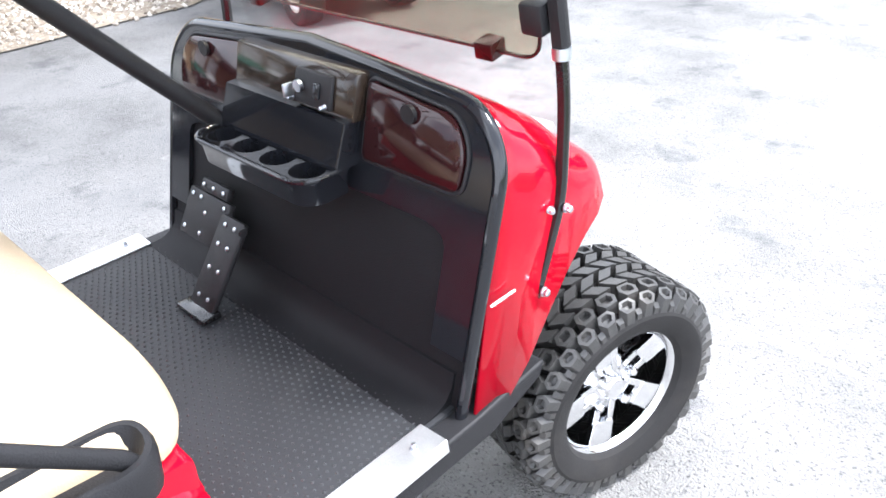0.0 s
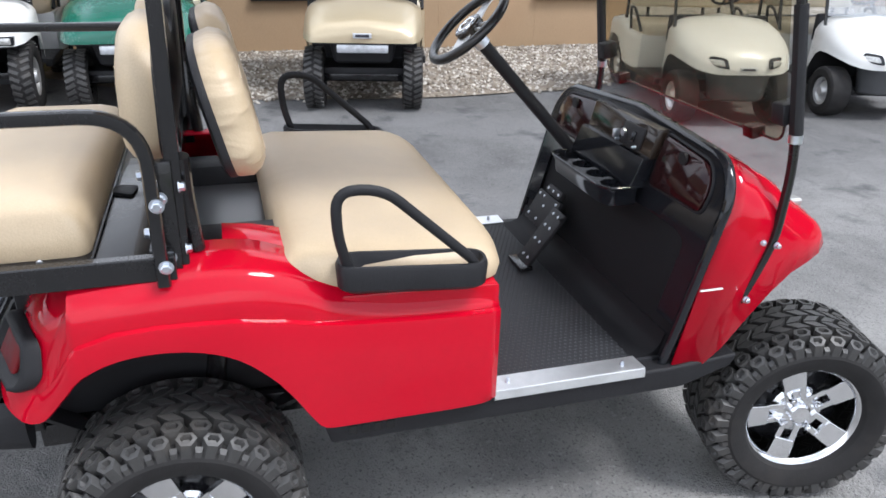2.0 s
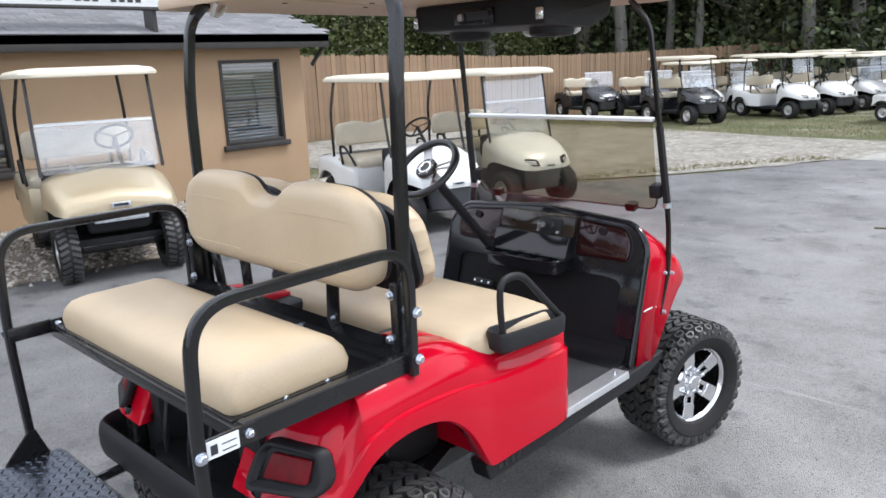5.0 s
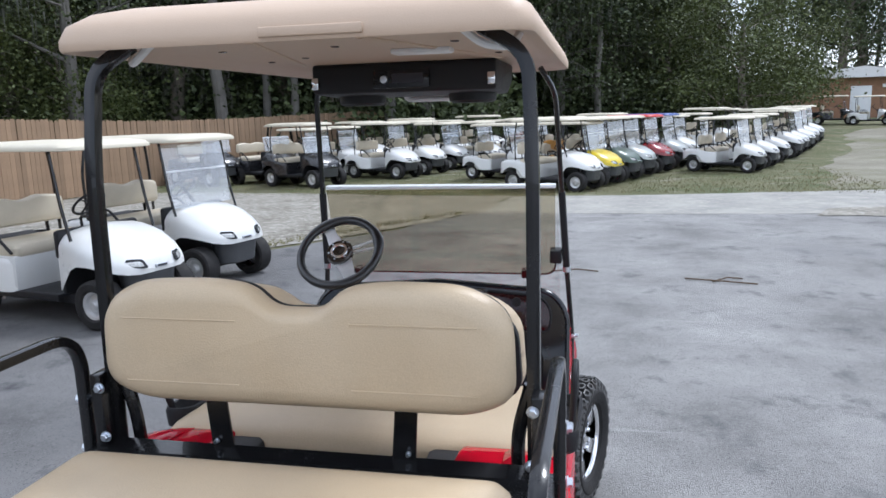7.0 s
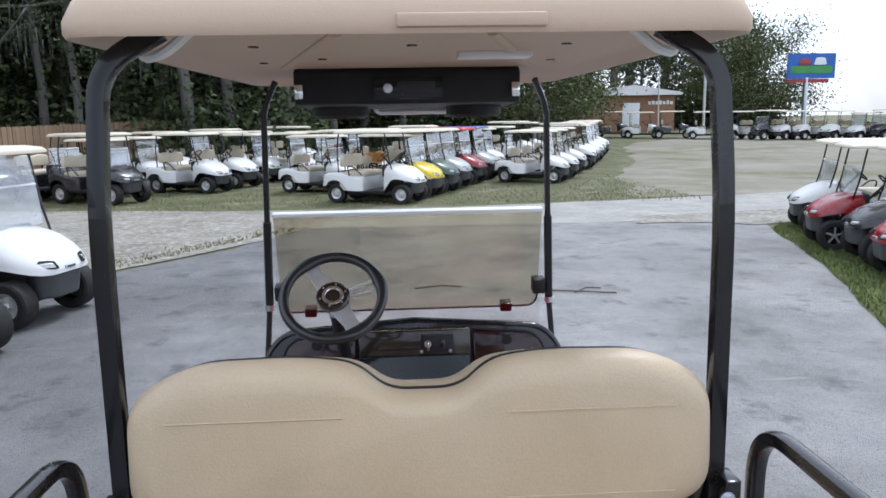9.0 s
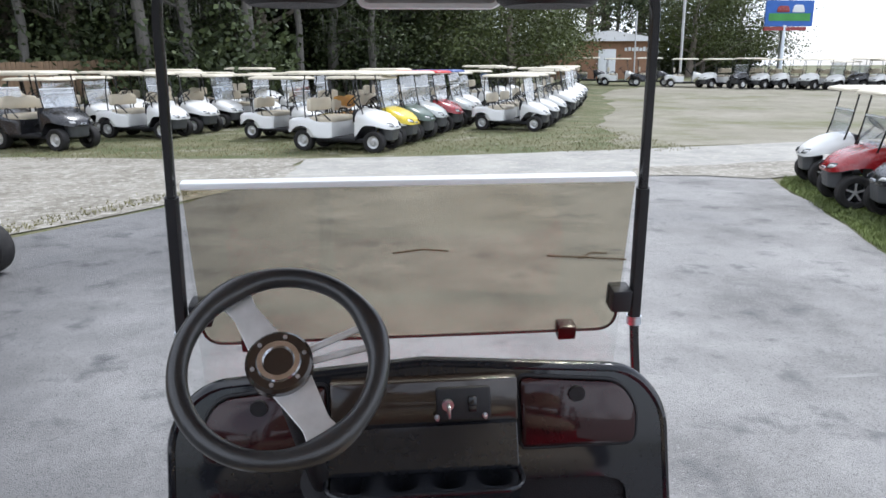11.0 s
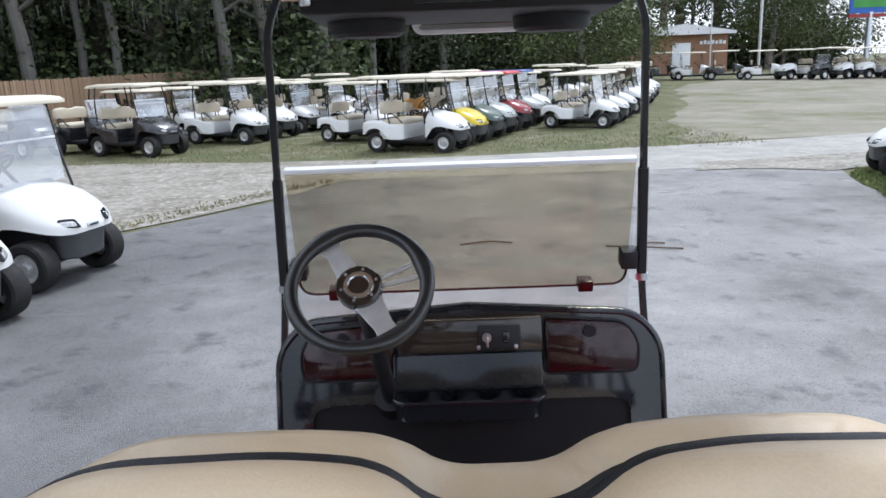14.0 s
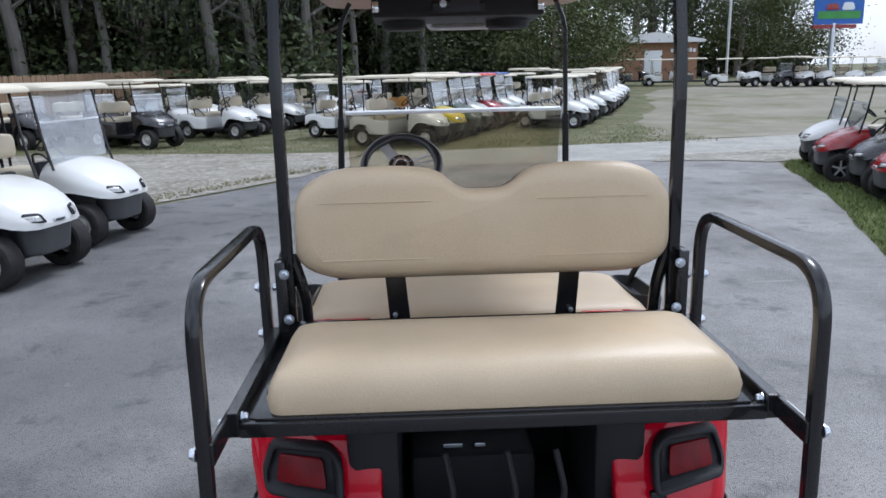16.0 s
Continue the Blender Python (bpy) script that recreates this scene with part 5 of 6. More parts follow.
        bolt(st, (s * 0.530, 0.620, 0.822), (s, -0.6, 0), 0.007)
    roof_o = rounded([(-0.52, -0.86), (0.52, -0.86), (0.515, 0.66), (0.43, 0.745), (-0.43, 0.745), (-0.515, 0.66)], [0.07, 0.07, 0.10, 0.12, 0.12, 0.10], 7)
    bm = pillow(roof_o, [(0.05, 1.882), (0.014, 1.866), (0.003, 1.864), (0.0, 1.870), (0.0, 1.888), (0.012, 1.918), (0.05, 1.945), (0.11, 1.962), (0.2, 1.97)], "z")
    roof = part("roof", bm, M["tan_roof"], cart, "tan moulded plastic canopy roof", angle=50)
    for s in (1, -1):
        part("roof_rib", tube([(s * 0.13, -0.70, 1.882), (s * 0.33, 0.1, 1.882)], 0.012, 8, flat=0.006), M["tan_roof"], roof)
        part("grab_handle", tube(fillet([(s * 0.36, -0.72, 1.885), (s * 0.40, -0.72, 1.852), (s * 0.455, -0.66, 1.848), (s * 0.47, -0.62, 1.885)], 0.03), 0.009, 8), M["label"], roof, "white moulded roof grip")
    for i, (x, y) in enumerate([(-0.3, -0.5), (0.0, -0.5), (0.3, -0.5), (-0.2, -0.2), (0.2, -0.2), (-0.35, -0.1), (0.35, -0.1)]):
        part("roof_plug", revolve([(1.884, 0.012), (1.8795, 0.010), (1.8795, 0)], 12, "z", (x, y, 0), cap=False), M["red_dark"], roof)
    part("roof_emblem", box(-0.03, 0.19, -0.868, -0.855, 1.872, 1.892, 0.004), M["tan_roof"], roof, "plain embossed maker plate")
    part("dome_light", box(0.10, 0.26, -0.36, -0.30, 1.868, 1.884, 0.006), M["label"], roof, "white roof light")
    # overhead console with radio and speakers
    con = part("overhead_console", prism(rounded([(0.12, 1.785), (0.12, 1.884), (0.56, 1.884), (0.54, 1.815), (0.42, 1.775)], 0.018, 3), -0.312, 0.312, 0.012), M["black_plastic"], cart, "black overhead radio console")
    part("radio", box(-0.095, 0.095, 0.108, 0.125, 1.798, 1.856, 0.004), M["black_gloss"], con)
    part("radio_knob", revolve([(0, 0.014), (-0.012, 0.012), (-0.013, 0)], 16, "y", (-0.055, 0.108, 1.826), cap=False), M["steel"], con)
    part("radio_display", box(-0.03, 0.075, 0.104, 0.109, 1.814, 1.844, 0.002), M["ink"], con)
    for s in (1, -1):
        part("console_light", box(s * 0.296 - 0.012, s * 0.296 + 0.012, 0.106, 0.124, 1.80, 1.84, 0.004), M["chrome"], con)
        part("speaker", revolve([(1.785, 0.085), (1.755, 0.082), (1.747, 0.07), (1.753, 0.0)], 28, "z", (s * 0.2, 0.32, 0), cap=False), M["black_plastic"], con, "round black speaker pod")
    part("mirror_bar", tube(fillet([(-0.1, 0.54, 1.82), (-0.1, 0.56, 1.77), (0.16, 0.56, 1.77), (0.16, 0.54, 1.82)], 0.02), 0.011, 8, flat=0.016), M["label"], cart, "pale visor strip under the roof")

    # windshield: clear lower sheet, smoked upper sheet folded down over it
    lean = Matrix.Translation((0, 0.697, 1.03)) @ Matrix.Rotation(radians(11.5), 4, "X")
    ws = part("windshield", prism(rounded([(-0.478, -0.10), (0.478, -0.10), (0.474, 0.405), (-0.474, 0.405)], [0.02, 0.02, 0.02, 0.02], 4), -0.003, 0.003, 0.0, "y"), M["clear"], cart, "fold-down windshield, clear below and smoked above", smooth=False)
    ws.matrix_basis = lean
    o = rounded([(-0.462, 0.035), (0.462, 0.035), (0.466, 0.405), (-0.466, 0.405)], [0.045, 0.045, 0.01, 0.01], 6)
    top = part("smoked_panel", prism(o, -0.018, -0.012, 0.0, "y"), M["tint"], ws, "smoked brown acrylic panel", smooth=False)
    part("hinge_strip", box(-0.468, 0.468, -0.021, 0.006, 0.398, 0.412, 0.003), M["label"], ws, "white rubber hinge strip")
    part("panel_edge", tube([(x, -0.015, z) for x, z in o if z < 0.30], 0.0035, 6), M["red_dark"], ws)
    for x in (-0.36, 0.347):
        part("clip", box(x - 0.021, x + 0.021, -0.036, 0.006, 0.022, 0.055, 0.004), M["red_dark"], ws, "dark red plastic retaining clip")
    for s in (1, -1):
        part("latch", box(s * 0.462 - 0.02, s * 0.462 + 0.026, -0.04, 0.012, 0.09, 0.145, 0.006), M["black_plastic"], ws, "black folding latch")

    # rear seat kit
    kit = part("rear_platform", box(-0.53, 0.53, -1.30, -0.79, 0.905, 0.922, 0.003), M["black_paint"], cart, "black steel rear seat platform")
    for s in (1, -1):
        part("side_beam", box(s * 0.53, s * 0.556, -1.31, -0.79, 0.893, 0.945, 0.003), M["black_paint"], kit, smooth=False)
        rail = fillet([(s * 0.564, -0.815, 0.89), (s * 0.565, -0.815, 1.229), (s * 0.568, -1.408, 1.229), (s * 0.566, -1.423, 0.92), (s * 0.580, -1.408, 0.50)], 0.105, 9)
        grab = part("grab_rail", tube(rail, 0.0150, 14, square=True), M["black_paint"], cart, "black bent tube grab rail")
        bolt(grab, (s * 0.581, -1.423, 0.922), (s, 0, 0), 0.013)
        bolt(grab, (s * 0.560, -1.300, 0.922), (s, 0, 0), 0.010)
        bolt(grab, (s * 0.579, -0.806, 0.934), (s, 0, 0), 0.013)
        bolt(grab, (s * 0.579, -0.808, 1.060), (s, 0, 0), 0.013)
        bolt(grab, (s * 0.594, -1.409, 0.535), (s, 0, 0), 0.013)
        bolt(grab, (s * 0.528, -1.29, 0.93), (-s, 0, 0), 0.010)
        part("gusset", prism([(-1.37, 0.512), (-1.50, 0.512), (-1.42, 0.60), (-1.40, 0.60)], s * 0.556, s * 0.566), M["black_paint"], grab, smooth=False)
        part("link_bar", box(s * 0.548, s * 0.560, -1.428, -1.28, 0.898, 0.942, 0.003), M["black_paint"], kit)
        part("seat_bracket", prism(rounded([(s * 0.19, 0.93), (s * 0.245, 0.93), (s * 0.265, 1.22), (s * 0.215, 1.22)][::s], 0.008, 2), -0.80, -0.792, 0.002, "y"), M["black_paint"], kit)
        bolt(kit, (s * 0.232, -0.802, 0.972), (0, -1, 0), 0.006, "rivet")
        part("cushion_screw", revolve([(0, 0.007), (0.004, 0.005), (0.005, 0)], 10, "x", (s * 0.500, -1.16, 0.932), cap=False), M["steel"], kit)
        part("cushion_screw", revolve([(0, 0.007), (0.004, 0.005), (0.005, 0)], 10, "x", (s * 0.500, -1.04, 0.932), cap=False), M["steel"], kit)
        part("back_tube", tube(fillet([(s * 0.50, -0.76, 1.13), (s * 0.47, -0.76, 1.02), (s * 0.47, -0.75, 0.92)], 0.05), 0.016, 10), M["black_paint"], kit)
    part("rear_crossbar", box(-0.53, 0.53, -1.315, -1.285, 0.893, 0.925, 0.004), M["black_paint"], kit)
    part("front_crossbar", prism([(-0.838, 0.922), (-0.838, 0.948), (-0.790, 0.958), (-0.790, 0.922)], -0.53, 0.53, 0.003), M["black_paint"], kit)
    for x in (-0.30, 0.12):
        bolt(kit, (x, -0.838, 0.934), (0, -1, 0.3), 0.006)
    part("finger_pull", pillow(rounded([(0.05, -0.945), (0.10, -0.955), (0.13, -0.90), (0.06, -0.89)], 0.015, 4), [(0.0, 0.922), (0.0, 0.930), (0.008, 0.933)], "z"), M["black_plastic"], kit)
    part("decal", box(0.560, 0.5622, -1.400, -1.325, 0.900, 0.940), M["label"], kit, "white warning decal with unreadable print", smooth=False)
    for i in (0, 2):
        part("print_line", box(0.5622, 0.5629, -1.366, -1.332, 0.908 + i * 0.0075, 0.9105 + i * 0.0075), M["ink"], kit, smooth=False)
    part("print_mark", box(0.5622, 0.5629, -1.392, -1.376, 0.908, 0.930), M["ink"], kit, smooth=False)
    cush = rounded([(-0.476, -1.297), (0.488, -1.297), (0.485, -0.952), (-0.474, -0.952)], 0.035, 6)
    part("rear_cushion", pillow(cush, [(0.008, 0.924), (0.0, 0.932), (-0.004, 0.96), (0.004, 0.99), (0.02, 1.012), (0.05, 1.026), (0.09, 1.033), (0.14, 1.035)], "z"), M["tan_vinyl"], kit, "tan vinyl rear seat cushion")
    part("cushion_board", box(-0.50, 0.50, -1.305, -0.945, 0.9215, 0.931, 0.003), M["black_paint"], kit)
    # foot step
    step_o = rounded([(-0.565, -1.335), (-0.565, -1.63), (0.565, -1.63), (0.565, -1.335)], [0.01, 0.14, 0.14, 0.01], 7)
    step = part("foot_step", pillow(step_o, [(0.012, 0.486), (0.0, 0.490), (0.0, 0.506), (0.006, 0.512)], "z"), M["plate"], cart, "dark diamond-plate foot step")
    bm = bmesh.new()
    for i in range(44):
        for j in range(12):
            x, y = -0.535 + i * 0.0249, -1.612 + j * 0.0240
            if abs(x) > 0.44 and y < -1.51 and math.hypot(abs(x) - 0.44, y + 1.51) > 0.105:
                continue
            a = radians(45 if (i + j) % 2 else -45)
            c, s = math.cos(a), math.sin(a)
            vs = [bm.verts.new((x + u * c - v * s, y + u * s + v * c, 0.512)) for u, v in ((-0.0122, 0), (0, -0.0036), (0.0122, 0), (0, 0.0036))]
            t1 = bm.verts.new((x - 0.006 * c, y - 0.006 * s, 0.5152))
            t2 = bm.verts.new((x + 0.006 * c, y + 0.006 * s, 0.5152))
            bm.faces.new((vs[0], vs[1], t1))
            bm.faces.new((vs[1], vs[2], t2, t1))
            bm.faces.new((vs[2], vs[3], t2))
            bm.faces.new((vs[3], vs[0], t1, t2))
    part("tread_pattern", bm, M["plate"], step, smooth=False)["kind"] = "stuff"
    for s in (1, -1):
        part("step_arm", tube([(s * 0.30, -1.14, 0.50), (s * 0.30, -1.36, 0.49)], 0.016, 8, square=True), M["black_paint"], kit)
    part("step_edge", tube([(-0.55, -1.335, 0.49), (0.55, -1.335, 0.49)], 0.014, 8, square=True), M["black_paint"], step)
    return cart


red_cart()


# ---- other carts ----
def street_wheel(parent, at, flip, r, chunky=False, alloy=False, narrow=False):
    w = 0.082 if narrow else 0.10
    ri = r * 0.56
    bm = revolve([(-w * 0.8, ri), (-w, ri * 1.15), (-w * 1.02, r * 0.88), (-w * 0.85, r * 0.975), (-w * 0.5, r), (w * 0.5, r), (w * 0.85, r * 0.975), (w * 1.02, r * 0.88), (w, ri * 1.15), (w * 0.8, ri)], 28, "x", cap=False)
    tread = bmesh.new() if chunky else None
    if chunky:
        n = 30
        for k in range(n):
            for s in (1, -1):
                a = 2 * math.pi * (k + (0.5 if s > 0 else 0)) / n
                box(-w * 0.42, w * 0.42, -0.013, 0.013, 0, 0.010, bm=tread, m=Matrix.Rotation(a, 4, "X") @ Matrix.Translation((s * w * 0.52, 0, r * 0.985)) @ Matrix.Rotation(radians(25 * s), 4, "Z"))
    tyre = part("wheel", bm, M["rubber"], parent, "black rubber tyre on a metal wheel")
    tyre.matrix_basis = pose(*at, 0, 0, 180 if flip else 0)
    if chunky:
        part("tread", tread, M["tread"], tyre, smooth=False)["kind"] = "stuff"
    face = w * 0.72
    if alloy:
        part("rim", revolve([(face - 0.05, 0.0), (face - 0.05, ri * 0.9), (face, ri), (face + 0.005, ri)], 28, "x", cap=False), M["rim_black"], tyre)
        bm = bmesh.new()
        for k in range(5):
            box(face - 0.02, face, -0.014, 0.014, 0.0, ri, bm=bm, m=Matrix.Rotation(k * 2 * math.pi / 5, 4, "X"))
        part("rim_spokes", bm, M["wheel_silver"], tyre, smooth=False)
    else:
        part("rim", revolve([(face - 0.02, ri * 1.02), (face + 0.008, ri), (face, ri * 0.82), (face - 0.025, ri * 0.72), (face - 0.018, ri * 0.45), (face + 0.02, ri * 0.3), (face + 0.02, 0)], 28, "x", cap=False), M["wheel_silver"], tyre)
    return tyre


def parked_cart(label, body, seat="seat_grey", roof="cream_roof", shield="full", lift=0.0, r=0.23, chunky=False, alloy=False, lamps=True, plain_nose=False, alike=""):
    """A whole parked cart at the origin, nose towards +y."""
    c = thing("parked_cart", label, "golf cart", group=alike)
    z = lift
    half = 0.415 if plain_nose else 0.445
    for x, y in ((half, 0.83), (-half, 0.83), (half, -0.83), (-half, -0.83)):
        street_wheel(c, (x, y, r), x < 0, r, chunky, alloy, plain_nose)
    part("chassis", box(-0.42, 0.42, -0.98, 0.9, 0.2 + z, 0.29 + z, 0.01), M["black_plastic"], c)
    part("floor", box(-0.5, 0.5, -0.14, 0.42, 0.28 + z, 0.31 + z, 0.004), M["mat"], c)
    part("front_axle", tube([(-0.4, 0.83, r), (0.4, 0.83, r)], 0.03, 8), M["black_paint"], c)
    part("axle_beam", box(-0.33, 0.33, 0.86, 0.92, r + 0.0, r + 0.05, 0.006), M["black_paint"], c)
    for s in (1, -1):
        part("rocker", box(s * 0.49, s * 0.55, -0.5, 0.42, 0.245 + z, 0.31 + z, 0.008), M["black_plastic"], c)
        tab = [(0.53, -0.12, 0.30, 0.62), (0.56, -0.2, 0.295, 0.625), (0.565, -0.42, 0.295, 0.64), (0.57, -0.52, 0.31, 0.66), (0.575, -0.58, 0.40, 0.68), (0.58, -0.66, 0.49, 0.70), (0.582, -0.74, 0.53, 0.71), (0.582, -0.84, 0.545, 0.715),
               (0.58, -0.94, 0.53, 0.71), (0.575, -1.02, 0.48, 0.705), (0.565, -1.08, 0.41, 0.70), (0.55, -1.13, 0.40, 0.69), (0.48, -1.19, 0.40, 0.68), (0.3, -1.22, 0.40, 0.67), (0.0, -1.23, 0.40, 0.67)]
        rings = []
        for i, (x, y, zb, zt) in enumerate(tab):
            a, b = tab[max(i - 1, 0)], tab[min(i + 1, len(tab) - 1)]
            t = Vector((b[0] - a[0], b[1] - a[1])).normalized()
            nx, ny = -t.y, t.x
            rings.append([(s * max(0.0, x + nx * o), y + ny * o, q + z) for o, q in ((-0.02, zb), (0.01, zb), (0.01, zb + 0.03), (0, zb + 0.06), (0, zt - 0.07), (-0.02, zt - 0.02), (-0.07, zt), (-0.2, zt + 0.01))])
        part("body_side", loft(rings, False), M[body], c, angle=50)
    part("seat_base", box(-0.54, 0.54, -0.72, -0.11, 0.30 + z, 0.63 + z, 0.01), M[body], c)
    part("deck", box(-0.45, 0.45, -1.18, -0.7, 0.62 + z, 0.70 + z, 0.01), M["black_plastic"], c)
    so = rounded([(-0.52, -0.66), (0.52, -0.66), (0.52, -0.10), (-0.52, -0.10)], 0.06, 4)
    part("seat_cushion", pillow(so, [(0.01, 0.62 + z), (0, 0.64 + z), (0, 0.70 + z), (0.02, 0.73 + z), (0.07, 0.745 + z)], "z"), M[seat], c)
    bo = rounded([(-0.49, 0.84 + z), (0.49, 0.84 + z), (0.49, 1.10 + z), (0.2, 1.13 + z), (0.05, 1.09 + z), (-0.05, 1.09 + z), (-0.2, 1.13 + z), (-0.49, 1.10 + z)], [0.06, 0.06, 0.08, 0.05, 0.04, 0.04, 0.05, 0.08], 4)
    bm = pillow(bo, [(0.0, -0.72), (0, -0.66), (0.02, -0.635), (0.06, -0.625)], "y")
    part("backrest", bm, M[seat], c)
    for s in (1, -1):
        part("back_bracket", tube([(s * 0.3, -0.69, 0.66 + z), (s * 0.3, -0.72, 1.0 + z)], 0.018, 6), M["black_paint"], c)
        part("armrest", tube(fillet([(s * 0.54, -0.46, 0.64 + z), (s * 0.55, -0.50, 0.86 + z), (s * 0.55, -0.36, 0.86 + z), (s * 0.54, -0.14, 0.66 + z)], 0.05, 3), 0.015, 6), M["black_plastic"], c)
    # front cowl
    rings = []
    if plain_nose:
        prof = [(0.40, 0.49, 0.835, 0.74, 0.50, 0.30), (0.50, 0.50, 0.832, 0.735, 0.51, 0.42), (0.60, 0.50, 0.818, 0.72, 0.515, 0.53), (0.74, 0.49, 0.792, 0.69, 0.51, 0.555), (0.88, 0.475, 0.758, 0.655, 0.50, 0.55), (1.00, 0.455, 0.72, 0.62, 0.48, 0.535), (1.075, 0.43, 0.685, 0.595, 0.45, 0.53), (1.11, 0.40, 0.645, 0.575, 0.42, 0.525), (1.12, 0.36, 0.60, 0.555, 0.38, 0.525)]
    else:
        prof = [(0.38, 0.46, 0.90, 0.78, 0.47, 0.32), (0.48, 0.49, 0.905, 0.775, 0.50, 0.42), (0.57, 0.50, 0.892, 0.755, 0.51, 0.535), (0.66, 0.505, 0.868, 0.73, 0.52, 0.575), (0.78, 0.50, 0.828, 0.69, 0.52, 0.575), (0.92, 0.46, 0.765, 0.635, 0.48, 0.545), (1.03, 0.395, 0.70, 0.59, 0.42, 0.51), (1.10, 0.32, 0.640, 0.56, 0.345, 0.49), (1.14, 0.23, 0.59, 0.535, 0.25, 0.48), (1.155, 0.12, 0.55, 0.52, 0.13, 0.48)]
    for y, w, zc, zs, wb, zb in prof:
        right = fillet([(wb, 0, zb), (w, 0, zs), (w - 0.10, 0, zc - 0.04), (0, 0, zc)], 0.14, 5)
        pts = [(p.x, p.z) for p in right]
        pts = pts + [(-x, q) for x, q in pts[-2::-1]]
        rings.append([(x, y, q + z) for x, q in pts])
    bm = loft(rings, False)
    bm.verts.ensure_lookup_table()
    bm.faces.new([bm.verts[len(bm.verts) - len(rings[0]) + k] for k in range(len(rings[0]))])
    part("front_cowl", bm, M[body], c, angle=55)
    part("dashboard", box(-0.47, 0.47, 0.34, 0.42, 0.62 + z, (0.83 if plain_nose else 0.885) + z, 0.03), M["black_plastic"], c)
    part("footwell_wall", box(-0.47, 0.47, 0.40, 0.44, 0.3 + z, 0.64 + z, 0.01), M["black_plastic"], c)
    if plain_nose:
        bo = rounded([(-0.28, 0.96), (-0.26, 1.03), (0.26, 1.03), (0.28, 0.96), (0.2, 0.80), (-0.2, 0.80)], 0.04, 3)
        part("under_tray", pillow(bo, [(0.06, 0.34 + z), (0.03, 0.36 + z), (0.0, 0.50 + z), (0.02, 0.53 + z)], "z"), M["black_plastic"], c, "dark tray under the nose")
        part("nose_edge", tube(fillet([(-0.43, 0.98, 0.527 + z), (-0.40, 1.10, 0.522 + z), (0.40, 1.10, 0.522 + z), (0.43, 0.98, 0.527 + z)], 0.04, 3), 0.012, 6), M["black_plastic"], c)
    else:
        bo = rounded([(-0.30, 0.98), (-0.19, 1.14), (0.19, 1.14), (0.30, 0.98), (0.22, 0.80), (-0.22, 0.80)], 0.05, 3)
        part("front_bumper", pillow(bo, [(0.05, 0.24 + z), (0.03, 0.26 + z), (0.015, 0.38 + z), (0.0, 0.485 + z), (0.02, 0.505 + z)], "z"), M["bumper"], c, "textured dark grey front bumper")
    if plain_nose:
        part("bumper_bar", box(-0.21, 0.21, 1.04, 1.115, 0.445 + z, 0.512 + z, 0.012), M["plate_silver"], c, "plastic-wrapped silver bumper bar")
    part("name_plate", box(-0.075, 0.075, 1.125, 1.14 if plain_nose else 1.163, (0.565 if plain_nose else 0.512) + z, (0.606 if plain_nose else 0.546) + z, 0.004), M["plate_silver"], c)
    part("plate_mark", box(-0.055, 0.055, 1.138 if plain_nose else 1.163, 1.143 if plain_nose else 1.166, (0.575 if plain_nose else 0.520) + z, (0.596 if plain_nose else 0.537) + z), M["ink"], c, smooth=False)
    if lamps:
        for s in (1, -1):
            if not plain_nose:
                def swept(bm):
                    for v in bm.verts:
                        v.co.y -= (abs(v.co.x) - 0.20) * 0.62 + max(0.0, v.co.z - z - 0.54) * 0.55
                    return bm
                hl = part("headlight", swept(pillow(rounded([(s * 0.175, 0.530 + z), (s * 0.335, 0.540 + z), (s * 0.365, 0.590 + z), (s * 0.315, 0.625 + z), (s * 0.190, 0.612 + z)][::s], 0.02, 4), [(0, 1.05), (0, 1.158), (0.010, 1.170)], "y")), M["black_gloss"], c, "dark headlight housing with clear lens")
                part("bulb_lens", swept(pillow(rounded([(s * 0.205, 0.545 + z), (s * 0.315, 0.553 + z), (s * 0.325, 0.603 + z), (s * 0.215, 0.597 + z)][::s], 0.018, 4), [(0, 1.165), (0.004, 1.175), (0.014, 1.180)], "y")), M["lamp_glass"], hl)
                continue
            hl = part("headlight", pillow(rounded([(s * 0.20, 0.528 + z), (s * 0.425, 0.532 + z), (s * 0.43, 0.60 + z), (s * 0.21, 0.60 + z)][::s], 0.012, 3), [(0, 1.02), (0, 1.118), (0.006, 1.126)], "y"), M["black_gloss"], c, "black headlight block with clear and amber lenses")
            part("bulb_lens", pillow(rounded([(s * 0.285, 0.540 + z), (s * 0.405, 0.540 + z), (s * 0.405, 0.590 + z), (s * 0.285, 0.590 + z)][::s], 0.012, 3), [(0, 1.12), (0, 1.130), (0.008, 1.136)], "y"), M["lamp_glass"], hl)
            part("amber_lens", box(s * 0.245 - 0.026, s * 0.245 + 0.026, 1.118, 1.131, 0.545 + z, 0.585 + z, 0.004), M["amber"], hl)
    # steering
    foot, head = Vector((-0.22, 0.40, 0.66 + z)), Vector((-0.22, 0.04, 1.05 + z))
    ax = (head - foot).normalized()
    part("steering_column", tube([foot, head], 0.02, 8), M["black_plastic"], c)
    yu = ax.cross(Vector((1, 0, 0))).normalized()
    ring = [head + (Vector((1, 0, 0)) * math.cos(a) + yu * math.sin(a)) * 0.165 for a in [2 * math.pi * k / 24 for k in range(24)]]
    sw = part("steering_wheel", tube(ring, 0.014, 6, closed=True), M["black_plastic"], c)
    for a in (0.5, 2.64, 4.71):
        part("spoke", tube([head, head + (Vector((1, 0, 0)) * math.cos(a) + yu * math.sin(a)) * 0.16], 0.014, 6, flat=0.006), M["black_plastic"], sw)
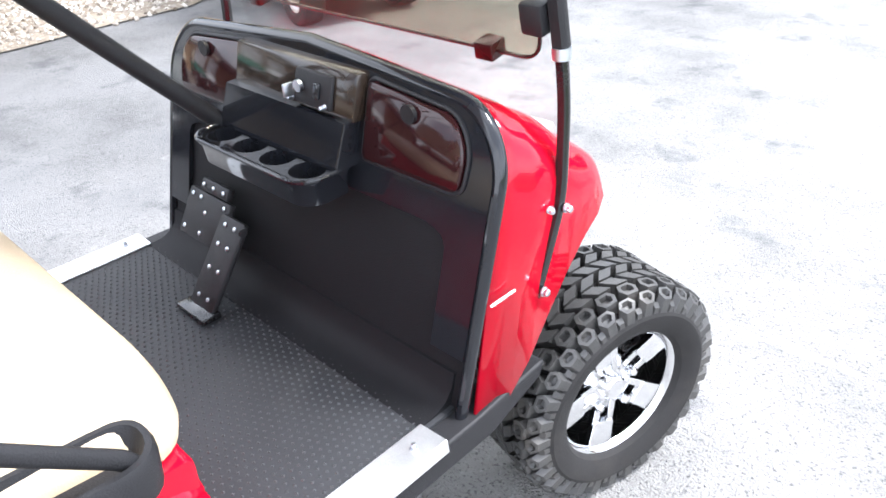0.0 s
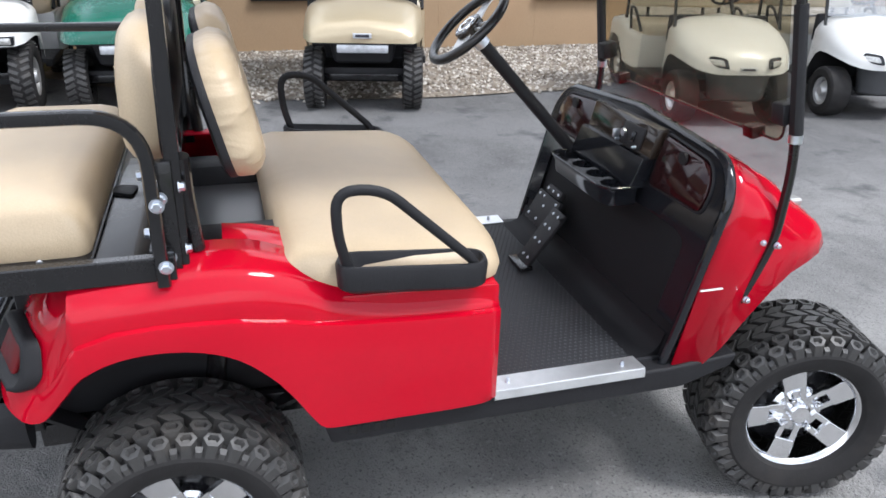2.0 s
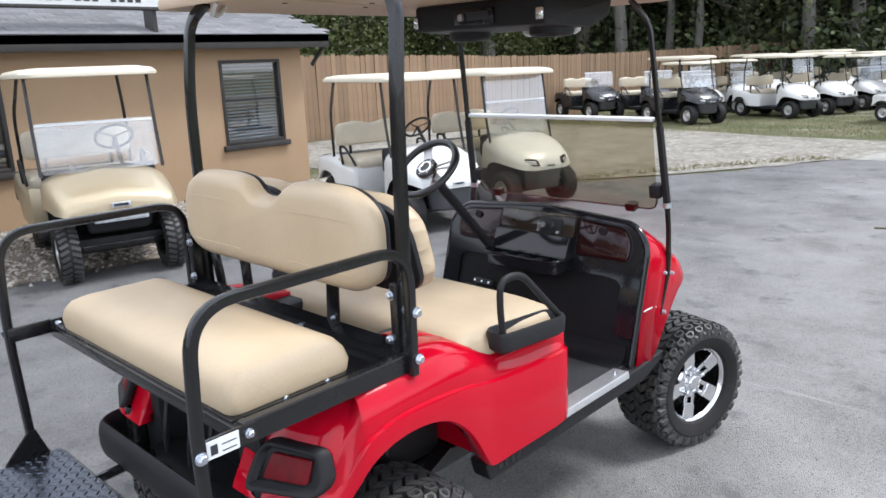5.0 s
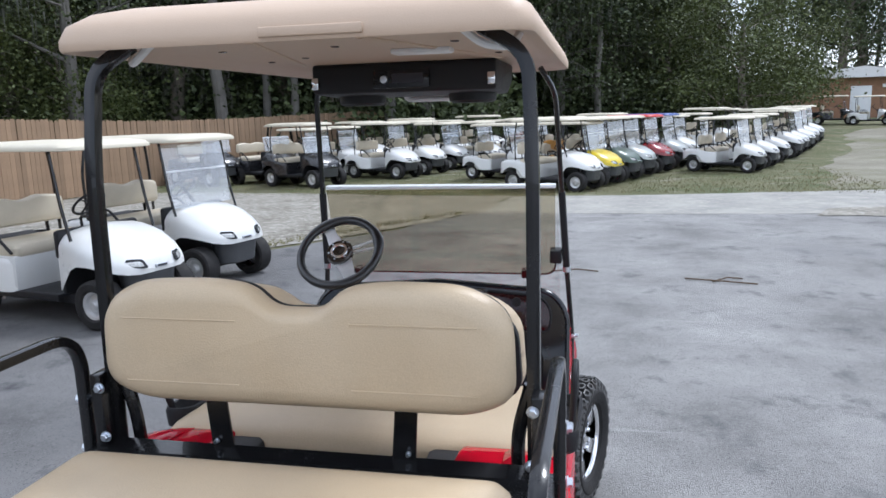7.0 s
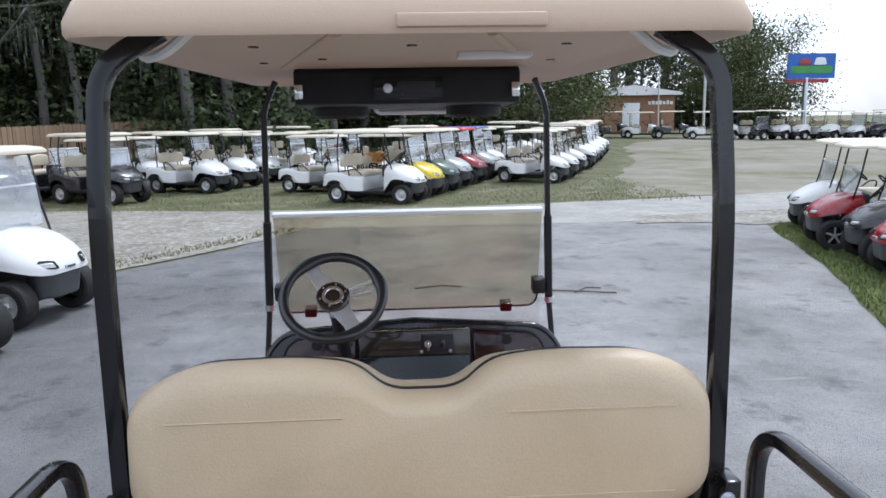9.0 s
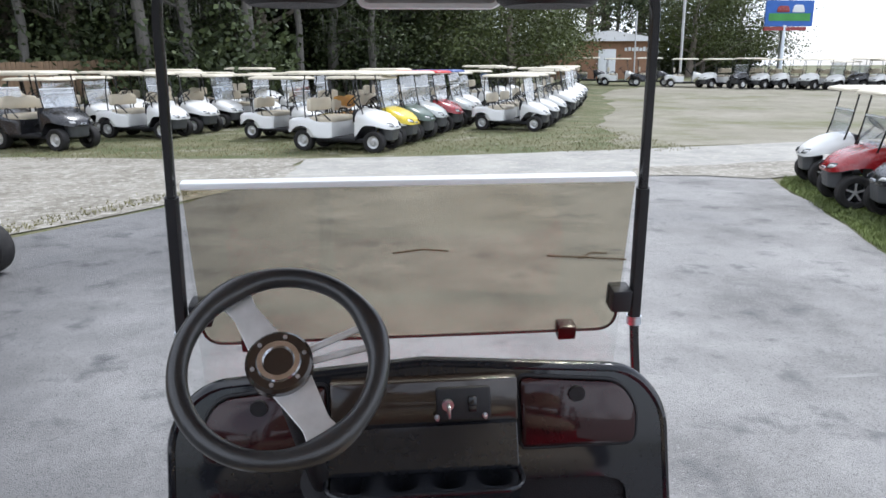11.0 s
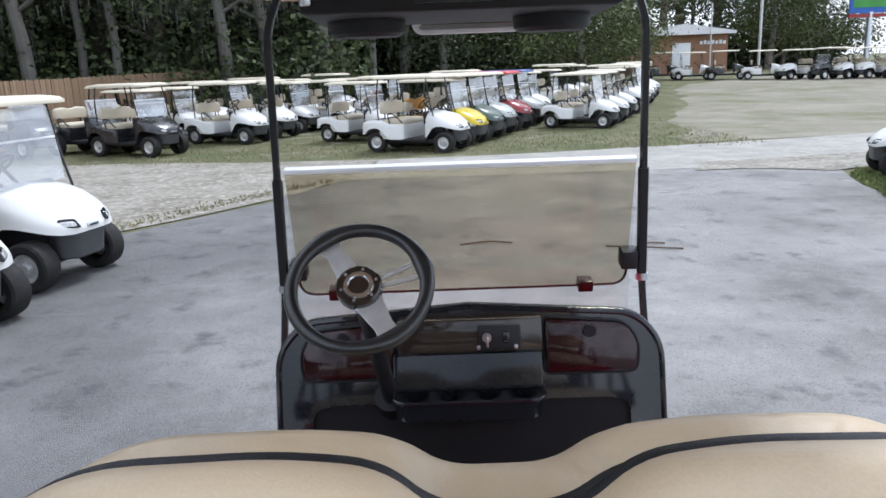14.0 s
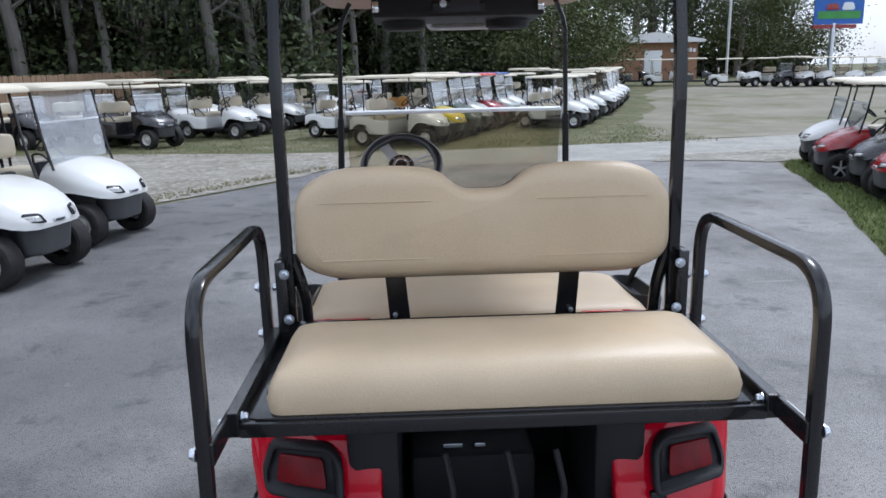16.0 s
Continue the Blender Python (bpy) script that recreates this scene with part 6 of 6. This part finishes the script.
    # canopy
    top = 1.60 + z
    if roof:
        ro = rounded([(-0.56, -0.86), (0.56, -0.86), (0.55, 0.60), (0.44, 0.70), (-0.44, 0.70), (-0.55, 0.60)], [0.08, 0.08, 0.10, 0.12, 0.12, 0.10], 4)
        part("roof", pillow(ro, [(0.03, top), (0.0, top + 0.005), (0.0, top + 0.03), (0.03, top + 0.06), (0.14, top + 0.08)], "z"), M[roof], c, angle=50)
        for s in (1, -1):
            part("rear_post", tube(fillet([(s * 0.50, -0.76, 0.68 + z), (s * 0.50, -0.78, 1.25 + z), (s * 0.44, -0.60 if plain_nose else -0.76, top)], 0.12, 3), 0.017, 6), M["black_paint"], c)
            part("front_post", tube(fillet([(s * 0.49, 0.60, 0.80 + z), (s * 0.49, 0.52, 1.1 + z), (s * 0.485, 0.44, top)], 0.1, 3), 0.015, 6), M["black_paint"], c)
    lean = Matrix.Translation((0, 0.56, (0.81 if plain_nose else 0.88) + z)) @ Matrix.Rotation(radians(9), 4, "X")
    if shield in ("full", "half"):
        h = 0.71 if shield == "full" else 0.43
        ws = part("windshield", sheet_pane([(x, 0, q) for x, q in rounded([(-0.47, 0), (0.47, 0), (0.475, h), (-0.475, h)], 0.03, 3)]), M["hazy"], c, "clear acrylic windshield", smooth=False)
        ws.matrix_basis = lean
        part("shield_strip", box(-0.47, 0.47, -0.006, 0.006, 0.40, 0.42), M["label"], ws)
    return c


def facing(fx, fy):
    return math.degrees(math.atan2(-fx, fy))


def park(ob, x, y, yaw, size=1.0, z=0.006):
    ob.matrix_basis = pose(x, y, z, 0, 0, yaw) @ Matrix.Scale(size, 4)
    return ob


# by the building
park(parked_cart("white golf cart with big tyres and amber-edged headlights", "white_body", shield="full", lift=0.03, r=0.275, chunky=True, seat="tan_vinyl", plain_nose=True), -5.62, -2.57, -89)
park(parked_cart("dark green golf cart with a silver bumper bar", "green_body", shield="full", lift=0.02, r=0.23, chunky=True, lamps=False, plain_nose=True), -5.62, -1.31, -90, 1.05)
park(parked_cart("champagne golf cart with knobbly tyres and half windshield", "gold_body", shield="half", lift=0.06, r=0.25, chunky=True, lamps=False, plain_nose=True), -5.25, 0.72, -102.5)

# two white carts on the edge of the lot
white = parked_cart("white golf cart with cream seats and no windshield", "white_body", shield=None, alike="white carts")
park(white, -4.13, 3.60, -102, 0.93)
white_full = parked_cart("white golf cart with a full windshield and cream roof", "white_body", shield="full", alike="white carts")
park(white_full, -4.06, 5.09, -103, 0.93)

ROW_F = Vector((0.90, -0.43)).normalized()


def in_row(fx, fy, f=ROW_F):
    """Pose from the ground point of the front wheel on the cart's right."""
    right = Vector((f.y, -f.x))
    o = Vector((fx, fy)) - f * 0.83 - right * 0.45
    return pose(o.x, o.y, land_z(o.y) + 0.004, 0, 0, facing(f.x, f.y))


white_open = parked_cart("white golf cart without a windshield, cream seat", "white_body", shield=None, alike="white carts")
white_open.matrix_basis = in_row(0.04, 14.88, Vector((0.90, -0.43)))
copy_thing(white_full, in_row(0.04, 14.88) @ pose(-1.35, -0.2, 0, 0, 0, 2))
specials = [("yellow golf cart in the row", "yellow_body", dict(seat="seat_orange"), (0.55, 16.3)),
            ("dark green golf cart in the row", "dgreen_body", dict(), (1.05, 17.6)),
            ("silver golf cart in the row", "silver_body", dict(), (1.5, 18.8)),
            ("red golf cart with a red roof in the row", "crimson_body", dict(roof="red_roof"), (2.1, 20.2)),
            ("silver golf cart with a blue roof in the row", "silver_body", dict(roof="blue_roof"), (2.7, 21.8))]
for label, body, kw, at in specials:
    parked_cart(label, body, **kw).matrix_basis = in_row(*at)
rngc = random.Random(11)
for fx, fy in ((-5.35, 19.0), (-4.83, 20.5), (-4.3, 22.2), (-3.2, 22.6), (-2.5, 23.8), (-1.5, 25.0), (4.65, 19.9), (5.3, 21.4), (6.0, 23.2), (6.7, 24.8), (7.4, 26.6), (8.0, 28.2), (8.6, 30.0), (9.3, 32.0)):
    copy_thing(rngc.choice((white_full, white_open, white_full)), in_row(fx, fy) @ pose(0, 0, 0, 0, 0, rngc.uniform(-4, 4)))
for fx, fy in ((-7.4, 20.6), (-7.0, 22.0), (-6.6, 23.6), (-5.8, 24.5), (-4.8, 25.3), (-3.6, 26.5), (-1.6, 18.2), (-0.8, 19.6), (-0.1, 21.0), (0.7, 22.6), (1.2, 24.3), (2.3, 26.2), (3.3, 24.0), (4.3, 25.9), (5.2, 28.2), (6.1, 30.5), (-8.6, 19.8), (-9.4, 21.6)):
    copy_thing(rngc.choice((white_full, white_open)), in_row(fx, fy) @ pose(0, 0, 0, 0, 0, rngc.uniform(-5, 5)))
dark = parked_cart("black golf cart with a folded windshield and no roof", "black_body", shield="half", roof=None, r=0.26, lift=0.06)
dark.matrix_basis = in_row(-10.2, 17.0)
dark2 = parked_cart("black golf cart with a roof and white windshield", "black_body", shield="half", r=0.25, lift=0.05)
dark2.matrix_basis = in_row(-6.85, 16.3)
copy_thing(dark, in_row(-8.5, 17.4))
copy_thing(white_full, in_row(-7.6, 18.4))

# far row before the far building and along the right
for i in range(17):
    x, y = lerp_table([(0, 14.3, 47.6), (3, 19.2, 44.0), (5, 22.0, 41.8), (16, 34.5, 37.0)], i)
    f = (0.95, -0.3) if i < 4 else (-0.93, -0.37)
    copy_thing(rngc.choice((white_full, white_open, white_open, dark2)), pose(x, y + rngc.uniform(-0.4, 0.4), land_z(y) + 0.004, 0, 0, facing(*f) + rngc.uniform(-5, 5)))

# carts on the verge
for label, body, x, y in (("white golf cart on the grass verge", "white_body", 6.75, 8.7), ("dark red golf cart with alloy wheels on the verge", "crimson_body", 6.2, 7.25), ("black golf cart with alloy wheels on the verge", "black_body", 6.1, 6.2), ("dark red golf cart with big alloy wheels on the verge", "crimson_body", 5.8, 5.2)):
    parked_cart(label, body, shield="half", alloy=True, r=0.25, lift=0.03).matrix_basis = pose(x, y, 0.012, 0, 0, 73.5) @ Matrix.Scale(0.79, 4)

# ---- far building, billboard, poles ----
far = thing("far_building", "low brick-brown workshop with a pale roof and white door", "building", at=pose(0, 0, land_z(58)))
BRICK = material("brown_brick", (0.27, 0.15, 0.09), 0.85, vary=0.15, scale=4, bump=0.3)
part("wall", box(15.0, 22.5, 58.5, 66, -0.1, 2.9), BRICK, far, smooth=False)
part("roof", prism([(14.6, 2.9), (22.9, 2.9), (22.9, 3.1), (19, 3.7), (14.6, 3.25)], 57.9, 66.5, 0, "y"), M["wheel_silver"], far, smooth=False)
part("door", box(18.2, 19.6, 58.44, 58.51, 0, 2.3, 0.01), M["label"], far)
for i in range(7):
    part("sign_bar", box(20.3 + i * 0.3, 20.5 + i * 0.3, 58.4, 58.49, 2.15, 2.4 + 0.06 * (i % 2)), M["label"], far, smooth=False)
house = thing("far_house", "pale low house among the trees", "house", at=pose(0, 0, land_z(62)))
part("wall", box(-2.5, 4.5, 62, 68, 0, 3.0), M["seat_grey"], house, smooth=False)
part("roof", prism([(-3, 3.0), (5, 3.0), (5, 3.3), (1, 4.4), (-3, 3.3)], 61.4, 68.6, 0, "y"), M["wheel_silver"], house, smooth=False)
for x in (-1.5, 0.8, 3.0):
    part("window", box(x, x + 0.9, 61.93, 62.01, 1.2, 2.3), M["pane"], house)
bb = thing("billboard", "roadside billboard with blue and green picture panel on a pole", "billboard", at=pose(3.66, 9.0, 0.45) @ Matrix.Scale(0.85, 4))
BLUE = material("billboard_blue", (0.03, 0.12, 0.45), 0.5, vary=0.2, scale=1.2)
GREENB = material("billboard_green", (0.06, 0.28, 0.06), 0.5, vary=0.2, scale=1.2)
part("panel", box(34.0, 38.8, 60.0, 60.2, 4.9, 7.3), BLUE, bb)
part("green_band", box(34.3, 38.5, 59.96, 60.0, 5.4, 6.1), GREENB, bb)
part("red_mark", pillow(rounded([(35.0, 6.2), (36.4, 6.2), (36.2, 6.8), (35.2, 6.8)], 0.2, 3), [(0, 60.0), (0, 59.94), (0.1, 59.93)], "y"), M["crimson_body"], bb)
part("white_mark", pillow(rounded([(36.6, 6.2), (37.9, 6.2), (37.7, 6.9), (36.8, 6.9)], 0.2, 3), [(0, 60.0), (0, 59.94), (0.1, 59.93)], "y"), M["label"], bb)
part("lower_band", box(33.9, 38.2, 59.98, 60.1, 4.5, 4.85), M["crimson_body"], bb)
part("pole", tube([(36, 60.2, 0), (36, 60.2, 5)], 0.25, 10), M["steel"], bb)
for x, y, h, r in ((23.5, 55, 9, 0.10), (20.8, 57.5, 5.6, 0.06)):
    tagged(part("utility_pole", tube([(x, y, land_z(y)), (x, y, h)], r, 8), M["wheel_silver"]), "grey metal utility pole in the distance", "pole")


# ---- trees ----
BARK = material("grey_bark", (0.20, 0.17, 0.14), 0.9, vary=0.3, scale=4, bump=0.6, bump_scale=25)
PALE_BARK = material("pale_bark", (0.155, 0.145, 0.13), 0.9, vary=0.3, scale=1.5, bump=0.2, bump_scale=25)


def leaf_material(name, dark, light):
    m = bpy.data.materials.new(name)
    m.use_nodes = True
    n, l = m.node_tree.nodes, m.node_tree.links
    b = n["Principled BSDF"]
    geo = n.new("ShaderNodeNewGeometry")
    r = n.new("ShaderNodeValToRGB")
    r.color_ramp.elements[0].color, r.color_ramp.elements[1].color = (*dark, 1), (*light, 1)
    l.new(geo.outputs["Random Per Island"], r.inputs["Fac"])
    l.new(r.outputs["Color"], b.inputs["Base Color"])
    b.inputs["Roughness"].default_value = 0.6
    b.inputs["Specular IOR Level"].default_value = 0.3
    b.inputs["Transmission Weight"].default_value = 0.0
    return m


LEAF = leaf_material("oak_leaves", (0.024, 0.034, 0.014), (0.078, 0.100, 0.036))
LEAF_LIGHT = leaf_material("bright_leaves", (0.045, 0.060, 0.018), (0.105, 0.125, 0.040))
# oak leaf colours darkened, to carry the shade inside the woods
LEAF_SHADED = leaf_material("deep_shade_leaves", (0.016, 0.024, 0.010), (0.045, 0.060, 0.024))
PINE = leaf_material("pine_needles", (0.015, 0.025, 0.012), (0.055, 0.072, 0.03))
MOSS = leaf_material("grey_moss", (0.06, 0.064, 0.052), (0.13, 0.13, 0.105))


def leaf_quad(bm, p, size, rg, droop=0.0):
    d = Vector((rg.gauss(0, 1), rg.gauss(0, 1), rg.gauss(0, 0.6) - droop)).normalized()
    s = d.cross(Vector((rg.gauss(0, 1), rg.gauss(0, 1), rg.gauss(0, 1)))).normalized() * size * 0.32
    a = Vector(p)
    bm.faces.new([bm.verts.new(v) for v in (a, a + d * size * 0.5 + s, a + d * size, a + d * size * 0.5 - s)])


def tree(kind, height, spread, trunk_r, leaves, leaf_size, seed, bark, leaf, label, base_share=0.35, moss=0):
    rg = random.Random(seed)
    t = thing("tree", label, "tree", group="trees round the lot")
    bm = bmesh.new()
    lean = rg.uniform(-0.06, 0.06)
    top = Vector((lean * height, rg.uniform(-0.05, 0.05) * height, height * 0.85))
    spine = [Vector((0, 0, -0.2)) + (top - Vector((0, 0, -0.2))) * (i / 8) + Vector((rg.gauss(0, 0.02), rg.gauss(0, 0.02), 0)) * height * (0.45 if kind == "oak" else 0.16) * (i > 0) for i in range(9)]

    def taper(pts, r0, r1, seg=8):
        rings = []
        for i, p in enumerate(pts):
            d = (pts[min(i + 1, len(pts) - 1)] - pts[max(i - 1, 0)]).normalized()
            sd = d.cross(Vector((0.3, 1, 0.2))).normalized()
            up = sd.cross(d)
            r = r0 + (r1 - r0) * i / (len(pts) - 1)
            rings.append([p + (sd * math.cos(q) + up * math.sin(q)) * r for q in [2 * math.pi * k / seg for k in range(seg)]])
        loft(rings, True, True, bm)
    taper(spine, trunk_r, trunk_r * 0.3, 10)
    tips = []
    n_limb = 13 if kind == "oak" else 16
    for i in range(n_limb):
        f = base_share + (1 - base_share) * (i + rg.random()) / n_limb
        k = min(7, int(f * 8))
        p = spine[k] + (spine[k + 1] - spine[k]) * (f * 8 - k)
        a = rg.uniform(0, 6.28)
        ln = spread * rg.uniform(0.6, 1.1) * (1.15 - 0.7 * f if kind == "pine" else 1.1 - 0.35 * f)
        d = Vector((math.cos(a), math.sin(a), rg.uniform(0.15, 0.75) if kind == "oak" else rg.uniform(-0.1, 0.35)))
        pts = [p]
        for j in range(4):
            d = (d + Vector((rg.gauss(0, 0.22), rg.gauss(0, 0.22), rg.gauss(0, 0.15)))).normalized()
            pts.append(pts[-1] + d * ln / 4)
        taper(pts, trunk_r * 0.34 * (1.2 - f), trunk_r * 0.05, 6)
        tips += [pts[2], pts[3], pts[4], pts[4]]
        for q in (2, 3):
            d2 = (d + Vector((rg.gauss(0, 0.8), rg.gauss(0, 0.8), rg.gauss(0.1, 0.5)))).normalized()
            e = pts[q] + d2 * ln * 0.35
            taper([pts[q], (pts[q] + e) / 2 + Vector((0, 0, 0.1)), e], trunk_r * 0.1, trunk_r * 0.03, 5)
            tips += [e, e]
    tips.append(spine[-1])
    part("trunk", bm, bark, t)
    bm = bmesh.new()
    clump = spread * (0.26 if kind == "oak" else 0.17)
    for i in range(leaves):
        c = tips[i % len(tips)]
        q = Vector((rg.gauss(0, 1), rg.gauss(0, 1), rg.gauss(0, 0.7)))
        leaf_quad(bm, c + q * clump * rg.uniform(0.4, 1.1), leaf_size * rg.uniform(0.6, 1.4), rg)
    part("crown", bm, leaf, t, smooth=False)
    if moss:
        bm = bmesh.new()
        for i in range(moss):
            c = rg.choice(tips) + Vector((rg.gauss(0, 0.7), rg.gauss(0, 0.7), rg.uniform(-0.8, 0.1)))
            ln = rg.uniform(0.3, 1.1)
            w = rg.uniform(0.012, 0.035)
            a = rg.uniform(0, 3.14)
            bm.faces.new([bm.verts.new(c + Vector(v)) for v in ((-w * math.cos(a), -w * math.sin(a), 0), (w * math.cos(a), w * math.sin(a), 0), (w * 0.3, 0, -ln), (-w * 0.2, 0, -ln * 0.9))])
        part("hanging_moss", bm, MOSS, t, "grey hanging moss", smooth=False)["kind"] = "stuff"
    return t


oak_a = tree("oak", 13, 6.5, 0.42, 20000, 0.17, 1, BARK, LEAF, "tall dark oak with hanging grey moss", 0.3, 1500)
oak_b = tree("oak", 11, 5.5, 0.34, 17000, 0.165, 2, PALE_BARK, LEAF, "spreading oak with a pale leaning trunk", 0.28, 900)
pine = tree("pine", 17, 3.6, 0.21, 9000, 0.22, 3, PALE_BARK, PINE, "tall pine with a bare pale trunk", 0.5)
low = tree("oak", 5.2, 3.4, 0.20, 16000, 0.125, 4, BARK, LEAF_LIGHT, "low bushy green tree beyond the carts", 0.12)
tall = tree("oak", 15, 6.0, 0.36, 14000, 0.17, 6, BARK, LEAF, "tall broad tree at the far side of the field", 0.18)
bare = tree("oak", 15, 4.6, 0.30, 3600, 0.15, 9, PALE_BARK, LEAF, "tall grey trunk with forked limbs and sparse leaves", 0.3, 700)
bare.matrix_basis = pose(-9.0, 31, land_z(31), 0, 0, 60)
oak_a.matrix_basis = pose(-12.5, 34, land_z(34), 0, 0, 20)
oak_b.matrix_basis = pose(-7.5, 33, land_z(33), 0, 0, 140)
pine.matrix_basis = pose(-14.6, 30.5, land_z(30.5), 0, 0, 0)
low.matrix_basis = pose(7.8, 40.5, land_z(40), 0, 0, 0) @ Matrix.Scale(1.3, 4)
tall.matrix_basis = pose(20, 67, land_z(67), 0, 0, 0) @ Matrix.Scale(1.2, 4)
rt = random.Random(21)
for src, x, y, s in ((bare, -15.5, 27.5, 1.0), (bare, -11.2, 35.5, 1.1), (bare, -5.2, 33.5, 0.95), (bare, -18.5, 22.5, 1.0), (bare, -21.0, 28.0, 1.1), (pine, -13.0, 30.0, 0.95), (pine, -18, 33, 1.1), (oak_a, -19, 30, 1.0), (oak_a, -26, 28, 1.1), (oak_b, -22, 34, 1.2), (oak_a, -17, 38, 1.2), (oak_b, -12, 41, 1.2), (oak_a, -5.5, 39, 1.1), (oak_b, -2, 42, 1.0), (oak_a, 1.5, 47, 1.0), (pine, -3.2, 37, 0.9), (pine, 0.2, 40, 0.95),
                     (oak_b, -30, 22, 1.2), (oak_a, -34, 14, 1.2), (oak_b, -26, 12, 1.0), (oak_a, -24, 20, 1.1), (low, -20, 24, 0.8), (low, -21, 17, 0.8), (low, -19.5, 12, 0.9), (low, 4.5, 48, 1.0), (low, 11.5, 49, 0.95), (low, 2.0, 52, 1.1), (oak_b, 6.5, 58, 1.0),
                     (tall, 22.5, 71, 1.3), (tall, 28, 76, 1.1), (pine, 15.5, 68, 1.0), (pine, 18.5, 70, 0.95), (pine, 23, 69, 1.0), (tall, 3, 75, 1.2), (oak_a, -8, 50, 1.4), (oak_a, -18, 48, 1.4), (oak_b, -28, 42, 1.5), (tall, -36, 30, 1.3), (low, 29, 66, 1.3), (low, 32, 70, 1.1), (low, 37.5, 74, 1.2), (tall, -40, 45, 1.4), (tall, -4, 60, 1.3)):
    copy_thing(src, pose(x, y, land_z(y), 0, 0, rt.uniform(0, 360)) @ Matrix.Scale(s * rt.uniform(0.92, 1.08), 4))

# thicket under the trees
bm = bmesh.new()
for i in range(30000):
    f = rt.random()
    x = -34 + f * 42
    y = 32 + rt.gauss(0, 2.2) + (12 if x > -3 else 0) - (max(0, -18 - x) * 0.5)
    leaf_quad(bm, (x, y, abs(rt.gauss(0, 1.6)) + 0.1 + land_z(y)), rt.uniform(0.16, 0.38), rt)
tagged(part("thicket", bm, LEAF, smooth=False), "dark undergrowth below the trees", "bushes", kind="stuff")
bm = bmesh.new()
for i in range(20000):
    f = rt.random()
    x = -5 + f * 45
    leaf_quad(bm, (x, 78 + rt.gauss(0, 3), abs(rt.gauss(0, 1.8)) + 0.6), rt.uniform(0.35, 0.8), rt)
tagged(part("far_woods", bm, LEAF, smooth=False), "distant tree line behind the field", "woods", kind="stuff")

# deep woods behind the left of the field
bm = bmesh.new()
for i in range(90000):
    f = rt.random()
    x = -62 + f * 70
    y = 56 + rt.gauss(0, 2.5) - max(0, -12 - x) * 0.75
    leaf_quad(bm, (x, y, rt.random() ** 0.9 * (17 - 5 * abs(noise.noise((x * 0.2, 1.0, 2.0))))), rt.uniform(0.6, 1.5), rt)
tagged(part("deep_woods", bm, LEAF_SHADED, smooth=False), "dense woods behind the field, shade put into the leaf colour", "woods", kind="stuff")
